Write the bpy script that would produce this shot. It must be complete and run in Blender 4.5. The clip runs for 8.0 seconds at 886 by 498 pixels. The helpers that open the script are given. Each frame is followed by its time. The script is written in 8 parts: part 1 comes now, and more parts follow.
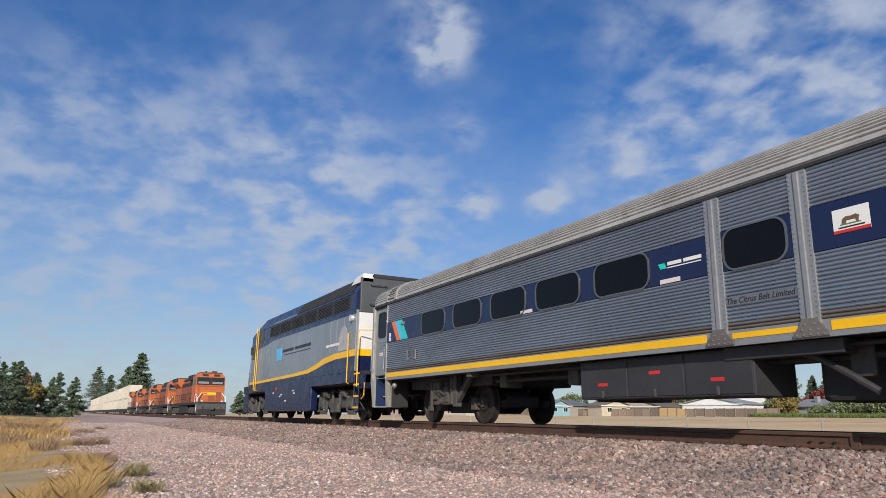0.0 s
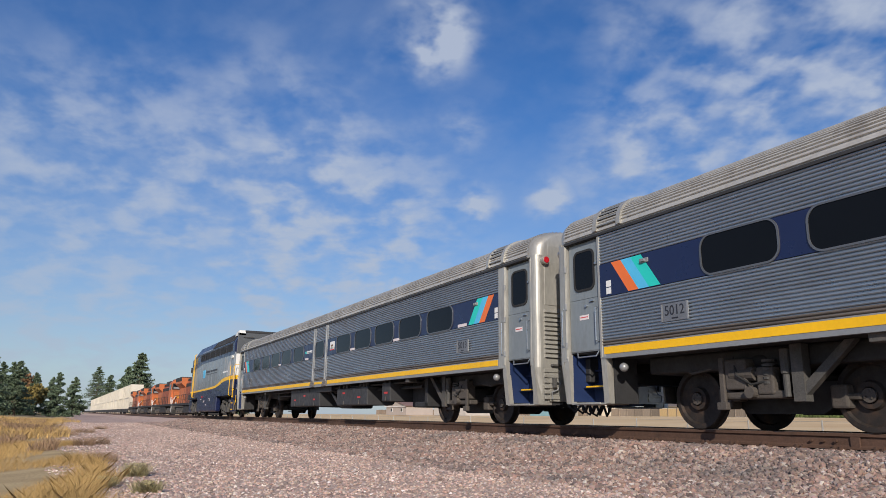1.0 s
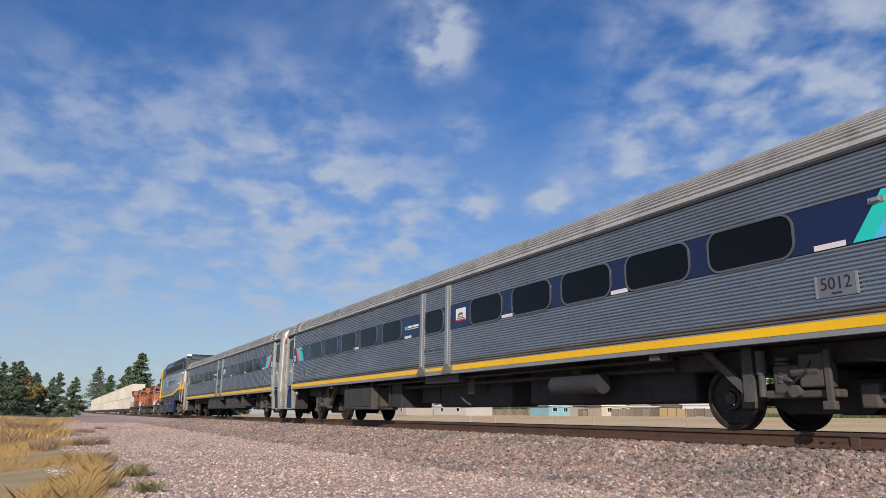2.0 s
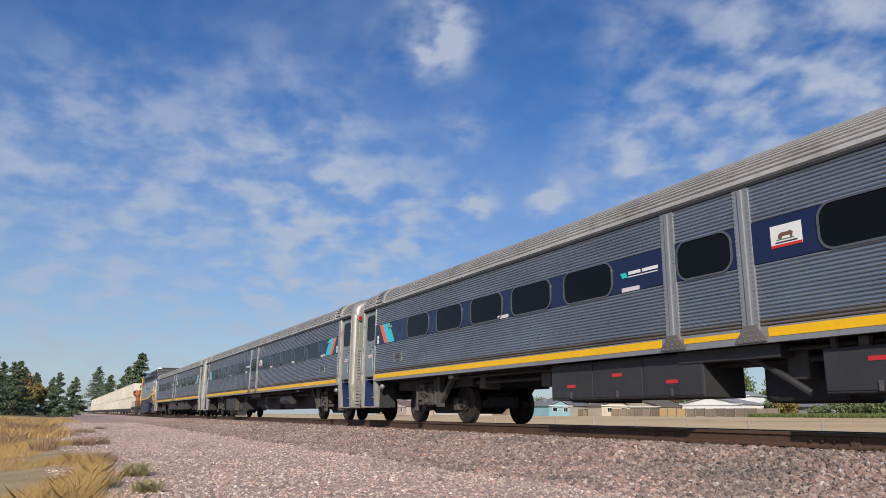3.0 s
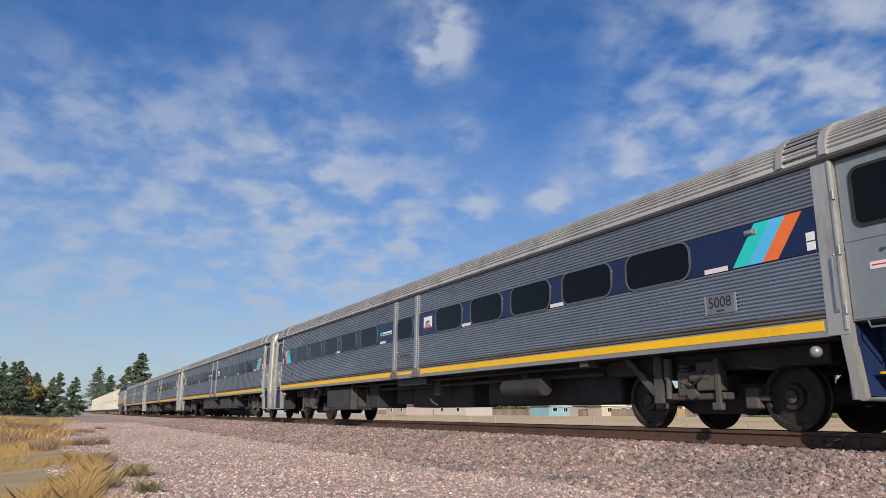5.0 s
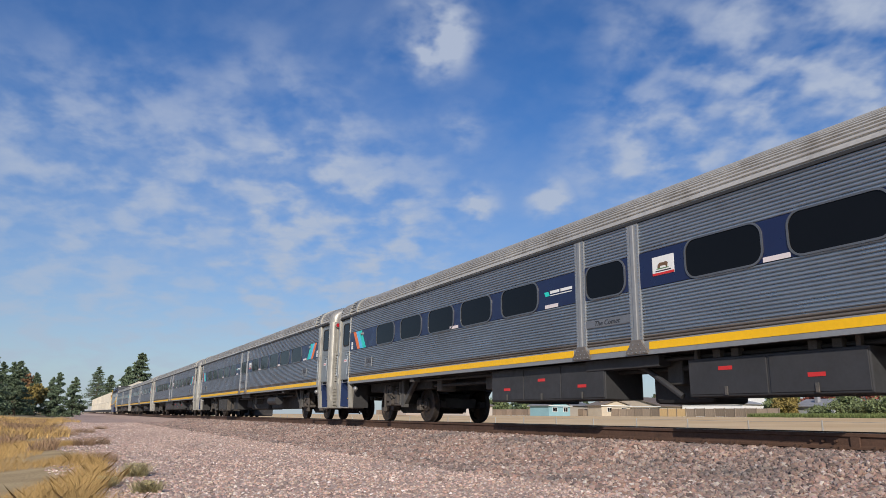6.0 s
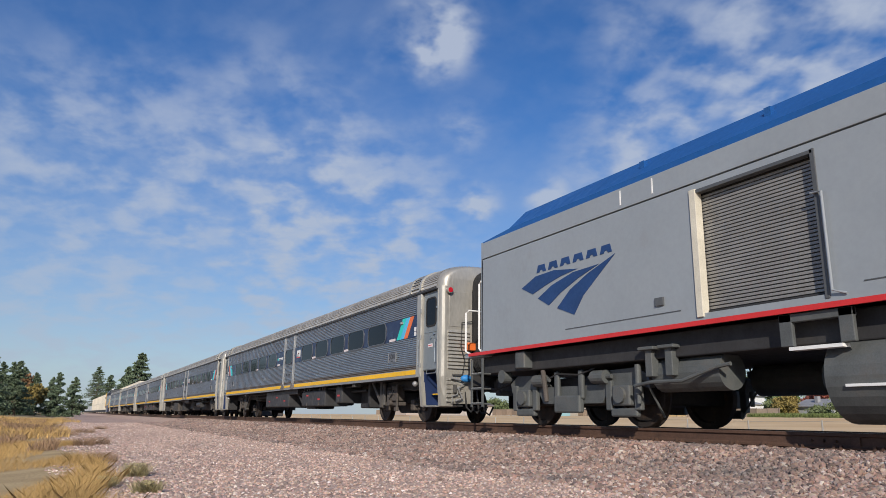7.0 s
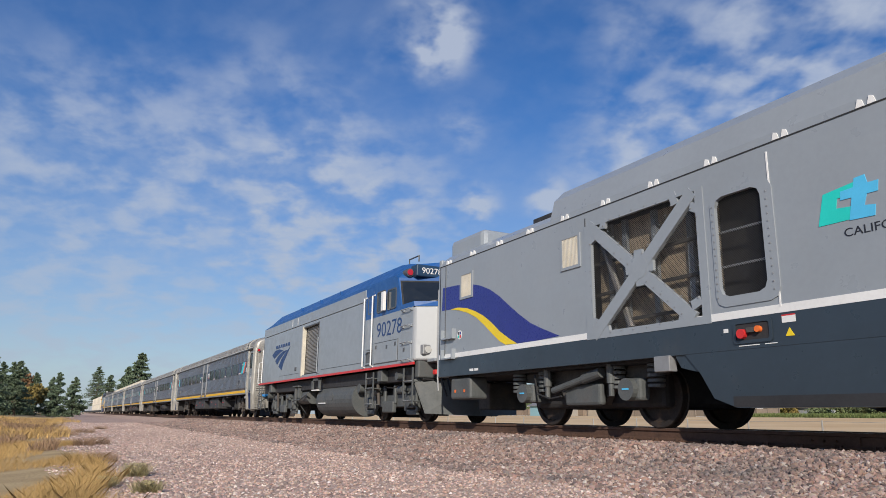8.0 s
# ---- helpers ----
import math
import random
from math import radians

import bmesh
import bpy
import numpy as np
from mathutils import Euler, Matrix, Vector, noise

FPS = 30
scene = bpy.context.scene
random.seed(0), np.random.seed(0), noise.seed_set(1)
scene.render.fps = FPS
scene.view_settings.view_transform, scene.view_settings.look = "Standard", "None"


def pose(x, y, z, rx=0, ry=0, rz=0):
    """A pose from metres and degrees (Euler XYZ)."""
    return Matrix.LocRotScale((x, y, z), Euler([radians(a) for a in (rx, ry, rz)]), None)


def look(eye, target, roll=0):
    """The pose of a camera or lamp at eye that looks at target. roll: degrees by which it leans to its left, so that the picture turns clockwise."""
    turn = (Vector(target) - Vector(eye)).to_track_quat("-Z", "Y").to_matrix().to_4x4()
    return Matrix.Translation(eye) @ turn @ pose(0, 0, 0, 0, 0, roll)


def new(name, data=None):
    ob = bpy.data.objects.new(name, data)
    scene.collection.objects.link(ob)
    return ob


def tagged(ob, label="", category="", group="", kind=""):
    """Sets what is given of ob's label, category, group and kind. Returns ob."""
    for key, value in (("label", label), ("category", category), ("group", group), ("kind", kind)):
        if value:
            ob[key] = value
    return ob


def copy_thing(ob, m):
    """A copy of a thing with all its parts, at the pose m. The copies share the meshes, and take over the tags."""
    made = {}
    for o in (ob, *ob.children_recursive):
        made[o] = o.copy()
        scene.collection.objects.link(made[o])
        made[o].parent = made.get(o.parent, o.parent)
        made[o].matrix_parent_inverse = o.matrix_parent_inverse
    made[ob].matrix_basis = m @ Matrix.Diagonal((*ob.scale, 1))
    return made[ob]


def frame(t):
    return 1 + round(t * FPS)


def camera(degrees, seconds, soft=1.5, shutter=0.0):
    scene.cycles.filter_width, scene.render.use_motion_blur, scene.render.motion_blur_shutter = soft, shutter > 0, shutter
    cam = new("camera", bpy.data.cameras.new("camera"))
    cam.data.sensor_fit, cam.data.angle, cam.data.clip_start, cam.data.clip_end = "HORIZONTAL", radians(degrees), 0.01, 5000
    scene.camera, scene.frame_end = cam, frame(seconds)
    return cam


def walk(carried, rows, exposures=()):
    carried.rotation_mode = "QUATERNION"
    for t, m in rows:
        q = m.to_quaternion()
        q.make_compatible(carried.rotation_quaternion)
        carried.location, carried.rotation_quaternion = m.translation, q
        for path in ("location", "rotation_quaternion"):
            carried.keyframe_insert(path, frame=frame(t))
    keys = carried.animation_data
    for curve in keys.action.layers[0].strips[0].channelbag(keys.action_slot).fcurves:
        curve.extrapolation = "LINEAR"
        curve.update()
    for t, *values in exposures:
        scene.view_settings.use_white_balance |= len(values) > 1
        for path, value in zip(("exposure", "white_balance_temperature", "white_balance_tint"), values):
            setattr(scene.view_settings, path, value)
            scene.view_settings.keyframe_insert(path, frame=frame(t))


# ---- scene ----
# The camera stands still beside the line, a little above rail height.
PITCH, ROLL, YAW = 0.234935, 0.014875, 0.481432
EYE = Vector((0.0, 0.0, 0.107))
fw = Vector((math.sin(YAW) * math.cos(PITCH), math.cos(YAW) * math.cos(PITCH), math.sin(PITCH)))
rt = Vector((math.cos(YAW), -math.sin(YAW), 0))
up = rt.cross(fw)
rt, up = rt * math.cos(ROLL) + up * math.sin(ROLL), up * math.cos(ROLL) - rt * math.sin(ROLL)
STAND = Matrix((rt, up, -fw)).transposed().to_4x4()
STAND.translation = EYE
cam = camera(64.293, 8.0, soft=0.55)
walk(cam, [(0.0, STAND), (8.0, STAND)])
scene.view_settings.exposure = 0.0

# ---- sky and sun ----
SUN_TO = Vector((-0.49, -0.76, 0.42)).normalized()
ELEV = math.asin(SUN_TO.z)
AZIM = math.atan2(SUN_TO.x, SUN_TO.y)
sun = new("sun", bpy.data.lights.new("sun", "SUN"))
sun.data.energy, sun.data.angle, sun.data.color = 4.2, radians(0.6), (1.0, 0.91, 0.79)
sun.matrix_basis = look(SUN_TO * 60, (0, 0, 0))


def make_world():
    world = bpy.data.worlds.new("sky")
    scene.world = world
    world.use_nodes = True
    nt = world.node_tree
    nt.nodes.clear()
    N, L = nt.nodes.new, nt.links.new

    def math_node(op, a, b=None, clamp=False):
        n = N("ShaderNodeMath")
        n.operation, n.use_clamp = op, clamp
        for i, v in enumerate((a, b)):
            if v is None:
                continue
            if isinstance(v, (int, float)):
                n.inputs[i].default_value = v
            else:
                L(v, n.inputs[i])
        return n.outputs[0]

    sky = N("ShaderNodeTexSky")
    sky.sky_type, sky.sun_disc = "NISHITA", False
    sky.sun_elevation, sky.sun_rotation = ELEV, AZIM
    sky.air_density, sky.dust_density, sky.ozone_density = 1.0, 0.6, 4.0
    tc = N("ShaderNodeTexCoord")
    sep = N("ShaderNodeSeparateXYZ")
    L(tc.outputs["Generated"], sep.inputs[0])
    zz = math_node("MAXIMUM", sep.outputs[2], 0.02)
    zden = math_node("ADD", zz, 0.30)
    com = N("ShaderNodeCombineXYZ")
    L(math_node("DIVIDE", sep.outputs[0], zden), com.inputs[0])
    L(math_node("DIVIDE", sep.outputs[1], zden), com.inputs[1])

    def fbm(scale, detail, rough, distort, offset, stretch=(1, 1, 1), turn=0.0):
        mp = N("ShaderNodeMapping")
        mp.inputs["Location"].default_value = offset
        mp.inputs["Scale"].default_value = stretch
        mp.inputs["Rotation"].default_value = (0, 0, turn)
        L(com.outputs[0], mp.inputs[0])
        n = N("ShaderNodeTexNoise")
        n.inputs["Scale"].default_value, n.inputs["Detail"].default_value = scale, detail
        n.inputs["Roughness"].default_value, n.inputs["Distortion"].default_value = rough, distort
        L(mp.outputs[0], n.inputs["Vector"])
        return n.outputs["Fac"]

    def ramp(fac, a, b):
        n = N("ShaderNodeMapRange")
        n.interpolation_type = "SMOOTHSTEP"
        n.inputs["From Min"].default_value, n.inputs["From Max"].default_value = a, b
        L(fac, n.inputs["Value"])
        return n.outputs[0]

    # banks of cloud, each a soft patch of sky broken up by the finer flecks
    SPOTS = [((0.386, 0.772, 0.505), 0.085, 1.7), ((0.341, 0.801, 0.492), 0.06, 0.5), ((0.676, 0.65, 0.347), 0.17, 1.0), ((0.608, 0.719, 0.336), 0.07, 0.5), ((0.746, 0.573, 0.338), 0.1, 0.5), ((0.763, 0.488, 0.423), 0.30, 1.05), ((0.762, 0.42, 0.493), 0.26, 0.9), ((0.482, 0.827, 0.29), 0.05, 1.3), ((0.569, 0.766, 0.298), 0.05, 1.2), ((0.191, 0.907, 0.376), 0.16, 0.65), ((0.09, 0.952, 0.291), 0.22, 0.8), ((0.266, 0.925, 0.272), 0.24, 1.05), ((0.344, 0.906, 0.246), 0.22, 1.05), ((-0.032, 0.951, 0.307), 0.2, 0.75), ((-0.075, 0.928, 0.364), 0.12, 0.35), ((0.26, 0.944, 0.203), 0.22, 1.0), ((0.445, 0.805, 0.392), 0.05, 0.6), ((0.604, 0.626, 0.494), 0.09, 0.45), ((0.004, 0.985, 0.174), 0.3, 0.7), ((0.299, 0.948, 0.111), 0.3, 0.6)]
    bank = None
    for way, radius, amount in SPOTS:
        ds = N("ShaderNodeVectorMath")
        ds.operation = "DISTANCE"
        L(tc.outputs["Generated"], ds.inputs[0])
        ds.inputs[1].default_value = way
        mr = N("ShaderNodeMapRange")
        mr.interpolation_type = "SMOOTHSTEP"
        for k, v in (("From Min", radius), ("From Max", radius * 0.15), ("To Min", 0.0), ("To Max", amount)):
            mr.inputs[k].default_value = v
        L(ds.outputs["Value"], mr.inputs["Value"])
        bank = mr.outputs[0] if bank is None else math_node("MAXIMUM", bank, mr.outputs[0])
    flecks = ramp(fbm(8.5, 4, 0.50, 0.15, (3.1, 0.7, 0), (1.0, 1.0, 1), 0.5), 0.40, 0.66)
    small = ramp(fbm(21.0, 4, 0.5, 0.1, (5.5, 2.7, 0), (1.0, 0.85, 1), 0.4), 0.30, 0.72)
    veils = ramp(fbm(1.7, 6, 0.58, 0.5, (1.3, 4.2, 0), (1.0, 0.7, 1), 0.5), 0.40, 0.78)
    tex = math_node("ADD", math_node("MULTIPLY", flecks, 0.74), math_node("MULTIPLY", small, 0.26))
    both = math_node("ADD", math_node("MULTIPLY", math_node("ADD", bank, 0.10), tex), math_node("ADD", math_node("MULTIPLY", veils, 0.22), 0.06))
    low = N("ShaderNodeMapRange")
    low.inputs["From Min"].default_value, low.inputs["From Max"].default_value = 0.0, 0.42
    low.inputs["To Min"].default_value, low.inputs["To Max"].default_value = 0.66, 0.0
    L(sep.outputs[2], low.inputs["Value"])
    cover = math_node("MINIMUM", math_node("MULTIPLY", both, 0.80), 0.86)
    tint = N("ShaderNodeMix")
    tint.data_type = "RGBA"
    L(cover, tint.inputs["Factor"])
    hue = N("ShaderNodeHueSaturation")
    hue.inputs["Saturation"].default_value, hue.inputs["Value"].default_value = 1.30, 1.16
    hue.inputs["Hue"].default_value = 0.51
    L(sky.outputs[0], hue.inputs["Color"])
    L(hue.outputs[0], tint.inputs["A"])
    tint.inputs["B"].default_value = (4.7, 5.3, 6.5, 1)
    haze = N("ShaderNodeMix")
    haze.data_type = "RGBA"
    L(low.outputs[0], haze.inputs["Factor"])
    L(tint.outputs["Result"], haze.inputs["A"])
    haze.inputs["B"].default_value = (3.7, 4.45, 5.6, 1)
    bg = N("ShaderNodeBackground")
    bg.inputs["Strength"].default_value = 0.1
    L(haze.outputs["Result"], bg.inputs["Color"])
    out = N("ShaderNodeOutputWorld")
    L(bg.outputs[0], out.inputs["Surface"])


make_world()

# ---- materials ----
MATS = {}


def mat(name, color, rough=0.6, metal=0.0, vary=0.12, scale=3.0, bump=0.0, bump_scale=60.0, dirt=None, dirt_amount=0.0,
        dirt_scale=1.2, stretch=(1, 1, 1), coat=0.0, random_piece=0.0, island=0.0, spec=0.5):
    """A painted or natural surface: base colour with variation at two scales, stains, fine relief."""
    if name in MATS:
        return MATS[name]
    m = bpy.data.materials.new(name)
    MATS[name] = m
    m.use_nodes = True
    nt = m.node_tree
    N, L = nt.nodes.new, nt.links.new
    b = nt.nodes["Principled BSDF"]
    b.inputs["Roughness"].default_value, b.inputs["Metallic"].default_value = rough, metal
    b.inputs["Coat Weight"].default_value = coat
    b.inputs["Specular IOR Level"].default_value = spec
    tc = N("ShaderNodeTexCoord")
    mp = N("ShaderNodeMapping")
    mp.inputs["Scale"].default_value = stretch
    L(tc.outputs["Object"], mp.inputs[0])

    def noise_fac(s, d, r=0.55):
        n = N("ShaderNodeTexNoise")
        n.inputs["Scale"].default_value, n.inputs["Detail"].default_value, n.inputs["Roughness"].default_value = s, d, r
        L(mp.outputs[0], n.inputs["Vector"])
        return n.outputs["Fac"]

    def rescale(fac, a, c, lo, hi):
        n = N("ShaderNodeMapRange")
        for k, v in (("From Min", a), ("From Max", c), ("To Min", lo), ("To Max", hi)):
            n.inputs[k].default_value = v
        L(fac, n.inputs["Value"])
        return n.outputs[0]

    def mult(a, c):
        n = N("ShaderNodeMath")
        n.operation = "MULTIPLY"
        L(a, n.inputs[0])
        L(c, n.inputs[1])
        return n.outputs[0]

    val = mult(rescale(noise_fac(scale, 4), 0.3, 0.7, 1 - vary, 1 + vary), rescale(noise_fac(scale * 17, 3), 0.3, 0.7, 1 - vary * 0.6, 1 + vary * 0.6))
    if random_piece:
        oi = N("ShaderNodeObjectInfo")
        val = mult(val, rescale(oi.outputs["Random"], 0, 1, 1 - random_piece, 1 + random_piece))
    if island:
        ge = N("ShaderNodeNewGeometry")
        val = mult(val, rescale(ge.outputs["Random Per Island"], 0, 1, 1 - island, 1 + island))
    hs = N("ShaderNodeHueSaturation")
    hs.inputs["Color"].default_value = (*color, 1)
    L(val, hs.inputs["Value"])
    col = hs.outputs[0]
    if dirt:
        mx = N("ShaderNodeMix")
        mx.data_type = "RGBA"
        L(rescale(noise_fac(dirt_scale, 7, 0.68), 0.62 - 0.3 * dirt_amount, 0.82 - 0.2 * dirt_amount, 0, min(1, 0.35 + dirt_amount)), mx.inputs["Factor"])
        L(col, mx.inputs["A"])
        mx.inputs["B"].default_value = (*dirt, 1)
        col = mx.outputs["Result"]
    L(col, b.inputs["Base Color"])
    L(rescale(noise_fac(scale * 5, 4), 0.3, 0.7, max(0.03, rough - 0.1), min(1, rough + 0.12)), b.inputs["Roughness"])
    if bump:
        bp = N("ShaderNodeBump")
        bp.inputs["Strength"].default_value, bp.inputs["Distance"].default_value = bump, 0.02
        L(noise_fac(bump_scale, 5), bp.inputs["Height"])
        L(bp.outputs[0], b.inputs["Normal"])
    return m


STEEL = mat("fluted_stainless", (0.36, 0.405, 0.455), 0.33, 0.74, 0.10, 0.9, dirt=(0.20, 0.17, 0.14), dirt_amount=0.18, dirt_scale=0.8, stretch=(1, 0.5, 1.6))
SILVER = mat("silver_paint", (0.30, 0.305, 0.31), 0.42, 0.35, 0.10, 1.2, dirt=(0.16, 0.13, 0.11), dirt_amount=0.15)
ROOFSTEEL = mat("roof_steel", (0.52, 0.505, 0.475), 0.48, 0.3, 0.12, 0.8, dirt=(0.22, 0.19, 0.16), dirt_amount=0.3)
NAVY = mat("navy_paint", (0.009, 0.016, 0.062), 0.32, 0, 0.04, 0.8, coat=0.05)
YELLOW = mat("yellow_paint", (0.90, 0.50, 0.006), 0.4, 0, 0.06, 1.0, dirt=(0.25, 0.14, 0.03), dirt_amount=0.05)
WHITE = mat("white_paint", (0.78, 0.78, 0.76), 0.4, 0, 0.05, 1.5, dirt=(0.4, 0.36, 0.3), dirt_amount=0.08)
PALE = mat("pale_sticker", (0.74, 0.66, 0.66), 0.5, 0, 0.05)
ORANGE = mat("orange_stripe", (0.80, 0.17, 0.035), 0.4, 0, 0.05)
CYAN = mat("light_blue_stripe", (0.09, 0.50, 0.80), 0.4, 0, 0.05)
TEAL = mat("teal_stripe", (0.02, 0.60, 0.52), 0.4, 0, 0.05)
RED = mat("red_paint", (0.60, 0.03, 0.03), 0.4, 0, 0.06)
LENS_RED = mat("red_lens", (0.45, 0.01, 0.02), 0.15, 0, 0.05, coat=0.6)
BLACK = mat("underframe_black", (0.030, 0.030, 0.032), 0.7, 0, 0.2, 2.0, dirt=(0.07, 0.06, 0.05), dirt_amount=0.15)
BOXGREY = mat("equipment_box_black", (0.038, 0.038, 0.041), 0.55, 0, 0.15, 1.5, dirt=(0.10, 0.085, 0.07), dirt_amount=0.15)
TRUCK = mat("truck_frame_grey", (0.085, 0.082, 0.078), 0.75, 0.1, 0.25, 3.0, bump=0.3, bump_scale=30, dirt=(0.16, 0.12, 0.09), dirt_amount=0.35, dirt_scale=3)
BROWNTRUCK = mat("truck_dusty_steel", (0.095, 0.082, 0.072), 0.8, 0.1, 0.25, 3.0, bump=0.3, bump_scale=30, dirt=(0.06, 0.05, 0.045), dirt_amount=0.4, dirt_scale=3)
WHEELSTEEL = mat("wheel_steel", (0.042, 0.035, 0.032), 0.65, 0.4, 0.25, 4.0, dirt=(0.14, 0.08, 0.05), dirt_amount=0.35, dirt_scale=3)
TREAD = mat("worn_tread", (0.5, 0.46, 0.42), 0.35, 0.9, 0.1, 6.0)
GLASS = mat("tinted_window_glass", (0.006, 0.007, 0.009), 0.06, 0, 0.05, 1.0, spec=0.13)
CABGLASS = mat("cab_glass", (0.010, 0.014, 0.018), 0.05, 0, 0.05, 1.0, spec=0.7)
PLATE = mat("plate_steel", (0.20, 0.21, 0.23), 0.45, 0.4, 0.1)
RUBBER = mat("window_gasket", (0.17, 0.175, 0.185), 0.4, 0.6, 0.1)
DARKRUB = mat("black_rubber", (0.022, 0.022, 0.023), 0.8, 0, 0.15)
BLUESTEP = mat("blue_step_panel", (0.018, 0.034, 0.10), 0.4, 0, 0.1)
LOCOGREY = mat("locomotive_grey", (0.290, 0.318, 0.342), 0.38, 0.05, 0.05, 0.8, coat=0.15, dirt=(0.22, 0.20, 0.18), dirt_amount=0.05)
CHARGREY = mat("charger_grey", (0.295, 0.325, 0.352), 0.36, 0.05, 0.04, 0.7, coat=0.2)
LEADGREY = mat("weathered_silver_blue", (0.225, 0.25, 0.275), 0.34, 0.15, 0.10, 0.7, coat=0.25, dirt=(0.14, 0.14, 0.14), dirt_amount=0.2, stretch=(1, 1, 0.4))
SLATE = mat("charger_slate", (0.030, 0.044, 0.060), 0.35, 0, 0.08, 0.9, coat=0.2, dirt=(0.10, 0.09, 0.08), dirt_amount=0.05)
ROOFBLUE = mat("roof_blue", (0.015, 0.09, 0.29), 0.4, 0, 0.08, 1.0, dirt=(0.03, 0.06, 0.12), dirt_amount=0.15)
SWOOSHBLUE = mat("swoosh_blue", (0.020, 0.025, 0.21), 0.3, 0, 0.06, coat=0.2)
BRIGHTYEL = mat("bright_yellow", (0.85, 0.62, 0.02), 0.4, 0, 0.05)
DKGREY = mat("dark_grey_panel", (0.085, 0.09, 0.095), 0.45, 0, 0.1, 1.5)
TRUCKGREY = mat("cab_truck_grey", (0.100, 0.108, 0.108), 0.6, 0.1, 0.2, 3.0, dirt=(0.10, 0.08, 0.065), dirt_amount=0.3, dirt_scale=3)
SHUTTER = mat("shutter_slat", (0.30, 0.29, 0.275), 0.5, 0.4, 0.12, 2, dirt=(0.12, 0.1, 0.08), dirt_amount=0.2)
MESHDARK = mat("dark_mesh_screen", (0.045, 0.042, 0.04), 0.7, 0.2, 0.15, 6)
FREIGHT_ORANGE = mat("freight_orange", (0.52, 0.145, 0.045), 0.5, 0, 0.15, 0.8, dirt=(0.16, 0.06, 0.03), dirt_amount=0.4, dirt_scale=0.7)
FREIGHT_RUST = mat("freight_brown_orange", (0.30, 0.085, 0.038), 0.6, 0, 0.15, 0.6, dirt=(0.05, 0.03, 0.025), dirt_amount=0.45, dirt_scale=0.7)
FREIGHT_BLACK = mat("freight_black", (0.025, 0.024, 0.024), 0.7, 0, 0.2, 1.0, dirt=(0.1, 0.08, 0.07), dirt_amount=0.3)
CONTAINER = mat("container_white", (0.64, 0.59, 0.49), 0.55, 0, 0.08, 0.4, random_piece=0.10, dirt=(0.40, 0.30, 0.18), dirt_amount=0.12, dirt_scale=0.5)
CONTAINER_GREY = mat("far_car_grey", (0.38, 0.42, 0.45), 0.6, 0, 0.1, 0.4, random_piece=0.15)
RAILBROWN = mat("rail_rust", (0.105, 0.058, 0.040), 0.8, 0.2, 0.22, 2.0, bump=0.25, bump_scale=40, dirt=(0.045, 0.032, 0.028), dirt_amount=0.3, dirt_scale=2.5)
RAILTOP = mat("rail_running_face", (0.30, 0.28, 0.27), 0.3, 0.9, 0.1, 5)
TIE = mat("sleeper_timber", (0.055, 0.042, 0.035), 0.9, 0, 0.25, 3, bump=0.5, bump_scale=14, random_piece=0.25, stretch=(0.4, 3, 3))
CAPLIGHT = mat("lamp_glass", (0.65, 0.65, 0.62), 0.1, 0.2, 0.05, coat=0.5)
BLUEPLUG = mat("blue_cable_plug", (0.03, 0.22, 0.55), 0.5)
ORANGEBOX = mat("orange_marker_box", (0.75, 0.16, 0.03), 0.5)

# ---- building helpers ----


def mesh_of(name, bm, *materials, smooth=False):
    me = bpy.data.meshes.new(name)
    bmesh.ops.recalc_face_normals(bm, faces=bm.faces)
    bm.to_mesh(me)
    bm.free()
    for m in materials:
        me.materials.append(m)
    if smooth:
        for p in me.polygons:
            p.use_smooth = True
    return me


def part(name, bm, material, parent, label="", smooth=False):
    ob = new(name, bm if isinstance(bm, bpy.types.Mesh) else mesh_of(name, bm, material, smooth=smooth))
    ob.parent = parent
    return tagged(ob, label)


def thing(name, label, category, group="", at=None, kind=""):
    ob = new(name)
    ob.empty_display_size = 0.3
    if at is not None:
        ob.matrix_basis = at
    return tagged(ob, label, category, group, kind)


def box(bm, x0, x1, y0, y1, z0, z1, bevel=0.0):
    m = Matrix.LocRotScale(((x0 + x1) / 2, (y0 + y1) / 2, (z0 + z1) / 2), None, (abs(x1 - x0), abs(y1 - y0), abs(z1 - z0)))
    r = bmesh.ops.create_cube(bm, size=1, matrix=m)
    if bevel:
        edges = list({e for v in r["verts"] for e in v.link_edges})
        bmesh.ops.bevel(bm, geom=edges, offset=bevel, segments=2, affect="EDGES", profile=0.5)
    return bm


def boxes(*specs, bevel=0.0):
    bm = bmesh.new()
    for s in specs:
        box(bm, *s, bevel=bevel)
    return bm


def prism_y(bm, pts, y0, y1):
    """A closed outline in x, z drawn out along y."""
    a = [bm.verts.new((x, y0, z)) for x, z in pts]
    b = [bm.verts.new((x, y1, z)) for x, z in pts]
    n = len(pts)
    for i in range(n):
        bm.faces.new((a[i], a[(i + 1) % n], b[(i + 1) % n], b[i]))
    bm.faces.new(a[::-1])
    bm.faces.new(b)
    return bm


def prism_x(bm, pts, x0, x1):
    """A closed outline in y, z drawn out along x."""
    a = [bm.verts.new((x0, y, z)) for y, z in pts]
    b = [bm.verts.new((x1, y, z)) for y, z in pts]
    n = len(pts)
    for i in range(n):
        bm.faces.new((a[i], a[(i + 1) % n], b[(i + 1) % n], b[i]))
    bm.faces.new(a[::-1])
    bm.faces.new(b)
    return bm


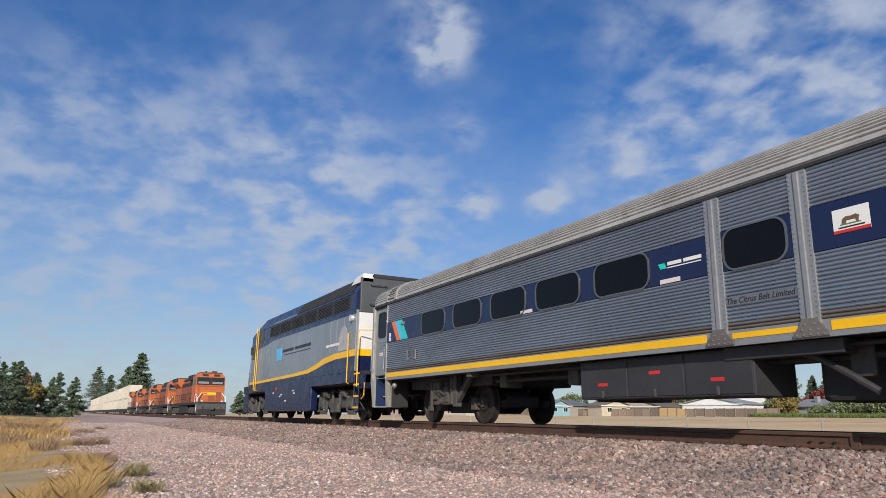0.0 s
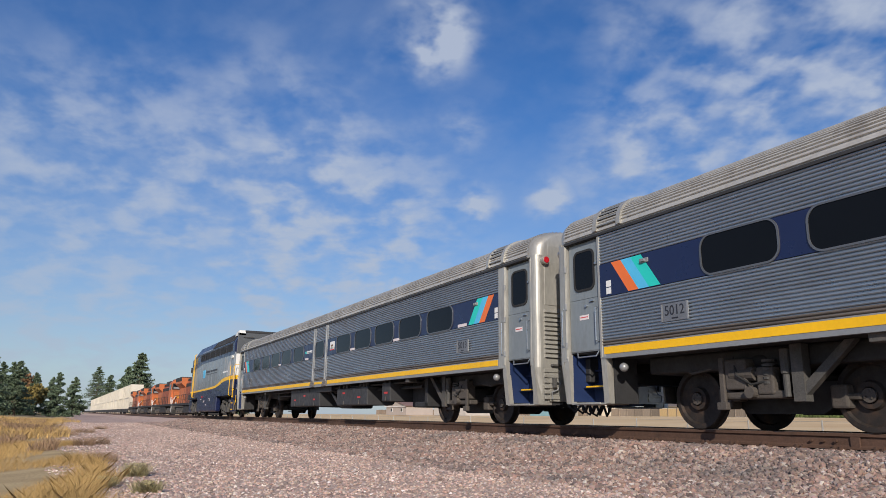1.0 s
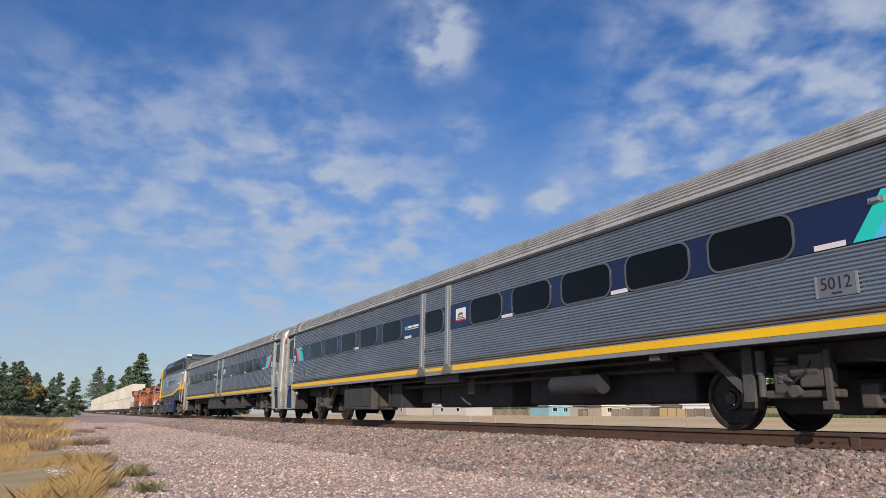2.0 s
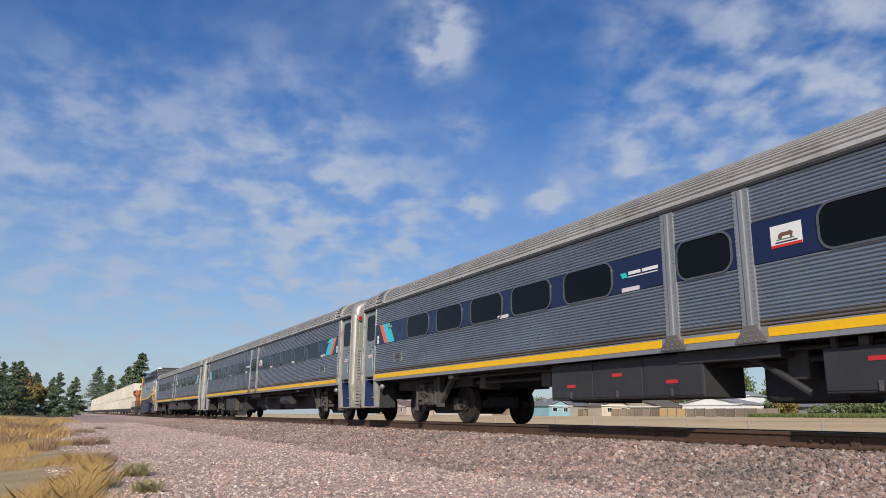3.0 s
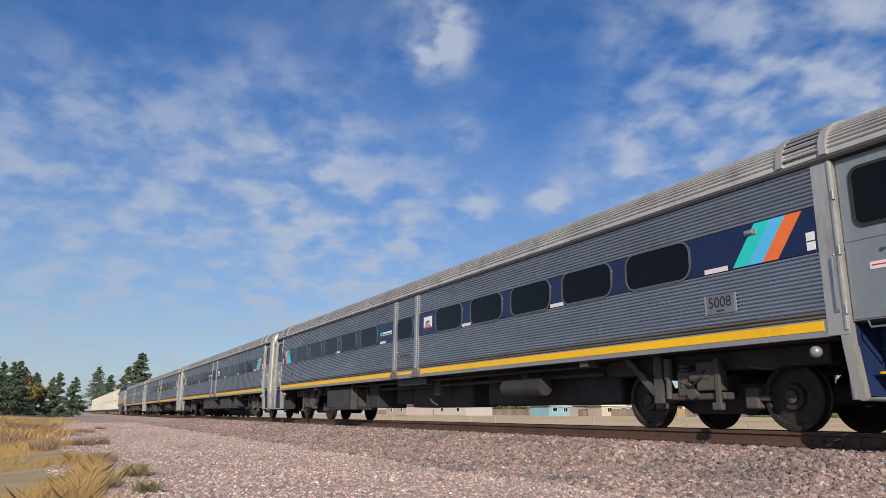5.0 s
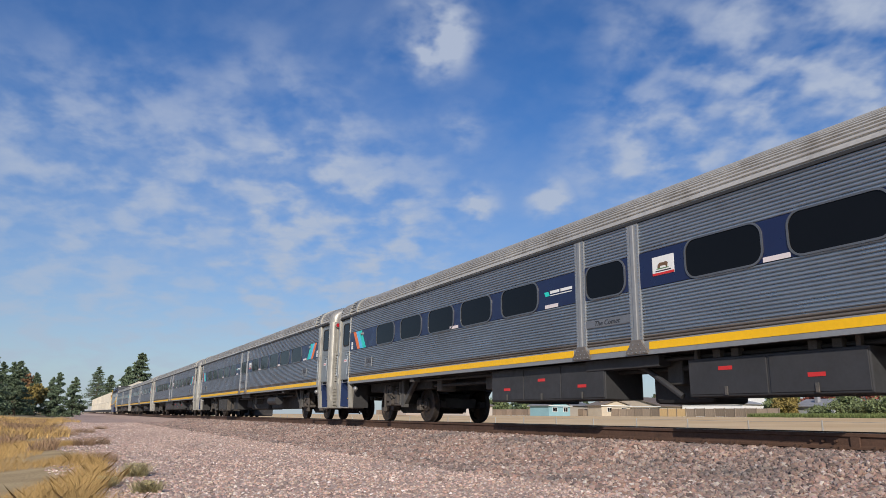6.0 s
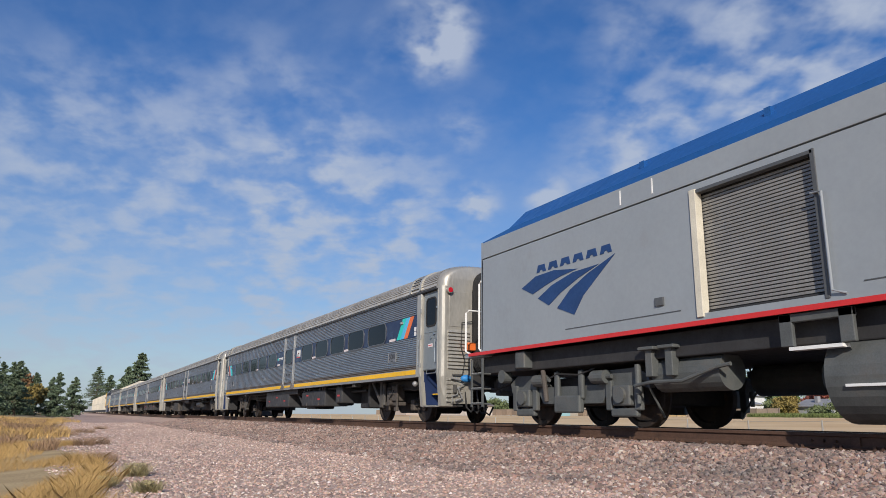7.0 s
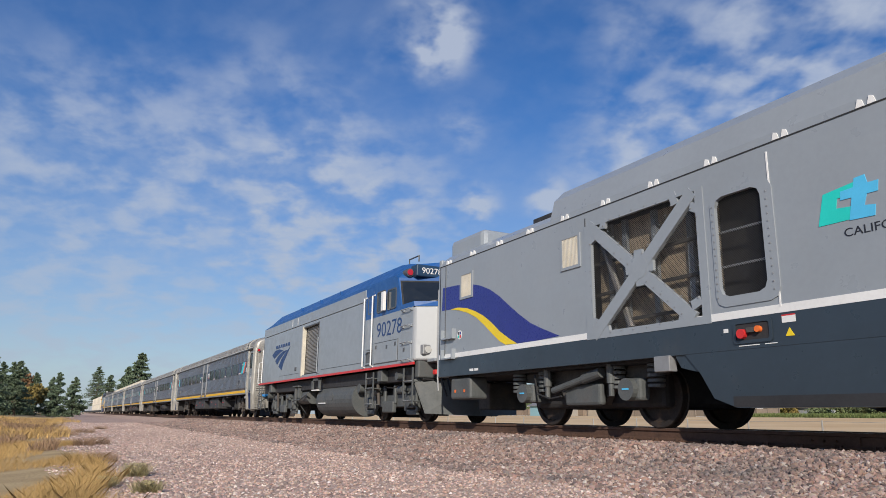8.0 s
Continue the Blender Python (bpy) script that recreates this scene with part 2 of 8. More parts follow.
def ring_x(bm, outer, inner, x0, x1):
    """A frame between two outlines of equal count in y, z, drawn out along x."""
    n = len(outer)
    vs = [[bm.verts.new((x, y, z)) for y, z in o] for x in (x0, x1) for o in (outer, inner)]
    oa, ia, ob, ib = vs
    for i in range(n):
        j = (i + 1) % n
        bm.faces.new((oa[i], oa[j], ia[j], ia[i]))
        bm.faces.new((ob[i], ob[j], ib[j], ib[i]))
        bm.faces.new((oa[i], oa[j], ob[j], ob[i]))
        bm.faces.new((ia[i], ia[j], ib[j], ib[i]))
    return bm


def rounded(y0, y1, z0, z1, r, n=6):
    pts = []
    for cy, cz, a0 in ((y1 - r, z1 - r, 0), (y0 + r, z1 - r, 90), (y0 + r, z0 + r, 180), (y1 - r, z0 + r, 270)):
        for i in range(n + 1):
            a = radians(a0 + 90 * i / n)
            pts.append((cy + r * math.cos(a), cz + r * math.sin(a)))
    return pts


def tube(bm, pts, r, seg=8):
    """A round bar through the points."""
    pts = [Vector(p) for p in pts]
    rings = []
    for i, p in enumerate(pts):
        d = (pts[min(i + 1, len(pts) - 1)] - pts[max(i - 1, 0)]).normalized()
        a = d.orthogonal().normalized() if abs(d.z) > 0.99 else d.cross(Vector((0.13, 0.21, 0.97))).normalized()
        b = d.cross(a)
        rings.append([bm.verts.new(p + r * (math.cos(2 * math.pi * k / seg) * a + math.sin(2 * math.pi * k / seg) * b)) for k in range(seg)])
    for u, v in zip(rings, rings[1:]):
        for k in range(seg):
            bm.faces.new((u[k], u[(k + 1) % seg], v[(k + 1) % seg], v[k]))
    bm.faces.new(rings[0][::-1])
    bm.faces.new(rings[-1])
    return bm


def disc_x(bm, x0, x1, y, z, r, seg=24, r2=None):
    """A cylinder whose axis runs along x."""
    m = Matrix.Translation(((x0 + x1) / 2, y, z)) @ Matrix.Rotation(radians(90), 4, "Y")
    bmesh.ops.create_cone(bm, cap_ends=True, segments=seg, radius1=r, radius2=r if r2 is None else r2, depth=abs(x1 - x0), matrix=m)
    return bm


def cyl_y(bm, x, y0, y1, z, r, seg=20):
    m = Matrix.Translation((x, (y0 + y1) / 2, z)) @ Matrix.Rotation(radians(90), 4, "X")
    bmesh.ops.create_cone(bm, cap_ends=True, segments=seg, radius1=r, radius2=r, depth=abs(y1 - y0), matrix=m)
    return bm


def cyl_z(bm, x, y, z0, z1, r, seg=14, r2=None):
    bmesh.ops.create_cone(bm, cap_ends=True, segments=seg, radius1=r, radius2=r if r2 is None else r2, depth=z1 - z0,
                          matrix=Matrix.Translation((x, y, (z0 + z1) / 2)))
    return bm


def lettering(name, words, material, parent, x, y_left, y_right, z0, height, shear=0.0, label="", depth=0.004):
    """Raised letters on a side that faces -x; they read from y_left to y_right, which lies nearer to the camera."""
    cu = bpy.data.curves.new(name, "FONT")
    cu.body, cu.size, cu.extrude, cu.shear, cu.resolution_u = words, 1.0, 0.002, shear, 3
    tmp = bpy.data.objects.new("tmp", cu)
    scene.collection.objects.link(tmp)
    bpy.context.view_layer.update()
    me = bpy.data.meshes.new_from_object(tmp.evaluated_get(bpy.context.evaluated_depsgraph_get()))
    bpy.data.objects.remove(tmp)
    bpy.data.curves.remove(cu)
    co = np.empty(len(me.vertices) * 3)
    me.vertices.foreach_get("co", co)
    co = co.reshape(-1, 3)
    lo, hi = co.min(0), co.max(0)
    u, v = (co[:, 0] - lo[0]) / (hi[0] - lo[0]), (co[:, 1] - lo[1]) / (hi[1] - lo[1])
    w = (co[:, 2] - lo[2]) / max(1e-9, hi[2] - lo[2])
    out = np.stack([x - depth * w, y_left + (y_right - y_left) * u, z0 + height * v], 1)
    me.vertices.foreach_set("co", out.ravel())
    me.materials.append(material)
    ob = new(name, me)
    ob.parent = parent
    return tagged(ob, label)


def outline(name, pts, x, depth, material, parent, label=""):
    """A flat painted or stuck-on shape on a side that faces -x."""
    return part(name, prism_x(bmesh.new(), pts, x - depth, x), material, parent, label)

# ---- the lie of the land ----
NEAR_X, FAR_X = 9.035, 13.75     # centre lines of the two tracks
FAR_RAIL = -0.12                 # rail top of the far track


def smooth(a, b, v):
    t = np.clip((v - a) / (b - a), 0, 1)
    return t * t * (3 - 2 * t)


def land(x, y):
    """Height of the ground: trackside gravel, ballast shoulder, two beds, a field that rises gently beyond."""
    x, y = np.asarray(x, float), np.asarray(y, float)
    z = -0.56 + 0 * x
    z = z + 0.06 * smooth(2.0, 6.0, x)
    z = z + 0.28 * smooth(5.9, 7.55, x)
    z = z - 0.10 * smooth(10.5, 11.3, x) - 0.0 * x
    z = z - 0.55 * smooth(15.4, 17.5, x)
    z = z + 1.95 * smooth(19, 125, x)
    z = z - 0.10 * smooth(0.3, -1.2, x)
    z = z + 0.22 * smooth(-0.5, -6, x) * smooth(14, 40, y)
    z = z + 0.35 * np.exp(-((x + 5.5) / 3.6) ** 2 - ((y - 36) / 11) ** 2)
    wob = np.sin(x * 1.7 + 0.6 * np.sin(y * 0.9)) * np.sin(y * 1.3 + 1.1 * np.sin(x * 0.7))
    return z + 0.018 * wob * smooth(7.6, 6.6, x) + 0.03 * wob * smooth(16, 18, x)


def ground_material():
    m = bpy.data.materials.new("trackside_gravel_and_dry_grass")
    m.use_nodes = True
    nt = m.node_tree
    N, L = nt.nodes.new, nt.links.new
    b = nt.nodes["Principled BSDF"]
    b.inputs["Roughness"].default_value = 0.9
    b.inputs["Specular IOR Level"].default_value = 0.25
    tc = N("ShaderNodeTexCoord")
    pos = tc.outputs["Object"]
    sep = N("ShaderNodeSeparateXYZ")
    L(pos, sep.inputs[0])

    def tex_noise(scale, detail=5, rough=0.6):
        n = N("ShaderNodeTexNoise")
        n.inputs["Scale"].default_value, n.inputs["Detail"].default_value, n.inputs["Roughness"].default_value = scale, detail, rough
        L(pos, n.inputs["Vector"])
        return n.outputs["Fac"]

    def rng(v, a, c, lo=0.0, hi=1.0):
        n = N("ShaderNodeMapRange")
        for k, q in (("From Min", a), ("From Max", c), ("To Min", lo), ("To Max", hi)):
            n.inputs[k].default_value = q
        L(v, n.inputs["Value"])
        return n.outputs[0]

    def op(kind, a, c):
        n = N("ShaderNodeMath")
        n.operation = kind
        for i, q in enumerate((a, c)):
            if isinstance(q, (int, float)):
                n.inputs[i].default_value = q
            else:
                L(q, n.inputs[i])
        return n.outputs[0]

    def mix(f, a, c):
        n = N("ShaderNodeMix")
        n.data_type = "RGBA"
        L(f, n.inputs["Factor"])
        for k, q in (("A", a), ("B", c)):
            if isinstance(q, tuple):
                n.inputs[k].default_value = (*q, 1)
            else:
                L(q, n.inputs[k])
        return n.outputs["Result"]

    vor = N("ShaderNodeTexVoronoi")
    vor.inputs["Scale"].default_value = 26
    L(pos, vor.inputs["Vector"])
    cs = N("ShaderNodeSeparateColor")
    L(vor.outputs["Color"], cs.inputs[0])
    cr = N("ShaderNodeValToRGB")
    els = cr.color_ramp.elements
    els[0].position, els[0].color = 0.0, (0.26, 0.17, 0.135, 1)
    els[1].position, els[1].color = 1.0, (0.48, 0.40, 0.36, 1)
    for p_, c_ in ((0.3, (0.42, 0.285, 0.225, 1)), (0.62, (0.52, 0.37, 0.30, 1)), (0.85, (0.56, 0.43, 0.36, 1))):
        e = els.new(p_)
        e.color = c_
    L(cs.outputs[0], cr.inputs[0])
    gravel = mix(rng(tex_noise(0.7, 6), 0.35, 0.7), cr.outputs[0], (0.50, 0.365, 0.295))
    gravel = mix(op("MULTIPLY", rng(tex_noise(0.25, 4), 0.52, 0.66), 0.5), gravel, (0.34, 0.26, 0.215))
    straw = mix(rng(tex_noise(1.3, 6), 0.3, 0.7), (0.34, 0.24, 0.12), (0.52, 0.39, 0.21))
    edge = op("ADD", sep.outputs[0], op("MULTIPLY", op("SUBTRACT", tex_noise(0.45, 5), 0.5), 3.0))
    left = rng(edge, 0.75, 0.1)
    col = mix(left, gravel, straw)
    field = mix(rng(tex_noise(0.06, 6), 0.35, 0.68), (0.62, 0.42, 0.22), (0.74, 0.55, 0.32))
    col = mix(rng(sep.outputs[0], 16.0, 18.0), col, field)
    green = op("MULTIPLY", rng(sep.outputs[0], 116.0, 121.0), rng(tex_noise(0.03, 3), 0.40, 0.50))
    col = mix(green, col, (0.10, 0.14, 0.045))
    L(col, b.inputs["Base Color"])
    bp = N("ShaderNodeBump")
    bp.inputs["Strength"].default_value, bp.inputs["Distance"].default_value = 0.35, 0.03
    L(op("SUBTRACT", tex_noise(8, 6), vor.outputs["Distance"]), bp.inputs["Height"])
    L(bp.outputs[0], b.inputs["Normal"])
    return m


GROUND = ground_material()


def make_ground():
    xs = np.concatenate([np.linspace(-2500, -60, 12), np.linspace(-50, -8, 22), np.arange(-7, 18.5, 0.25), np.linspace(19, 140, 50), np.linspace(160, 2800, 14)])
    ys = np.concatenate([np.linspace(-1500, -30, 10), np.arange(-20, 2, 1.0), np.arange(2, 30, 0.3), np.arange(30, 120, 2.0), np.linspace(125, 420, 40), np.linspace(450, 3500, 14)])
    gx, gy = np.meshgrid(xs, ys)
    gz = land(gx, gy)
    n, m = gx.shape
    co = np.stack([gx, gy, gz], -1).reshape(-1, 3)
    i = np.arange(n * m).reshape(n, m)
    quads = np.stack([i[:-1, :-1], i[:-1, 1:], i[1:, 1:], i[1:, :-1]], -1).reshape(-1, 4)
    me = bpy.data.meshes.new("ground")
    me.from_pydata(co.tolist(), [], quads.tolist())
    me.materials.append(GROUND)
    me.polygons.foreach_set("use_smooth", [True] * len(me.polygons))
    tagged(new("ground", me), "pinkish gravel trackside with dry grass and a flat bare field", "ground", kind="structure")


make_ground()


def make_track(name, xc, zt, label, y_ties):
    """Two rails on timber sleepers."""
    tr = thing(name, label, "railway track", kind="structure", at=pose(xc, 0, zt))
    prof = [(-0.07, -0.185), (0.07, -0.185), (0.07, -0.173), (0.02, -0.155), (0.009, -0.14), (0.009, -0.05), (0.036, -0.04),
            (0.036, -0.008), (0.028, 0.0), (-0.028, 0.0), (-0.036, -0.008), (-0.036, -0.04), (-0.009, -0.05), (-0.009, -0.14), (-0.02, -0.155), (-0.07, -0.173)]
    for side in (-0.7535, 0.7535):
        r = part("rail", prism_y(bmesh.new(), [(side + x, z) for x, z in prof], -60, 900), RAILBROWN, tr, "rusty brown steel rail")
        cap = boxes((side - 0.027, side + 0.027, -60, 900, 0.0, 0.0015))
        part("running_face", cap, RAILTOP, r)
    tie = mesh_of("sleeper", boxes((-1.3, 1.3, -0.11, 0.11, -0.37, -0.195), bevel=0.012), TIE)
    plate = mesh_of("tie_plate", boxes((-0.18, 0.18, -0.095, 0.095, -0.196, -0.180), (-0.10, -0.075, -0.06, -0.03, -0.18, -0.145), (-0.10, -0.075, 0.03, 0.06, -0.18, -0.145),
                                       (0.075, 0.10, -0.06, -0.03, -0.18, -0.145), (0.075, 0.10, 0.03, 0.06, -0.18, -0.145)), RAILBROWN)
    y = y_ties[0]
    while y < y_ties[1]:
        o = part("sleeper", tie, TIE, tr)
        o.location = (random.uniform(-0.04, 0.04), y, random.uniform(-0.012, 0.004))
        o.rotation_euler.z = random.uniform(-0.012, 0.012)
        if y < 40:
            pl = part("tie_plate", plate, RAILBROWN, tr)
            pl.location = (-0.7535, y, 0)
        y += 0.5
    return tr


make_track("track_near", NEAR_X, 0.0, "rusty steel rails spiked to dark timber sleepers in ballast", (-4, 110))
make_track("track_far", FAR_X, FAR_RAIL, "second track of rusty rails on timber sleepers behind", (20, 60))
# the rail joint bar with its bolts on the near rail
jb = thing("joint_bar", "rusty steel joint bar bolted to the rail web", "joint bar", at=pose(NEAR_X - 0.7535, 5.35, 0))
part("bar", boxes((-0.035, -0.012, -0.10, 0.02, -0.165, -0.045), bevel=0.006), RAILBROWN, jb)
for k in range(3):
    part("bolt", disc_x(bmesh.new(), -0.05, -0.01, 0.2 + 0.16 * k, -0.10, 0.016, 8), RAILBROWN, jb)

# ---- passenger coaches ----
HW = 1.6          # half width of a coach
PITCH_COACH = 25.91
OFF = 0.115       # the body's middle lies a little ahead of the middle of its two pillars
TRAIN = []        # (thing, y at the start, wheel radius, wheelsets)


def s_of(t):
    # steady pull with slight surges
    surge = 0.28 * math.exp(-((t - 3.0) / 0.3) ** 2) + 0.15 * math.exp(-((t - 6.0) / 0.3) ** 2) - 0.13 * math.exp(-((t - 8.0) / 0.35) ** 2)
    return 17.182 * t + 0.5 * 0.17852 * t * t + surge


def wheelset(parent, y, r, inside=False):
    ax = part("wheelset", cyl_y_axis(0.075, 1.5), WHEELSTEEL, parent, "steel axle with two wheels")
    ax.location = (0, y, r)
    for sx in (-1, 1):
        bm = bmesh.new()
        # tread, flange, plate and hub turned round the axle
        ring = [(-0.02, 0.10), (0.075, 0.10), (0.075, 0.155), (0.022, 0.175), (0.015, r * 0.80), (0.06, r * 0.84), (0.06, r - 0.012), (0.05, r),
                (-0.055, r + 0.002), (-0.065, r + 0.027), (-0.085, r + 0.025), (-0.085, r * 0.84), (-0.03, r * 0.80), (-0.02, 0.17)]
        seg = 40
        rows_ = []
        for k in range(seg):
            a = 2 * math.pi * k / seg
            rows_.append([bm.verts.new((sx * (0.7535 + x), q * math.cos(a), q * math.sin(a))) for x, q in ring])
        for k in range(seg):
            u, v = rows_[k], rows_[(k + 1) % seg]
            for i in range(len(ring)):
                j = (i + 1) % len(ring)
                bm.faces.new((u[i], u[j], v[j], v[i]))
        w = part("wheel", bm, WHEELSTEEL, ax, "dark rusty steel wheel")
        hub = disc_x(bmesh.new(), sx * 0.82, sx * 0.85, 0, 0, 0.085, 16)
        for k in range(3):
            a = 2 * math.pi * k / 3
            disc_x(hub, sx * 0.84, sx * 0.866, 0.05 * math.cos(a), 0.05 * math.sin(a), 0.013, 6)
        part("axle_end", hub, BROWNTRUCK, ax)
    return ax


def cyl_y_axis(r, length):
    return disc_x(bmesh.new(), -length / 2, length / 2, 0, 0, r, 14)


def fluted(bm, z0, z1, y0, y1, x, n, depth=0.024):
    """A sheet with n long flutes, on the side that faces sign(x)."""
    sg = 1 if x > 0 else -1
    pts = []
    h = (z1 - z0) / n
    for i in range(n):
        z = z0 + i * h
        pts += [(x - sg * depth, z), (x - sg * depth, z + 0.16 * h), (x - sg * depth * 0.25, z + 0.30 * h), (x, z + 0.52 * h), (x, z + 0.72 * h), (x - sg * depth * 0.25, z + 0.90 * h)]
    pts.append((x - sg * depth, z1))
    a = [bm.verts.new((px, y0, pz)) for px, pz in pts]
    b = [bm.verts.new((px, y1, pz)) for px, pz in pts]
    for i in range(len(pts) - 1):
        bm.faces.new((a[i], a[i + 1], b[i + 1], b[i]))
    return bm


def roof_profile(ribs=True, lift=0.0):
    """Outline of the roof in x, z with long ribs."""
    pts = []
    n = 46
    for i in range(n + 1):
        a = math.pi * i / n
        x = -1.58 * math.copysign(abs(math.cos(a)) ** 0.62, math.cos(a))
        z = 3.06 + 0.61 * abs(math.sin(a)) ** 0.62
        pts.append((x, z + lift))
    out = []
    for i in range(n):
        (x0, z0), (x1, z1) = pts[i], pts[i + 1]
        nx, nz = -(z1 - z0), (x1 - x0)
        l = math.hypot(nx, nz) or 1
        nx, nz = nx / l * 0.026, nz / l * 0.026
        for f, k in ((0.0, 0), (0.45, 0), (0.55, 1), (0.9, 1)):
            out.append((x0 + (x1 - x0) * f + nx * k * ribs, z0 + (z1 - z0) * f + nz * k * ribs))
    out.append(pts[-1])
    return out


ENDSTEEL = mat("end_steel", (0.44, 0.425, 0.385), 0.40, 0.45, 0.14, 1.1, bump=0.06, bump_scale=6, dirt=(0.17, 0.13, 0.10), dirt_amount=0.30, dirt_scale=1.6, stretch=(1, 1, 0.35))
DOORGREY = mat("vestibule_door_grey", (0.215, 0.245, 0.265), 0.42, 0.1, 0.10, 1.2, dirt=(0.12, 0.11, 0.10), dirt_amount=0.18, dirt_scale=1.5, stretch=(1, 1, 0.4))
SILLDIRT = mat("stained_steel", (0.20, 0.175, 0.155), 0.5, 0.4, 0.2, 1.0, dirt=(0.11, 0.08, 0.06), dirt_amount=0.45, dirt_scale=1.5, stretch=(1, 0.4, 3))
WIN = [(8.29, 9.52), (6.68, 7.92), (5.06, 6.33), (3.46, 4.75), (1.84, 3.1), (-0.46, 0.50)]
WIN += [(-b + 0.0, -a) for a, b in ((1.66, 2.93), (3.27, 4.54), (4.83, 6.13), (6.45, 7.75), (8.06, 9.36))]


SIDES = ((-11.24, -0.77), (-0.52, 0.52), (0.77, 11.60))


def coach_side(c, sg):
    """One side of a coach; sg is -1 for the side that faces the open ground."""
    x = sg * HW
    for y0, y1 in SIDES:
        part("lower_side", fluted(bmesh.new(), 1.335, 2.02, y0, y1, x, 14, 0.03), STEEL, c, "fluted stainless side sheet")
        part("upper_side", fluted(bmesh.new(), 2.55, 3.05, y0, y1, x, 10, 0.03), STEEL, c, "fluted stainless side sheet")
    for y0, y1 in SIDES:
        part("sill_band", fluted(bmesh.new(), 1.245, 1.335, y0, y1, x + sg * 0.002, 2, 0.03), SILLDIRT, c, "brown-stained steel band above the sill")
    bm = bmesh.new()
    for y0, y1 in SIDES:
        box(bm, x - sg * 0.03, x + sg * 0.004, y0, y1, 2.02, 2.55)
    part("window_band", bm, NAVY, c, "dark navy painted window band")
    # grey skirt with the yellow line, interrupted by the pillars' feet
    part("side_sill", boxes((x - sg * 0.05, x - sg * 0.005, -11.24, 11.60, 1.05, 1.245), (x - sg * 0.06, x + sg * 0.01, -11.24, 11.60, 1.045, 1.075)), SILVER, c)
    for y0, y1, z0, z1 in ((-11.20, -0.88, 1.115, 1.225), (-0.46, 0.46, 1.135, 1.205), (0.88, 11.56, 1.115, 1.225)):
        part("yellow_line", boxes((x - sg * 0.01, x + sg * 0.001, y0, y1, z0, z1)), YELLOW, c, "yellow painted line along the sill")
    for yc in (-0.645, 0.645):
        bm = boxes((x - sg * 0.04, x + sg * 0.012, yc - 0.125, yc + 0.125, 1.20, 3.05), bevel=0.004)
        box(bm, x, x + sg * 0.032, yc - 0.035, yc + 0.035, 1.24, 3.03, bevel=0.01)
        pl = part("pillar", bm, SILVER, c, "riveted steel door pillar")
        bm = bmesh.new()
        for i in range(30):
            for e in (-0.1, 0.1):
                disc_x(bm, x, x + sg * 0.02, yc + e, 1.28 + i * 0.0595, 0.010, 6)
        tagged(part("rivets", bm, STEEL, pl), kind="stuff")
        # riveted foot that spreads over the sill
        ft = part("pillar_foot", prism_x(bmesh.new(), [(yc - 0.10, 1.27), (yc + 0.10, 1.27), (yc + 0.13, 1.20), (yc + 0.22, 1.10), (yc + 0.22, 1.06), (yc - 0.22, 1.06), (yc - 0.22, 1.10), (yc - 0.13, 1.20)], x, x + sg * 0.036), SILLDIRT, pl, "dull riveted steel foot")
        bm = bmesh.new()
        for dy, z in ((-0.17, 1.085), (-0.085, 1.085), (0, 1.085), (0.085, 1.085), (0.17, 1.085), (-0.10, 1.14), (0.10, 1.14), (0, 1.14), (-0.06, 1.20), (0.06, 1.20)):
            disc_x(bm, x + sg * 0.03, x + sg * 0.046, yc + dy, z, 0.010, 6)
        tagged(part("rivets", bm, SILVER, ft), kind="stuff")
    for i, (y0, y1) in enumerate(WIN):
        if sg > 0:
            y0, y1 = -y1, -y0
        z0, z1 = 2.005, 2.575
        if i == 5:
            z0, z1 = 2.0, 2.57
        bm = ring_x(bmesh.new(), rounded(y0, y1, z0, z1, 0.19), rounded(y0 + 0.026, y1 - 0.026, z0 + 0.026, z1 - 0.026, 0.168), x - sg * 0.02, x + sg * 0.020)
        w = part("window", bm, RUBBER, c, "metal-rimmed window with rounded corners")
        part("pane", prism_x(bmesh.new(), rounded(y0 + 0.02, y1 - 0.02, z0 + 0.02, z1 - 0.02, 0.17), x - sg * 0.015, x + sg * 0.008), GLASS, w, "dark tinted glass")
    for y0 in (-9.78, -6.3, -3.1, 1.45, 5.05):
        part("sticker", boxes((x, x + sg * 0.009, y0 - 0.19, y0 + 0.19, 2.022, 2.085)), PALE, c, "pale notice sticker")
    # slanting three-colour mark at both ends
    for e in (-1, 1):
        for (a, b), m in (((0.0, 0.22), ORANGE), ((0.22, 0.44), CYAN), ((0.44, 0.665), TEAL)):
            ys = [11.20 - a, 11.20 - b, 10.83 - b, 10.83 - a]
            pts = list(zip([OFF + e * y for y in ys], (2.545, 2.545, 2.03, 2.03)))
            part("slanting_stripe", prism_x(bmesh.new(), pts, x, x + sg * 0.007), m, c)
        for z in (2.05, 2.165):
            part("notice", boxes((x, x + sg * 0.008, OFF + e * 11.33, OFF + e * 11.22, z, z + 0.10)), WHITE, c)
        lamp = boxes((x, x + sg * 0.05, OFF + e * 10.52, OFF + e * 10.43, 2.42, 2.46), (x, x + sg * 0.02, OFF + e * 10.56, OFF + e * 10.38, 2.405, 2.475), bevel=0.006)
        part("door_lamp", lamp, SILVER, c)
        np_ = part("number_plate", boxes((x, x + sg * 0.012, OFF + e * 10.14, OFF + e * 9.70, 1.475, 1.73), bevel=0.004), PLATE, c, "small steel panel with the car number")
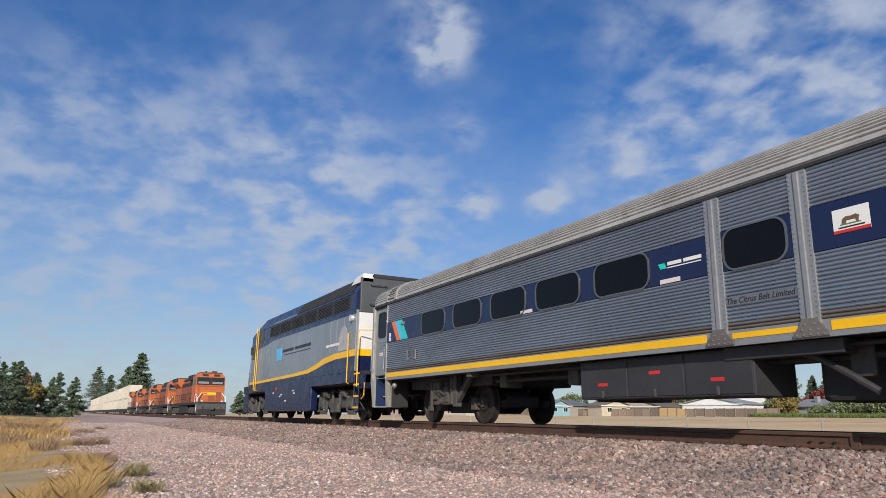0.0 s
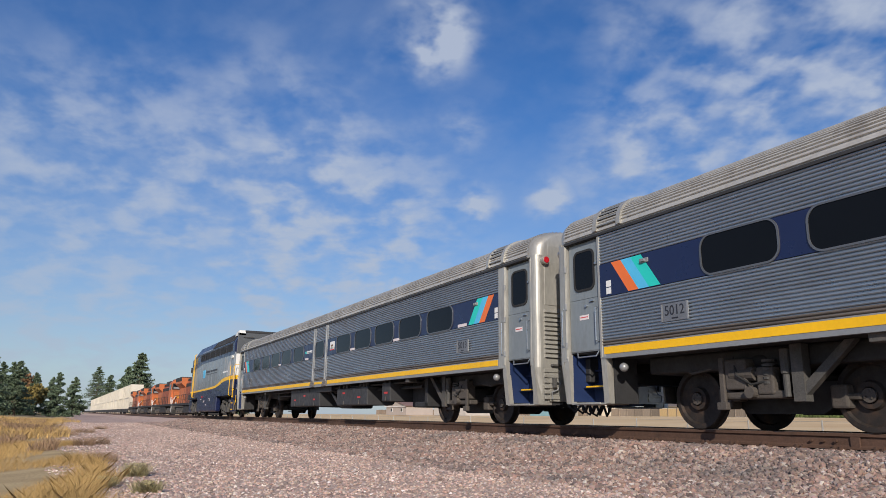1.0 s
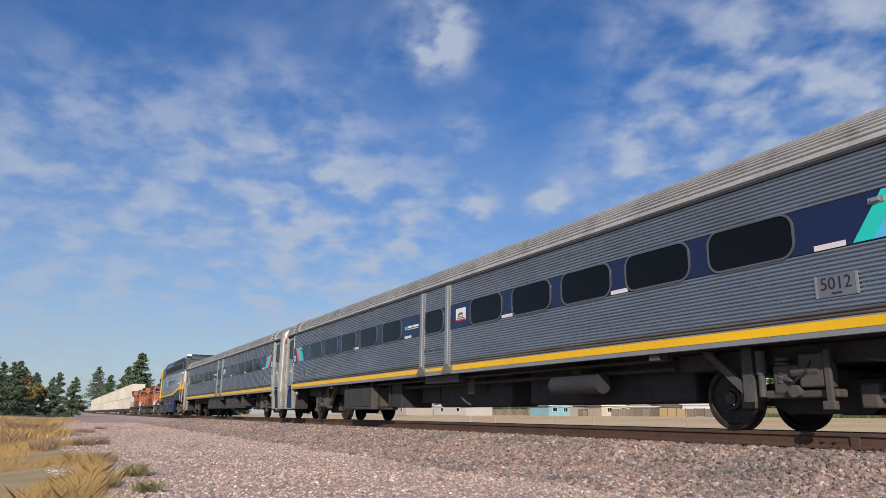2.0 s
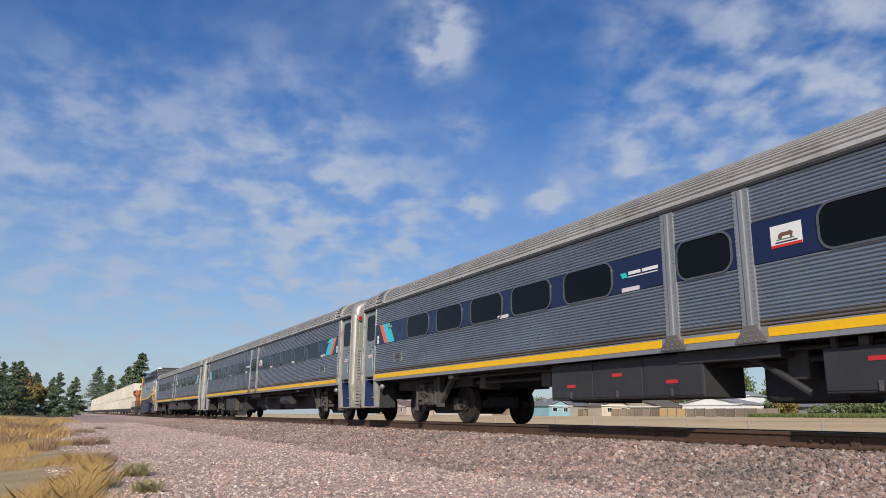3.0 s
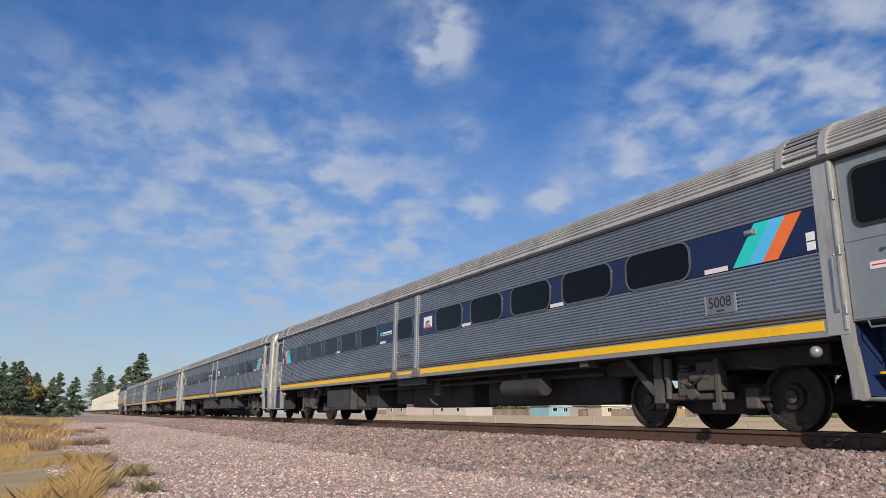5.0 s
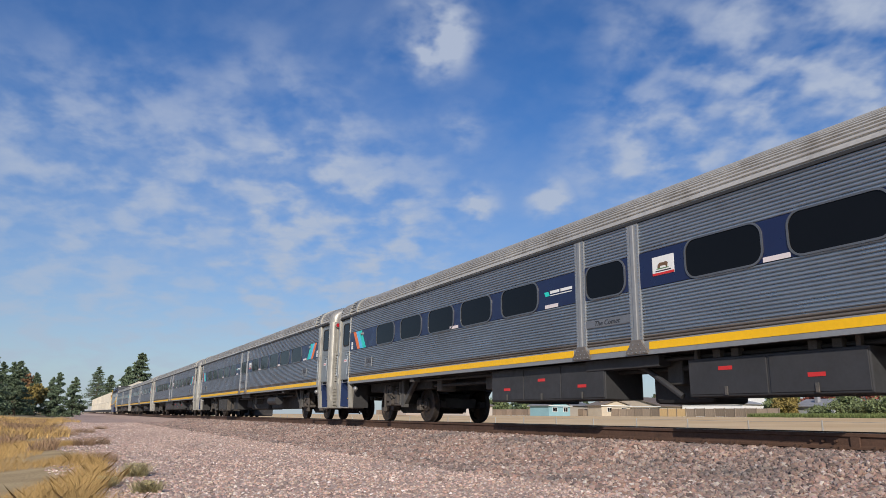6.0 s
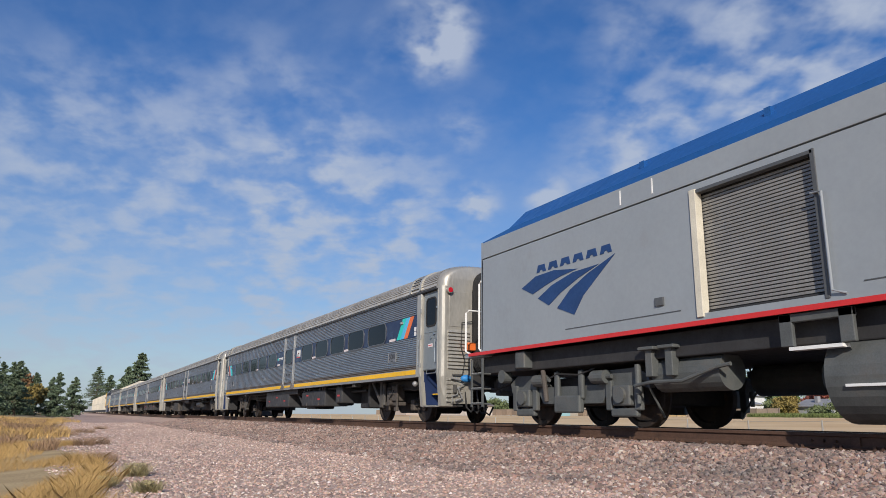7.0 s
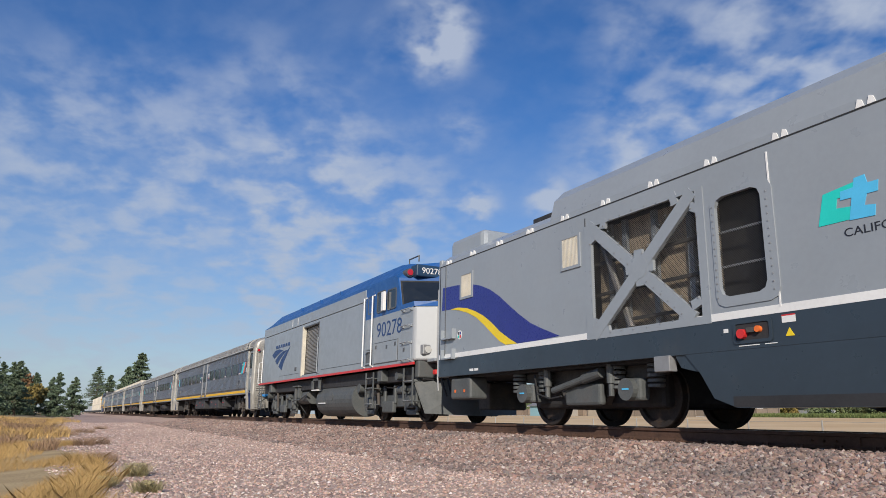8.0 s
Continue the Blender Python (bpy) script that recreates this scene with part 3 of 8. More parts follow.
        for q in (10.175, 9.70):
            part("plate_edge", boxes((x, x + sg * 0.016, OFF + e * q, OFF + e * (q - 0.03), 1.475, 1.73)), SILVER, np_)


def column(bm, plan, levels):
    """A plan outline in x, y carried up through levels of (z, shift in x, shift in y)."""
    rings = [[bm.verts.new((x + dx, y + dy, z)) for x, y in plan] for z, dx, dy in levels]
    n = len(plan)
    for u, v in zip(rings, rings[1:]):
        for i in range(n):
            bm.faces.new((u[i], u[(i + 1) % n], v[(i + 1) % n], v[i]))
    bm.faces.new(rings[0][::-1])
    bm.faces.new(rings[-1])
    return bm


def vestibule(c, e):
    """The end of a coach with its doors and step wells; e is the end's sign along y. Doors are hinged on their forward side."""
    ye = OFF + e * 12.635
    h = -11.50 if e < 0 else 12.47       # hinge line; the door reaches 0.82 back from it
    for sg in (-1, 1):
        x = sg * HW
        # post on the hinge side, with its hinges and hand rod
        p0, p1 = (h, -11.24) if e < 0 else (h, 12.60)
        post = part("door_post", boxes((x - sg * 0.07, x + sg * 0.004, p0, p1, 1.05, 3.06), (x - sg * 0.02, x + sg * 0.022, p0 + 0.01, p0 + 0.045, 1.1, 3.04), bevel=0.006), ENDSTEEL, c, "worn bright steel door post")
        part("hand_rod", tube(bmesh.new(), [(x, p0 + 0.09, 1.30), (x + sg * 0.04, p0 + 0.09, 1.33), (x + sg * 0.04, p0 + 0.09, 1.92), (x, p0 + 0.09, 1.95)], 0.010), STEEL, post, "polished hand rod")
        for z in (1.32, 1.98, 2.62):
            part("hinge", cyl_z(bmesh.new(), x + sg * 0.018, p0 + 0.005, z - 0.05, z + 0.05, 0.020, 10), SILVER, post)
        lk = h - 0.82
        part("lock_post", boxes((x - sg * 0.07, x + sg * 0.006, lk, lk - 0.055, 1.05, 3.06), bevel=0.008), ENDSTEEL, c)
        # two-leaf door
        d = part("side_door", boxes((x - sg * 0.10, x - sg * 0.06, lk + 0.005, h - 0.005, 1.19, 3.05), bevel=0.006), DOORGREY, c, "blue-grey painted steel vestibule door")
        part("lower_leaf", boxes((x - sg * 0.07, x - sg * 0.052, lk + 0.02, h - 0.02, 1.205, 2.055), bevel=0.004), DOORGREY, d)
        part("upper_leaf", boxes((x - sg * 0.07, x - sg * 0.052, lk + 0.02, h - 0.02, 2.065, 3.03), bevel=0.004), DOORGREY, d)
        y0, y1 = h - 0.66, h - 0.18
        part("door_window_frame", ring_x(bmesh.new(), rounded(y0 - 0.028, y1 + 0.028, 2.20, 2.90, 0.12), rounded(y0 + 0.008, y1 - 0.008, 2.236, 2.864, 0.09), x - sg * 0.06, x - sg * 0.036), DARKRUB, d)
        part("door_window", prism_x(bmesh.new(), rounded(y0, y1, 2.23, 2.87, 0.095), x - sg * 0.06, x - sg * 0.044), GLASS, d, "dark tinted glass")
        st_ = part("door_sticker", boxes((x - sg * 0.056, x - sg * 0.048, h - 0.50, h - 0.27, 1.72, 1.80)), PALE, d)
        part("sticker_line", boxes((x - sg * 0.05, x - sg * 0.046, h - 0.48, h - 0.29, 1.755, 1.77)), RED, st_)
        part("latch", disc_x(bmesh.new(), x - sg * 0.056, x - sg * 0.015, h - 0.46, 1.94, 0.022, 10), STEEL, d)
        part("lever", boxes((x - sg * 0.056, x - sg * 0.02, h - 0.66, h - 0.56, 2.00, 2.025), bevel=0.004), STEEL, d)
        part("window_catch", boxes((x - sg * 0.056, x - sg * 0.02, h - 0.75, h - 0.71, 2.60, 2.64), bevel=0.004), STEEL, d)
        part("door_rail", tube(bmesh.new(), [(x - sg * 0.055, h - 0.74, 1.33), (x + sg * 0.012, h - 0.74, 1.35), (x + sg * 0.012, h - 0.74, 1.88), (x - sg * 0.055, h - 0.74, 1.90)], 0.011), STEEL, d, "polished door rail")
        part("door_header", boxes((x - sg * 0.09, x + sg * 0.012, lk - 0.04, h + 0.04, 3.035, 3.06)), DARKRUB, c)
        # step well: leaning cheeks, blue lining, two treads
        for ya, yb, nm in ((h + 0.12, h, "fore_cheek"), (lk, lk - 0.12, "aft_cheek")):
            bm = column(bmesh.new(), [(x, ya), (x, yb), (x - sg * 0.10, yb), (x - sg * 0.10, ya)], [(1.19, 0, 0), (0.95, -sg * 0.005, -0.01), (0.36, -sg * 0.045, -0.05 if e < 0 else 0.0)])
            part(nm, bm, ENDSTEEL, c, "dull worn steel step cheek")
        for q in (h + 0.09, lk - 0.10):
            part("well_side", prism_y(bmesh.new(), [(x - sg * 0.06, 1.12), (x - sg * 0.08, 0.36), (x - sg * 0.22, 0.36), (x - sg * 0.14, 1.12)], q, q + 0.03), ENDSTEEL, c)
        for q in (h + 0.125, lk - 0.135):
            part("well_back", boxes((x - sg * 0.62, x - sg * 0.16, q, q + 0.03, 0.36, 1.10)), BLACK, c)
        part("well_lining", boxes((x - sg * 0.58, x - sg * 0.53, lk - 0.02, h + 0.02, 0.38, 1.19), bevel=0.004), BLUESTEP, c, "dark blue step well lining")
        for q in (h - 0.012, lk - 0.02):
            part("side_lining", boxes((x - sg * 0.53, x - sg * 0.09, q, q + 0.03, 0.40, 1.16)), BLUESTEP, c)
        for z, q in ((0.345, 0.0), (0.62, 0.24), (0.90, 0.42)):
            st = part("step", boxes((x - sg * 0.53, x - sg * (0.045 + q), lk - 0.02, h + 0.01, z, z + 0.03), bevel=0.006), ENDSTEEL if q == 0 else BLUESTEP, c)
            if q < 0.4:
                part("step_edge", boxes((x - sg * (0.05 + q), x - sg * (0.036 + q), lk + 0.1, h - 0.1, z + 0.012, z + 0.036)), YELLOW if q else ENDSTEEL, st, "worn yellow step edge" if q else "")
        part("well_rail", tube(bmesh.new(), [(x - sg * 0.08, h - 0.16, 1.19), (x - sg * 0.05, h - 0.20, 1.11), (x - sg * 0.05, lk + 0.16, 1.11), (x - sg * 0.08, lk + 0.12, 1.19)], 0.012), STEEL, c)
        # rounded corner column, tucked in at the foot
        c0 = lk - 0.055 if e < 0 else 12.60
        arc = [(x - sg * (0.13 - 0.13 * math.cos(a)), ye - e * (0.13 - 0.13 * math.sin(a))) for a in [radians(90 * k / 6) for k in range(7)]]
        plan = [(x, c0)] + arc + [(x - sg * 0.30, ye), (x - sg * 0.30, ye - e * 0.05), (x - sg * 0.10, c0)]
        bm = column(bmesh.new(), plan, [(0.36, -sg * 0.05, -e * 0.05), (0.62, -sg * 0.035, -e * 0.03), (1.02, 0, 0), (1.10, 0, 0), (3.10, 0, 0)])
        part("corner_post", bm, ENDSTEEL, c, "rounded dull steel corner post", smooth=False)
    # end wall each side of the gangway
    for sg in (-1, 1):
        w = part("end_wall", boxes((sg * 1.31, sg * 0.78, ye - e * 0.05, ye - e * 0.004, 0.42, 3.30), bevel=0.004), ENDSTEEL, c, "dull silver steel end wall")
        part("end_panel", boxes((sg * 1.40, sg * 0.86, ye - e * 0.004, ye + e * 0.010, 2.16, 2.98), bevel=0.004), ENDSTEEL, w)
        for i in range(11):
            z = 1.20 + i * 0.082
            part("louvre", prism_x(bmesh.new(), [(ye - e * 0.004, z), (ye + e * 0.045, z), (ye + e * 0.02, z + 0.055), (ye - e * 0.004, z + 0.062)], sg * 1.42, sg * 0.86), ENDSTEEL, w)
        for i in range(6):
            part("foot_rib", boxes((sg * 1.44, sg * 1.02, ye - e * 0.004, ye + e * 0.016, 0.46 + 0.095 * i, 0.52 + 0.095 * i), bevel=0.004), ENDSTEEL, w)
        part("marker_lamp", cyl_y(bmesh.new(), sg * 1.42, ye - e * 0.02, ye + e * 0.10, 2.99, 0.075, 20), ENDSTEEL, w)
        part("marker_lens", cyl_y(bmesh.new(), sg * 1.42, ye + e * 0.10, ye + e * 0.115, 2.99, 0.058, 20), LENS_RED, w, "red glass lens")
        part("cable_bracket", boxes((sg * 1.30, sg * 1.05, ye, ye + e * 0.06, 1.04, 1.08), (sg * 1.28, sg * 1.22, ye, ye + e * 0.09, 0.66, 0.84), bevel=0.008), TRUCK, w)
        part("end_hose", tube(bmesh.new(), [(sg * 1.25, ye + e * 0.05, 0.80), (sg * 1.14, ye + e * 0.08, 0.74), (sg * 1.20, ye + e * 0.07, 0.62), (sg * 1.32, ye + e * 0.06, 0.58), (sg * 1.30, ye + e * 0.05, 0.46)], 0.016), SILVER, w)
    part("end_header", boxes((-0.80, 0.80, ye - e * 0.06, ye - e * 0.006, 3.05, 3.52), bevel=0.01), ENDSTEEL, c)
    part("end_sill", boxes((-1.25, 1.25, ye - e * 0.4, ye - e * 0.06, 0.72, 1.12), bevel=0.02), BLACK, c)
    g = bmesh.new()
    prism_y(g, rounded(-0.72, 0.72, 1.10, 3.47, 0.34), *sorted((ye - e * 0.03, ye + e * 0.27)))
    for i in range(4):
        prism_y(g, rounded(-0.78, 0.78, 1.06, 3.53, 0.38), *sorted((ye + e * (0.01 + i * 0.07), ye + e * (0.05 + i * 0.07))))
    part("gangway", g, DARKRUB, c, "black rubber gangway bellows")
    part("coupler", boxes((-0.15, 0.15, ye - e * 0.3, ye + e * 0.29, 0.70, 0.98), (-0.2, 0.2, ye + e * 0.08, ye + e * 0.26, 0.62, 1.02), bevel=0.03), TRUCK, c)
    for k in range(4):
        xx = -0.95 + 0.16 * k
        hose = tube(bmesh.new(), [(xx, ye - e * 0.03, 0.72), (xx, ye + e * 0.06, 0.34 - 0.03 * k), (xx + 0.05, ye + e * 0.18, 0.24 - 0.02 * k), (xx + 0.08, ye + e * 0.30, 0.36)], 0.022)
        part("hose", hose, DARKRUB, c)
    # rounded roof end
    bm = bmesh.new()
    rp = roof_profile(False)
    rings = []
    for k in range(7):
        f = k / 6
        y = OFF + e * (12.36 + 0.27 * math.sin(f * math.pi / 2))
        sc = 1 - 0.13 * (1 - math.cos(f * math.pi / 2))
        rings.append([bm.verts.new((x * sc * 1.012, y, 3.02 + (z - 3.02) * sc * 1.015)) for x, z in rp])
    for u, v in zip(rings, rings[1:]):
        for i in range(len(u) - 1):
            bm.faces.new((u[i], u[i + 1], v[i + 1], v[i]))
    bm.faces.new(rings[-1])
    part("roof_end", bm, ENDSTEEL, c, "rounded dull silver roof end", smooth=True)
    # roof vent between two raised collars over the door end
    shell = [(x, z) for x, z in rp if x < -0.55 and z > 3.12]
    for a in (10.93, 11.50):
        ya, yb = sorted((OFF + e * a, OFF + e * (a + 0.09)))
        out = [(x * 1.035, 3.05 + (z - 3.05) * 1.09) for x, z in shell]
        part("roof_collar", prism_y(bmesh.new(), shell + out[::-1], ya, yb), ENDSTEEL, c, "raised steel roof collar")
    vent = None
    for i in range(9):
        k = int(2 + i * (len(shell) - 6) / 9)
        px_, pz_ = shell[k]
        ya, yb = sorted((OFF + e * 11.02, OFF + e * 11.50))
        bar = boxes((px_ - 0.045, px_ - 0.012, ya, yb, pz_ + 0.02, pz_ + 0.04))
        vent = part("roof_grille", bar, SILVER, c, "small steel roof grille") if vent is None else vent
        if i:
            part("grille_bar", bar, SILVER, vent)


def coach_truck(c, yc, k_):
    """Frame, springs and brake gear of one four-wheel truck; the axle ends stand inside the wheels."""
    for sg in (-1, 1):
        x = sg * 0.98
        bm = bmesh.new()
        prism_x(bm, [(yc - k_ * 1.75, 0.50), (yc - k_ * 1.70, 0.36), (yc - k_ * 0.8, 0.36), (yc - k_ * 0.55, 0.22), (yc + k_ * 0.55, 0.22), (yc + k_ * 0.8, 0.36), (yc + k_ * 1.70, 0.36), (yc + k_ * 1.75, 0.50), (yc + k_ * 0.75, 0.62), (yc - k_ * 0.75, 0.62)], sg * 0.50, sg * 0.64)
        part("truck_frame", bm, BLACK, c)
        bm = boxes((x, x + sg * 0.25, yc - k_ * 0.42, yc - k_ * 0.08, 0.52, 0.92), (x + sg * 0.04, x + sg * 0.22, yc + k_ * 0.05, yc + k_ * 0.30, 0.45, 0.80), (x, x + sg * 0.2, yc - k_ * 0.52, yc + k_ * 0.45, 0.40, 0.50), bevel=0.025)
        disc_x(bm, x + sg * 0.2, x + sg * 0.29, yc - k_ * 0.02, 0.48, 0.075, 14)
        part("bolster_bracket", bm, BROWNTRUCK, c, "dusty grey bolster bracket")
        bm = cyl_z(bmesh.new(), x + sg * 0.2, yc + k_ * 0.48, 0.42, 0.72, 0.045, 12)
        cyl_z(bm, x + sg * 0.2, yc + k_ * 0.48, 0.70, 1.0, 0.062, 12)
        part("damper", bm, TRUCK, c)
        bm = bmesh.new()
        prism_x(bm, [(yc + k_ * 0.58, 1.05), (yc + k_ * 0.74, 1.05), (yc + k_ * 0.74, 0.36), (yc + k_ * 0.58, 0.36)], x + sg * 0.1, x + sg * 0.24)
        prism_x(bm, [(yc + k_ * 1.28, 1.05), (yc + k_ * 1.42, 1.05), (yc + k_ * 0.72, 0.42), (yc + k_ * 0.64, 0.50)], x + sg * 0.12, x + sg * 0.22)
        part("radius_arm", bm, TRUCK, c, "grey slanting anchor arm")
        for dy in (-0.72, 0.95):
            part("brake_head", boxes((x - sg * 0.3, x - sg * 0.08, yc + k_ * dy - 0.1, yc + k_ * dy + 0.12, 0.28, 0.56), (x - sg * 0.25, x - sg * 0.1, yc + k_ * dy - 0.25, yc + k_ * dy - 0.05, 0.38, 0.46), bevel=0.03), BROWNTRUCK, c)
        bm = bmesh.new()
        bmesh.ops.create_icosphere(bm, subdivisions=3, radius=0.33, matrix=Matrix.LocRotScale((sg * 0.75, yc, 0.90), None, (1, 1, 0.55)))
        part("air_spring", bm, DARKRUB, c, smooth=True)
        bm = cyl_y(bmesh.new(), x + sg * 0.18, yc - k_ * 0.34, yc + k_ * 0.02, 0.72, 0.09, 14)
        cyl_y(bm, x + sg * 0.18, yc + k_ * 0.02, yc + k_ * 0.16, 0.72, 0.04, 10)
        part("brake_cylinder", bm, BROWNTRUCK, c)
        bm = bmesh.new()
        for k in range(6):
            bmesh.ops.create_cone(bm, cap_ends=True, segments=14, radius1=0.085, radius2=0.085, depth=0.03, matrix=Matrix.Translation((x + sg * 0.15, yc + k_ * 0.20, 0.60 + 0.055 * k)))
        part("coil_spring", bm, TRUCK, c)
        part("hanger_link", boxes((x + sg * 0.22, x + sg * 0.27, yc - k_ * 0.5, yc - k_ * 0.42, 0.30, 0.95), (x + sg * 0.22, x + sg * 0.30, yc - k_ * 0.54, yc - k_ * 0.38, 0.26, 0.36), bevel=0.012), BROWNTRUCK, c)
        part("air_hose", tube(bmesh.new(), [(x + sg * 0.2, yc - k_ * 0.3, 0.95), (x + sg * 0.28, yc - k_ * 0.2, 0.70), (x + sg * 0.26, yc + k_ * 0.0, 0.58), (x + sg * 0.2, yc + k_ * 0.2, 0.62)], 0.016), DARKRUB, c)
        pb = tube(bmesh.new(), [(x, yc - k_ * 1.3, 0.82), (x + sg * 0.05, yc - k_ * 1.15, 0.78), (x + sg * 0.05, yc - k_ * 0.6, 0.86), (x, yc - k_ * 0.45, 0.9)], 0.02)
        part("air_pipe", pb, TRUCK, c)
    part("floor_pan", boxes((-1.05, 1.05, yc - 2.0, yc + 2.0, 0.80, 1.06), bevel=0.03), BLACK, c)
    part("truck_bolster", boxes((-1.1, 1.1, yc - k_ * 0.3, yc + k_ * 0.3, 0.45, 0.75), (-0.45, 0.45, yc - k_ * 1.6, yc + k_ * 1.6, 0.35, 0.6), bevel=0.03), BLACK, c)


def equipment(c, kind):
    """Boxes hung under the floor."""
    def hung(y0, y1, z0, z1, labels=True, m=BOXGREY, doors=2):
        b = part("equipment_box", boxes((-1.42, -0.62, y0, y1, z0, z1), bevel=0.015), m, c, "black equipment box under the floor")
        w = (y1 - y0) / doors
        for i in range(doors):
            part("box_door", boxes((-1.432, -1.41, y0 + i * w + 0.02, y0 + (i + 1) * w - 0.02, z0 + 0.03, z1 - 0.03), bevel=0.006), m, b)
            part("latch", boxes((-1.45, -1.43, y0 + (i + 0.5) * w - 0.02, y0 + (i + 0.5) * w + 0.02, z0 + 0.02, z0 + 0.13)), TRUCK, b)
            if labels:
                q = y0 + (i + 0.5) * w
                part("red_notice", boxes((-1.437, -1.43, q - 0.11, q + 0.11, z0 + 0.20 + 0.14 * (i % 2), z0 + 0.25 + 0.14 * (i % 2))), RED, b)
        part("hanger", boxes((-1.40, -1.34, y0 + 0.1, y0 + 0.16, z1 - 0.02, 1.1)), TRUCK, b)
        part("hanger", boxes((-1.40, -1.34, y1 - 0.16, y1 - 0.1, z1 - 0.02, 1.1)), TRUCK, b)
        return b

    if kind == "C":
        hung(0.32, 3.75, 0.43, 1.04, doors=3)
        hung(-3.98, -1.42, 0.43, 0.94)
        hung(-5.60, -5.04, 0.51, 1.0, doors=1)
        part("blower_case", boxes((-0.9, -0.15, -1.36, -0.20, 0.36, 1.06), bevel=0.06), BLACK, c)
        part("transformer_case", boxes((-0.85, -0.15, -7.1, -5.75, 0.36, 1.06), bevel=0.05), BLACK, c)
        part("duct", tube(bmesh.new(), [(-1.25, -0.05, 0.98), (-1.25, -0.45, 0.86), (-1.25, -0.85, 0.62), (-1.22, -1.1, 0.45)], 0.045), BOXGREY, c)
        for y in (-1.9, -2.2, -3.3, -3.6):
            part("hanger_block", boxes((-1.40, -1.28, y - 0.06, y + 0.06, 0.94, 1.05), bevel=0.01), TRUCK, c)
        part("centre_tank", boxes((-0.7, 0.6, -1.42, -0.15, 0.50, 1.0), bevel=0.08), BLACK, c)
        part("brake_rack", boxes((-1.2, -0.2, -7.35, -6.65, 0.36, 0.48), (-1.2, -0.2, -7.35, -7.2, 0.36, 1.05), (-0.9, -0.2, -6.95, -6.65, 0.4, 1.05), bevel=0.02), BLACK, c)
        part("battery_tray", boxes((0.2, 1.3, 4.4, 5.3, 0.45, 0.95), bevel=0.02), BLACK, c)
    else:
        cond = hung(4.12, 6.33, 0.31, 0.93, labels=False, m=mat("dusty_box", (0.07, 0.062, 0.055), 0.7, 0, 0.2, 1.5, dirt=(0.14, 0.11, 0.085), dirt_amount=0.35), doors=1)
        gr = part("condenser_screen", boxes((-1.445, -1.436, 4.20, 6.26, 0.38, 0.90)), DARKRUB, cond, "perforated condenser screen")
        for i in range(30):
            q = 4.21 + i * 0.069
            part("screen_rib", prism_x(bmesh.new(), [(q, 0.39), (q + 0.03, 0.39), (q + 0.08, 0.89), (q + 0.05, 0.89)], -1.456, -1.444), BOXGREY, gr)
        part("battery_tray", boxes((-1.2, -0.3, 2.62, 3.3, 0.36, 1.0), bevel=0.02), BLACK, c)
        part("compressor", boxes((-0.85, -0.15, -2.10, 1.10, 0.36, 1.06), bevel=0.06), BLACK, c)
        part("valve_rack", boxes((-0.85, -0.15, 1.15, 2.1, 0.46, 1.04), bevel=0.04), BLACK, c)
        part("inverter_box", boxes((-0.85, -0.15, -7.0, -2.75, 0.38, 1.06), bevel=0.05), BLACK, c)
        part("air_tank", cyl_y(bmesh.new(), -1.28, -5.45, -4.18, 0.69, 0.165, 24), BOXGREY, c, "grey cylindrical air tank")
        part("side_lever", tube(bmesh.new(), [(-1.02, -0.10, 0.66), (-1.04, -0.35, 0.54), (-1.04, -0.5, 0.46), (-1.0, -0.66, 0.40)], 0.022), TRUCK, c)
        fr = boxes((-1.25, -1.2, 3.3, 3.36, 0.35, 1.05), (-1.25, -1.2, 4.1, 4.16, 0.35, 1.05), (-1.25, -1.2, 3.3, 4.16, 0.33, 0.40))
        part("hanger_frame", fr, BLACK, c)
    part("underframe_rib", boxes((-1.45, -1.2, -0.9, 0.75, 0.88, 1.05), bevel=0.01), BOXGREY, c)
    for y in (-6.9, 7.3):
        part("side_bracket", boxes((-1.55, -1.35, y - 0.10, y + 0.10, 0.95, 1.06), bevel=0.01), TRUCK, c, "metal bracket below the sill")
    part("pipe_run", tube(bmesh.new(), [(-1.30, -7.0, 0.98), (-1.30, 7.0, 0.98)], 0.03), BLACK, c)
    for y, w, z0 in ((-4.6, 0.25, 0.75), (-0.9, 0.3, 0.62), (4.3, 0.3, 0.70), (6.6, 0.25, 0.72)):
        part("small_valve", boxes((-1.15, -0.75, y - w / 2, y + w / 2, z0, 1.05), bevel=0.03), TRUCK, c)
    part("cable_run", tube(bmesh.new(), [(-1.1, -6.9, 0.86), (-1.1, 6.9, 0.86)], 0.04), BLACK, c)
    for e in (-1, 1):
        bm = bmesh.new()
        bmesh.ops.create_uvsphere(bm, u_segments=14, v_segments=8, radius=0.07, matrix=Matrix.Translation((-1.5, OFF + e * 11.12, 0.90)))
        part("step_lamp", bm, SILVER, c, smooth=True)


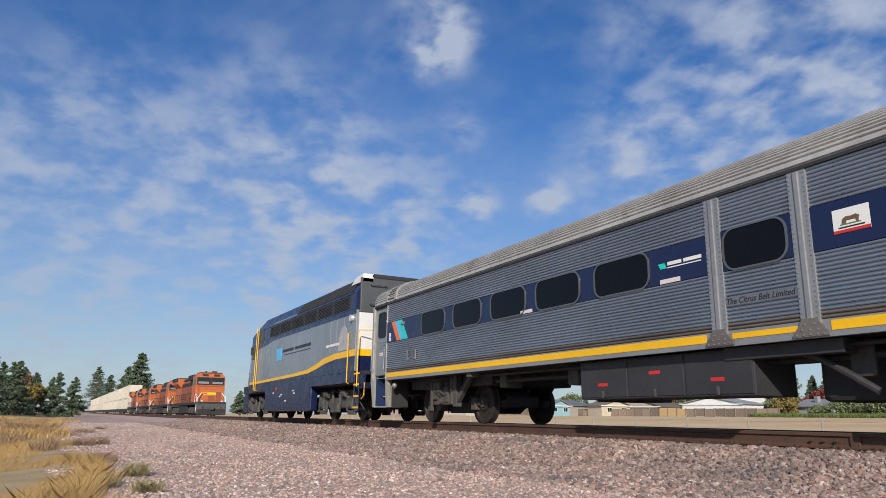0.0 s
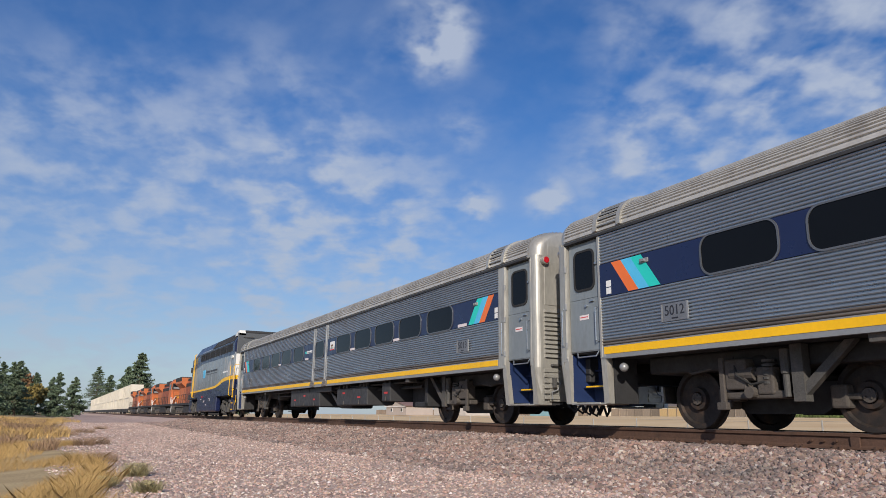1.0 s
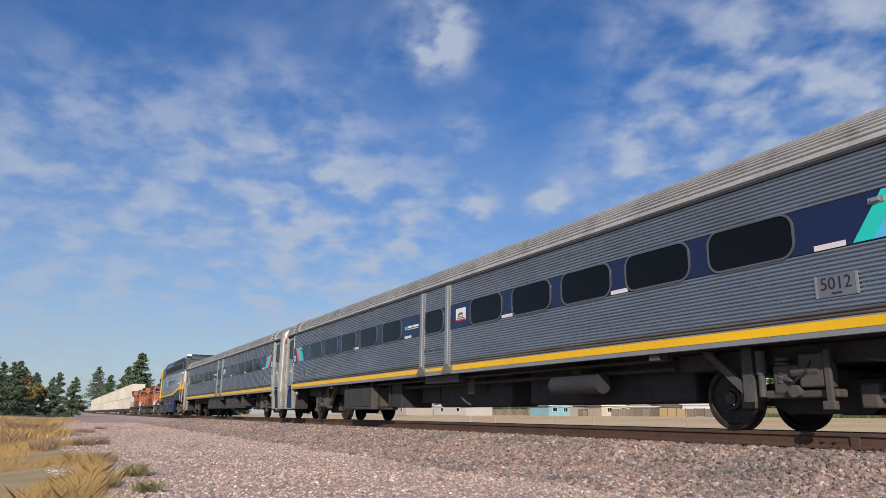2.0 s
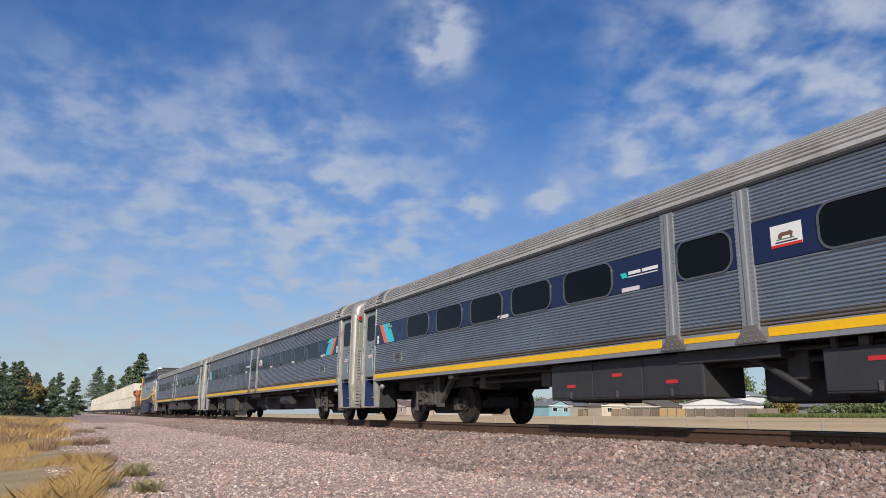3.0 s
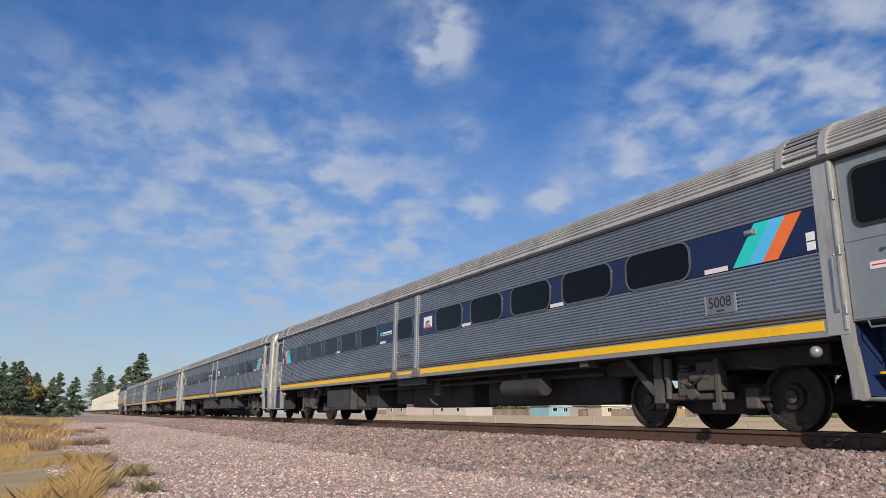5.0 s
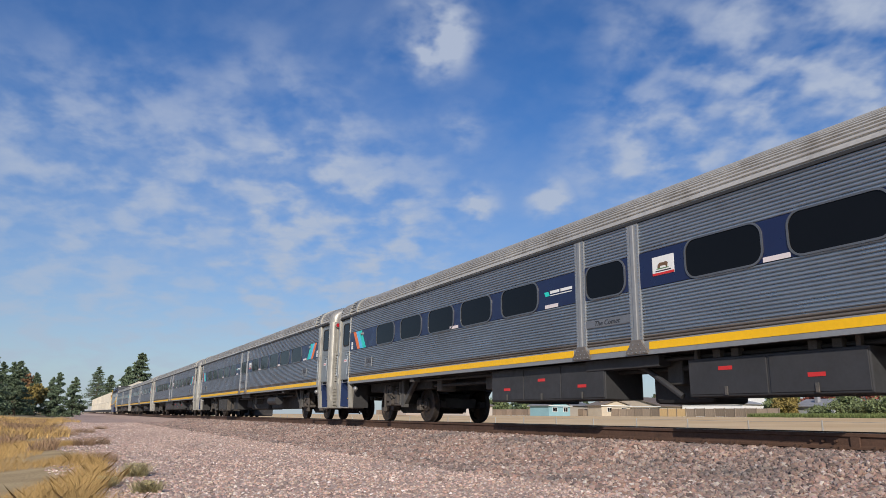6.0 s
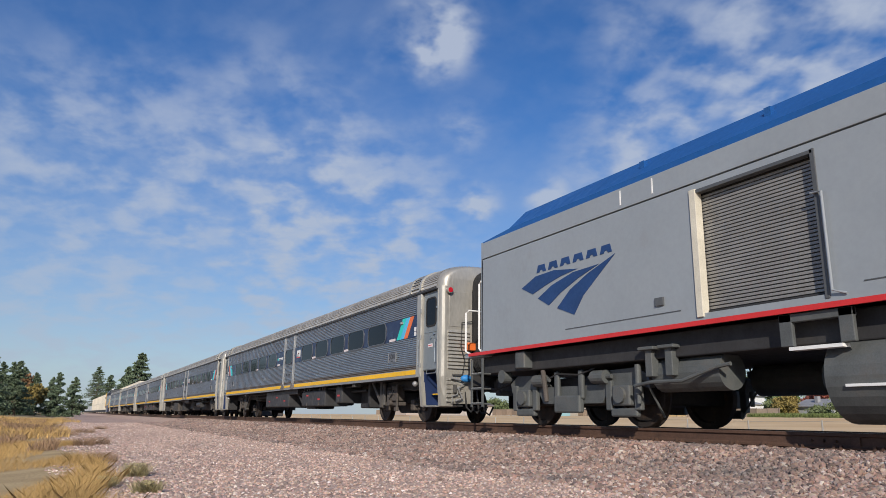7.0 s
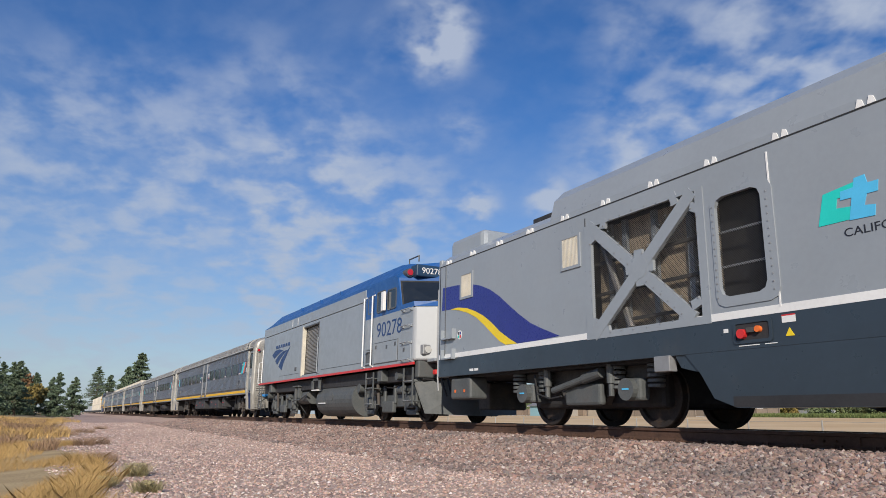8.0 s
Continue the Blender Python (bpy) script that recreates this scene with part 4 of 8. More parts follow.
def build_coach(kind):
    c = thing("passenger_coach", "fluted stainless steel passenger coach with navy window band and yellow line", "train car", "coaches of the train")
    coach_side(c, -1)
    coach_side(c, 1)
    bm = bmesh.new()
    rp = roof_profile()
    a = [bm.verts.new((x, OFF - 12.40, z)) for x, z in rp]
    b = [bm.verts.new((x, OFF + 12.40, z)) for x, z in rp]
    for i in range(len(rp) - 1):
        bm.faces.new((a[i], a[i + 1], b[i + 1], b[i]))
    part("roof", bm, ROOFSTEEL, c, "ribbed weathered steel roof")
    part("gutter", boxes((-1.625, -1.56, OFF - 12.38, OFF + 12.38, 3.045, 3.085), (1.56, 1.625, OFF - 12.38, OFF + 12.38, 3.045, 3.085)), BLACK, c)
    for y in (-8.6, 8.6):
        part("roof_unit", boxes((-0.75, 0.75, y - 1.5, y + 1.5, 3.58, 3.80), bevel=0.06), ROOFSTEEL, c, "low ribbed roof fairing")
    part("floor_frame", boxes((-1.0, 1.0, OFF - 12.5, OFF + 12.5, 1.06, 1.18), (-1.54, -1.0, -11.2, 11.55, 1.06, 1.18), (1.0, 1.54, -11.2, 11.55, 1.06, 1.18), (-0.2, 0.2, OFF - 12.5, OFF + 12.5, 0.92, 1.06)), BLACK, c)
    part("cabin_shell", boxes((-1.53, 1.53, -11.23, 11.58, 1.18, 3.05), (-1.45, 1.45, OFF - 12.5, OFF + 12.5, 1.18, 3.04)), DKGREY, c)
    for e in (-1, 1):
        vestibule(c, e)
        coach_truck(c, 0.145 + e * 9.025, -e)
    equipment(c, kind)
    for y in (-10.15, -7.60, 7.90, 10.45):
        wheelset(c, y, 0.43)
    return c


coach_c = build_coach("C")
coach_b = build_coach("B")
COACHES = [coach_c, coach_b]
for src in (coach_c, coach_b, coach_c):
    COACHES.append(copy_thing(src, pose(0, 0, 0)))
LETTER = mat("dark_lettering", (0.02, 0.022, 0.03), 0.5)
NAMEGREY = mat("engraved_name", (0.075, 0.08, 0.09), 0.5)
NUMBERS = ["5013", "5012", "5005", "5008", "5001"]
NAMES = ["The Citrus Belt Limited", "The Feather River Express", "", "The Redwood", "The Comet"]
for n, c in enumerate(COACHES):
    X0 = -HW
    for e in (-1, 1):
        lo, hi = sorted((OFF + e * 9.74, OFF + e * 10.10))
        lettering("car_number", NUMBERS[n], LETTER, c, X0 - 0.012, hi, lo, 1.56, 0.14)
        part("small_line", boxes((X0 - 0.014, X0 - 0.011, OFF + e * 9.92 - 0.06, OFF + e * 9.92 + 0.06, 1.505, 1.525)), LETTER, c)
    if NAMES[n]:
        w = 0.047 * len(NAMES[n])
        part("name_strip", boxes((X0 - 0.006, X0 - 0.002, -0.52, 0.52, 1.555, 1.675)), PLATE, c, "smooth steel strip with the car's name")
        lettering("car_name", NAMES[n], LETTER, c, X0 - 0.006, 0.5 - max(0, 0.55 - w / 2) * 0.6, -0.5 + max(0, 0.55 - w / 2) * 0.6, 1.575, 0.078, shear=0.25)
    # operator's mark as plain shapes, and the small state flag
    mk = part("operator_mark", prism_x(bmesh.new(), [(1.66, 2.32), (1.54, 2.32), (1.50, 2.24), (1.62, 2.24)], X0 - 0.009, X0 - 0.002), TEAL, c)
    part("mark_bar", boxes((X0 - 0.009, X0 - 0.003, 1.22, 1.48, 2.275, 2.325), (X0 - 0.009, X0 - 0.003, 0.86, 1.18, 2.275, 2.325)), WHITE, mk)
    part("mark_line", boxes((X0 - 0.009, X0 - 0.003, 0.87, 1.48, 2.235, 2.25)), WHITE, mk)
    fl = part("state_flag", boxes((X0 - 0.010, X0 - 0.003, -1.46, -1.04, 2.165, 2.44)), WHITE, c, "small white state flag sticker with a brown animal shape")
    part("flag_stripe", boxes((X0 - 0.012, X0 - 0.009, -1.46, -1.04, 2.165, 2.20)), RED, fl)
    part("flag_animal", prism_x(bmesh.new(), [(-1.14, 2.27), (-1.15, 2.32), (-1.19, 2.345), (-1.26, 2.34), (-1.31, 2.35), (-1.35, 2.325), (-1.34, 2.30), (-1.335, 2.265), (-1.31, 2.265),
                                              (-1.30, 2.295), (-1.20, 2.295), (-1.19, 2.265), (-1.165, 2.265)], X0 - 0.012, X0 - 0.009), mat("flag_brown", (0.16, 0.09, 0.05), 0.6), fl)
    part("flag_ground", boxes((X0 - 0.012, X0 - 0.009, -1.36, -1.12, 2.25, 2.264)), mat("flag_green", (0.10, 0.22, 0.08), 0.6), fl)
    part("flag_line", boxes((X0 - 0.012, X0 - 0.009, -1.40, -1.10, 2.215, 2.232)), LETTER, fl)
    TRAIN.append((c, 5.78 - n * PITCH_COACH, 0.43))

# cables, marker box and blue plug on the last coach's free end
tail = COACHES[-1]
part("marker_box", boxes((-0.98, -0.72, -12.68, -12.54, 1.62, 1.80), bevel=0.02), ORANGEBOX, tail, "orange marker box")
bm = bmesh.new()
bmesh.ops.create_icosphere(bm, subdivisions=2, radius=0.11, matrix=Matrix.LocRotScale((-1.0, -12.64, 0.98), None, (1.3, 0.8, 0.8)))
part("cable_plug", bm, BLUEPLUG, tail, "blue cable plug", smooth=True)
part("jumper_cable", tube(bmesh.new(), [(-0.9, -12.66, 0.96), (-0.75, -12.94, 0.80), (-0.65, -13.34, 0.72), (-0.55, -13.84, 0.85)], 0.03), DARKRUB, tail)
part("hanging_cable", tube(bmesh.new(), [(-0.80, -12.58, 2.3), (-1.1, -12.60, 2.25), (-1.12, -12.60, 1.7), (-1.02, -12.60, 1.4), (-1.08, -12.60, 1.05)], 0.014), DARKRUB, tail)
part("end_pipe", tube(bmesh.new(), [(-1.35, -12.58, 0.98), (-1.0, -12.64, 0.92), (-1.2, -12.62, 0.75), (-1.1, -12.64, 0.55), (-1.25, -12.60, 0.48)], 0.022), SILVER, tail)

# ---- leading diesel locomotive ----


def side_mirror(fn):
    for sg in (-1, 1):
        fn(sg)


def loco_truck(c, yc, wb, m, r=0.5):
    """A locomotive truck: cranked side frame, axle boxes, springs, brake cylinders, sand pipes."""
    h = wb / 2
    for sg in (-1, 1):
        x0, x1 = sg * 1.0, sg * 1.16
        bm = bmesh.new()
        prism_x(bm, [(yc - h - 0.55, 0.78), (yc - h - 0.50, 0.60), (yc - h + 0.35, 0.66), (yc - h + 0.55, 0.38), (yc + h - 0.55, 0.38), (yc + h - 0.35, 0.66), (yc + h + 0.50, 0.60), (yc + h + 0.55, 0.78),
                     (yc + h + 0.3, 0.92), (yc + h - 0.45, 0.90), (yc + h - 0.62, 0.68), (yc - h + 0.62, 0.68), (yc - h + 0.45, 0.90), (yc - h - 0.3, 0.92)], x0, x1)
        part("truck_frame", bm, m, c, "grey cast truck side frame")
        for ya in (yc - h, yc + h):
            bm = boxes((x0, x1 + sg * 0.10, ya - 0.20, ya + 0.20, r - 0.17, r + 0.15), (x1 - sg * 0.05, x1 + sg * 0.05, ya - 0.30, ya + 0.30, 0.16, 0.30), bevel=0.03)
            disc_x(bm, x1 + sg * 0.08, x1 + sg * 0.15, ya, r, 0.13, 14)
            part("axle_box", bm, m, c)
            for dy in (-0.33, 0.33):
                bm = boxes((x1 - sg * 0.03, x1 + sg * 0.06, ya + dy - 0.07, ya + dy + 0.07, 0.26, 0.74), bevel=0.02)
                part("pedestal", bm, m, c)
        bm = boxes((x1, x1 + sg * 0.12, yc - 0.36, yc + 0.36, 0.22, 0.52), (x1, x1 + sg * 0.08, yc - 0.40, yc - 0.28, 0.45, 0.95), (x1, x1 + sg * 0.08, yc + 0.28, yc + 0.40, 0.45, 0.95), bevel=0.03)
        part("spring_hanger", bm, m, c)
        bm = cyl_z(bmesh.new(), x1 + sg * 0.1, yc - h - 0.42, 0.50, 0.95, 0.05, 12)
        cyl_z(bm, x1 + sg * 0.1, yc - h - 0.42, 0.36, 0.52, 0.035, 10)
        part("damper", bm, m, c)
        for q in (-0.55, 0.50):
            bm = cyl_y(bmesh.new(), x1 + sg * 0.08, yc + q * 1.6 - 0.16, yc + q * 1.6 + 0.16, 0.80, 0.11, 14)
            cyl_y(bm, x1 + sg * 0.08, yc + q * 1.6 - 0.28, yc + q * 1.6 + 0.28, 0.80, 0.035, 8)
            part("brake_cylinder", bm, m, c)
        part("sand_pipe", tube(bmesh.new(), [(x1, yc - h - 0.5, 1.0), (x1 + sg * 0.03, yc - h - 0.58, 0.6), (sg * 0.85, yc - h - 0.52, 0.16)], 0.02), m, c)
        part("brake_pipe", tube(bmesh.new(), [(x1 + sg * 0.05, yc - 0.7, 0.95), (x1 + sg * 0.07, yc - 0.3, 0.86), (x1 + sg * 0.07, yc + 0.3, 0.90), (x1 + sg * 0.05, yc + 0.75, 0.78)], 0.017), DARKRUB, c)
    part("truck_bolster", boxes((-0.95, 0.95, yc - h - 0.3, yc + h + 0.3, 0.35, 0.85), bevel=0.05), BLACK, c)
    for ya in (yc - h, yc + h):
        wheelset(c, ya, r)


def steps_ladder(c, x, ya, yb, zs, m, sg=-1):
    for z in zs:
        st = part("step", boxes((x, x - sg * 0.22, ya, yb, z, z + 0.03), bevel=0.005), m, c)
        part("tread_edge", boxes((x + sg * 0.004, x - sg * 0.02, ya + 0.02, yb - 0.02, z + 0.031, z + 0.036)), WHITE, st)
    for y in (ya, yb):
        part("ladder_side", boxes((x, x - sg * 0.03, y - 0.03, y + 0.03, zs[0] - 0.05, 1.3), bevel=0.005), m, c)


def build_lead_loco():
    c = thing("diesel_locomotive", "blue and silver diesel locomotive with yellow swoosh leading the train", "locomotive")
    X = 1.58
    # rear at -7.9, shoulder of the nose at 5.5, nose tip at 8.3
    part("side_body", boxes((-X, X, -7.9, 5.5, 1.40, 3.24), bevel=0.02), LEADGREY, c, "silver grey locomotive side")
    hood = bmesh.new()
    prof = [(-X, 3.24), (X, 3.24), (X, 3.78), (1.25, 4.30), (-1.25, 4.30), (-X, 3.78)]
    prism_y(hood, prof, -7.9, 4.4)
    part("roof_hood", hood, NAVY, c, "dark blue roof hood")
    nose = bmesh.new()
    sect = [[(-X, 5.5, 1.40), (X, 5.5, 1.40), (X, 5.5, 3.35), (1.25, 5.2, 4.16), (-1.25, 5.2, 4.16), (-X, 5.5, 3.35)],
            [(-1.25, 7.4, 1.1), (1.25, 7.4, 1.1), (1.2, 6.9, 3.0), (1.0, 6.2, 3.9), (-1.0, 6.2, 3.9), (-1.2, 6.9, 3.0)],
            [(-0.7, 8.3, 0.9), (0.7, 8.3, 0.9), (0.7, 7.7, 2.3), (0.6, 7.2, 2.9), (-0.6, 7.2, 2.9), (-0.7, 7.7, 2.3)]]
    rings = [[nose.verts.new(p) for p in r_] for r_ in sect]
    for u, v in zip(rings, rings[1:]):
        for i in range(6):
            nose.faces.new((u[i], u[(i + 1) % 6], v[(i + 1) % 6], v[i]))
    nose.faces.new(rings[0][::-1])
    nose.faces.new(rings[-1])
    part("nose", nose, LEADGREY, c, "sloping streamlined nose")
    part("cab_roof", prism_y(bmesh.new(), [(-X, 3.24), (X, 3.24), (X, 3.6), (1.2, 4.18), (-1.2, 4.18), (-X, 3.6)], 4.4, 5.5), NAVY, c)
    for sg in (-1, 1):
        x = sg * X
        # dark ventilation band, screens and rooftop louvres
        part("dark_band", boxes((x, x + sg * 0.01, -7.88, 3.2, 3.28, 3.76)), NAVY, c)
        for k in range(6):
            y = -6.6 + k * 1.62
            g = part("intake_screen", boxes((x, x + sg * 0.016, y - 0.78, y + 0.78, 3.32, 3.72)), BLACK, c)
            bm = bmesh.new()
            for i in range(8):
                box(bm, x, x + sg * 0.03, y - 0.70, y + 0.70, 3.335 + i * 0.048, 3.355 + i * 0.048)
            part("louvre", bm, BLACK, g)
        bm = bmesh.new()
        for i in range(46):
            y = -7.3 + i * 0.125
            prism_x(bm, [(y, 3.80), (y + 0.05, 3.80), (y + 0.05, 3.84), (y, 3.84)], x - sg * 0.05, x + sg * 0.0)
            prism_y(bm, [(x - sg * 0.02, 3.82), (x - sg * 0.30, 4.22), (x - sg * 0.26, 4.25), (x + sg * 0.01, 3.86)], y, y + 0.06)
        part("roof_louvre", bm, BLACK, c)
        # blue skirt below the yellow swoosh
        low = [(5.5, 1.40), (5.5, 1.44), (3.9, 1.44), (-1.6, 1.51), (-3.4, 1.55), (-4.4, 1.66), (-5.2, 1.78), (-6.2, 1.85), (-7.9, 1.86), (-7.9, 1.40)]
        yel = [(5.5, 1.44), (5.5, 1.54), (3.9, 1.54), (-1.6, 1.62), (-3.2, 1.68), (-4.2, 1.80), (-5.0, 1.95), (-6.0, 2.03), (-7.9, 2.05), (-7.9, 1.86), (-6.2, 1.85), (-5.2, 1.78), (-4.4, 1.66), (-3.4, 1.55), (-1.6, 1.51), (3.9, 1.44)]
        part("blue_lower_side", prism_x(bmesh.new(), low, x, x + sg * 0.006), NAVY, c, "navy blue lower side")
        part("yellow_swoosh", prism_x(bmesh.new(), yel, x, x + sg * 0.007), YELLOW, c, "yellow swoosh line")
        part("cab_side_blue", prism_x(bmesh.new(), [(5.5, 2.9), (5.5, 3.24), (-7.9, 3.24), (-7.9, 3.12), (1.5, 3.14), (3.2, 3.0)], x, x + sg * 0.005), NAVY, c)
        part("blue_sill", boxes((x - sg * 0.04, x - sg * 0.002, -7.88, 5.48, 1.08, 1.395)), NAVY, c, "navy blue lower sill")
        bm = boxes((x - sg * 0.30, x - sg * 0.008, -3.7, 2.6, 0.26, 1.30), bevel=0.06)
        tk = part("fuel_tank", bm, NAVY, c, "navy blue ribbed fuel tank skirt")
        for i in range(3):
            part("tank_rib", boxes((x - sg * 0.02, x - sg * 0.003, -3.6, 2.5, 0.40 + i * 0.09, 0.43 + i * 0.09), bevel=0.006), NAVY, tk)
        for y, z in ((1.2, 0.95), (0.2, 0.80), (0.0, 0.86), (-1.6, 0.98), (-1.75, 0.88), (-0.6, 0.62)):
            part("notice", boxes((x - sg * 0.008, x + sg * 0.004, y - 0.09, y + 0.09, z, z + 0.05)), PALE, tk)
        part("filler_cap", disc_x(bmesh.new(), x - sg * 0.01, x + sg * 0.03, 0.75, 1.12, 0.06, 14), RED, tk)
        # pale roof hatch between the louvres and the cab
        part("roof_hatch", prism_y(bmesh.new(), [(x - sg * 0.0, 3.80), (x - sg * 0.33, 4.235), (x - sg * 0.40, 4.20), (x - sg * 0.06, 3.76)], -1.35, 1.9), SILVER, c, "pale metal roof hatch")
        part("roof_step", prism_y(bmesh.new(), [(x - sg * 0.0, 3.75), (x + sg * 0.03, 3.75), (x + sg * 0.03, 3.80), (x - sg * 0.0, 3.82)], -7.6, 3.9), NAVY, c)
        for y in (3.3, 2.9, 2.1, 0.9, 0.2, -0.9, -2.0, -3.2, -4.8):
            part("panel_seam", boxes((x + sg * 0.002, x + sg * 0.012, y - 0.008, y + 0.008, 1.7, 3.1)), LEADGREY, c)
        w = part("cab_window", boxes((x, x + sg * 0.012, 3.25, 4.35, 3.30, 3.66), bevel=0.003), GLASS, c)
        part("cab_side_window", boxes((x, x + sg * 0.014, 4.75, 5.35, 2.55, 3.15), bevel=0.003), GLASS, c)
        for y in (4.42, 4.10):
            part("hand_rail", tube(bmesh.new(), [(x, y, 1.15), (x + sg * 0.07, y, 1.2), (x + sg * 0.07, y, 3.9), (x, y, 3.95)], 0.017), YELLOW, c, "yellow hand rail")
        part("mirror", boxes((x + sg * 0.05, x + sg * 0.16, 4.95, 5.05, 2.75, 3.10), bevel=0.01), BLACK, c)
        for y0, y1 in ((-7.55, -7.35),):
            part("hand_rail", tube(bmesh.new(), [(x, -7.45, 1.05), (x + sg * 0.06, -7.45, 1.1), (x + sg * 0.06, -7.45, 2.55), (x, -7.45, 2.6)], 0.017), YELLOW, c, "yellow hand rail")
        part("rear_rail", tube(bmesh.new(), [(x + sg * 0.02, -8.2, 0.95), (x + sg * 0.02, -8.2, 2.5), (x + sg * 0.02, -8.26, 2.58), (x - sg * 0.5, -8.5, 2.58), (x - sg * 0.5, -8.5, 2.0)], 0.017), YELLOW, c, "yellow hand rail")
        part("rear_grab", tube(bmesh.new(), [(x - sg * 0.1, -8.3, 0.6), (x - sg * 0.1, -8.5, 0.7), (x - sg * 0.1, -8.5, 1.05), (x - sg * 0.1, -8.35, 1.1)], 0.017), YELLOW, c)
        steps_ladder(c, x, -8.3, -7.95, (0.30, 0.62, 0.95), NAVY, sg)
        for z in (0.335, 0.655, 0.985, 1.30):
            part("yellow_step_edge", boxes((x - sg * 0.01, x + sg * 0.012, -8.32, -7.93, z, z + 0.05)), YELLOW, c)
        lamp = disc_x(bmesh.new(), x, x + sg * 0.09, -7.6, 3.0, 0.10, 16)
        part("side_lamp", lamp, CAPLIGHT, c)
        # operator's mark drawn as plain shapes
        if sg < 0:
            part("operator_mark", prism_x(bmesh.new(), [(1.1, 2.72), (0.35, 2.72), (0.2, 2.25), (0.95, 2.25)], x - 0.010, x), CYAN, c)
            part("mark_bar", boxes((x - 0.010, x, -1.35, 0.1, 2.52, 2.62)), mat("dark_lettering", (0.02, 0.022, 0.03), 0.5), c)
            part("mark_bar", boxes((x - 0.010, x, -3.5, -1.55, 2.52, 2.62), (x - 0.010, x, -3.5, -0.1, 2.40, 2.425)), mat("dark_lettering", (0.02, 0.022, 0.03), 0.5), c)
            part("slogan_bar", boxes((x - 0.010, x, -6.5, -5.2, 2.28, 2.36)), WHITE, c)
            part("silhouette", prism_x(bmesh.new(), [(-6.4, 2.08), (-6.45, 2.5), (-6.65, 2.78), (-6.9, 2.86), (-7.1, 2.75), (-7.25, 2.4), (-7.3, 2.08)], x - 0.009, x), mat("faint_grey_print", (0.40, 0.40, 0.40), 0.5), c)
    # rear face: dark upper block, white panel, yellow and blue foot
    part("rear_top", boxes((-1.5, 1.5, -8.0, -7.9, 3.15, 4.22), bevel=0.02), DKGREY, c, "dark grey rear radiator end")
    part("rear_white", boxes((-1.5, 1.5, -7.98, -7.9, 2.05, 3.15), bevel=0.01), WHITE, c, "white rear end panel")
    part("rear_yellow", boxes((-1.5, 1.5, -7.985, -7.9, 1.86, 2.05)), YELLOW, c)
    part("rear_blue", boxes((-1.5, 1.5, -7.98, -7.9, 0.9, 1.86), (-1.5, 1.5, -8.5, -7.9, 0.9, 1.3), bevel=0.01), NAVY, c)
    cap = bmesh.new()
    prism_x(cap, [(-7.0, 4.10), (-7.4, 4.30), (-8.0, 4.34), (-8.0, 4.10)], -1.45, -1.12)
    part("roof_cap", cap, WHITE, c, "white painted roof corner")
    part("radiator_hatch", boxes((-1.2, 1.2, -8.0, -4.6, 4.2, 4.36), (-0.6, 0.6, -3.2, -2.0, 4.2, 4.42), bevel=0.05), BLACK, c)
    for z in (3.4, 4.0):
        part("grab_iron", tube(bmesh.new(), [(-1.2, -8.0, z), (-1.2, -8.08, z), (-0.7, -8.08, z), (-0.7, -8.0, z)], 0.018), TRUCK, c)
    for y in (-6.9, -6.2, -5.6):
        part("body_rib", boxes((-X - 0.014, -X, y - 0.010, y + 0.010, 2.1, 3.1)), SILVER, c)
    part("exhaust_stack", boxes((-0.5, 0.5, -2.9, -2.2, 4.2, 4.50), bevel=0.04), BLACK, c)
    part("underframe", boxes((-1.45, 1.45, -8.5, 7.2, 1.05, 1.40), bevel=0.02), BLACK, c)
    part("pilot", boxes((-1.2, 1.2, 7.2, 8.2, 0.2, 1.1), bevel=0.08), NAVY, c)
    part("coupler", boxes((-0.15, 0.15, -8.97, -8.4, 0.7, 0.98), bevel=0.03), TRUCK, c)
    loco_truck(c, -5.4, 2.74, TRUCK)
    loco_truck(c, 5.2, 2.74, TRUCK)
    TRAIN.append((c, 27.7, 0.5))


build_lead_loco()

# ---- cab control car, a converted locomotive ----


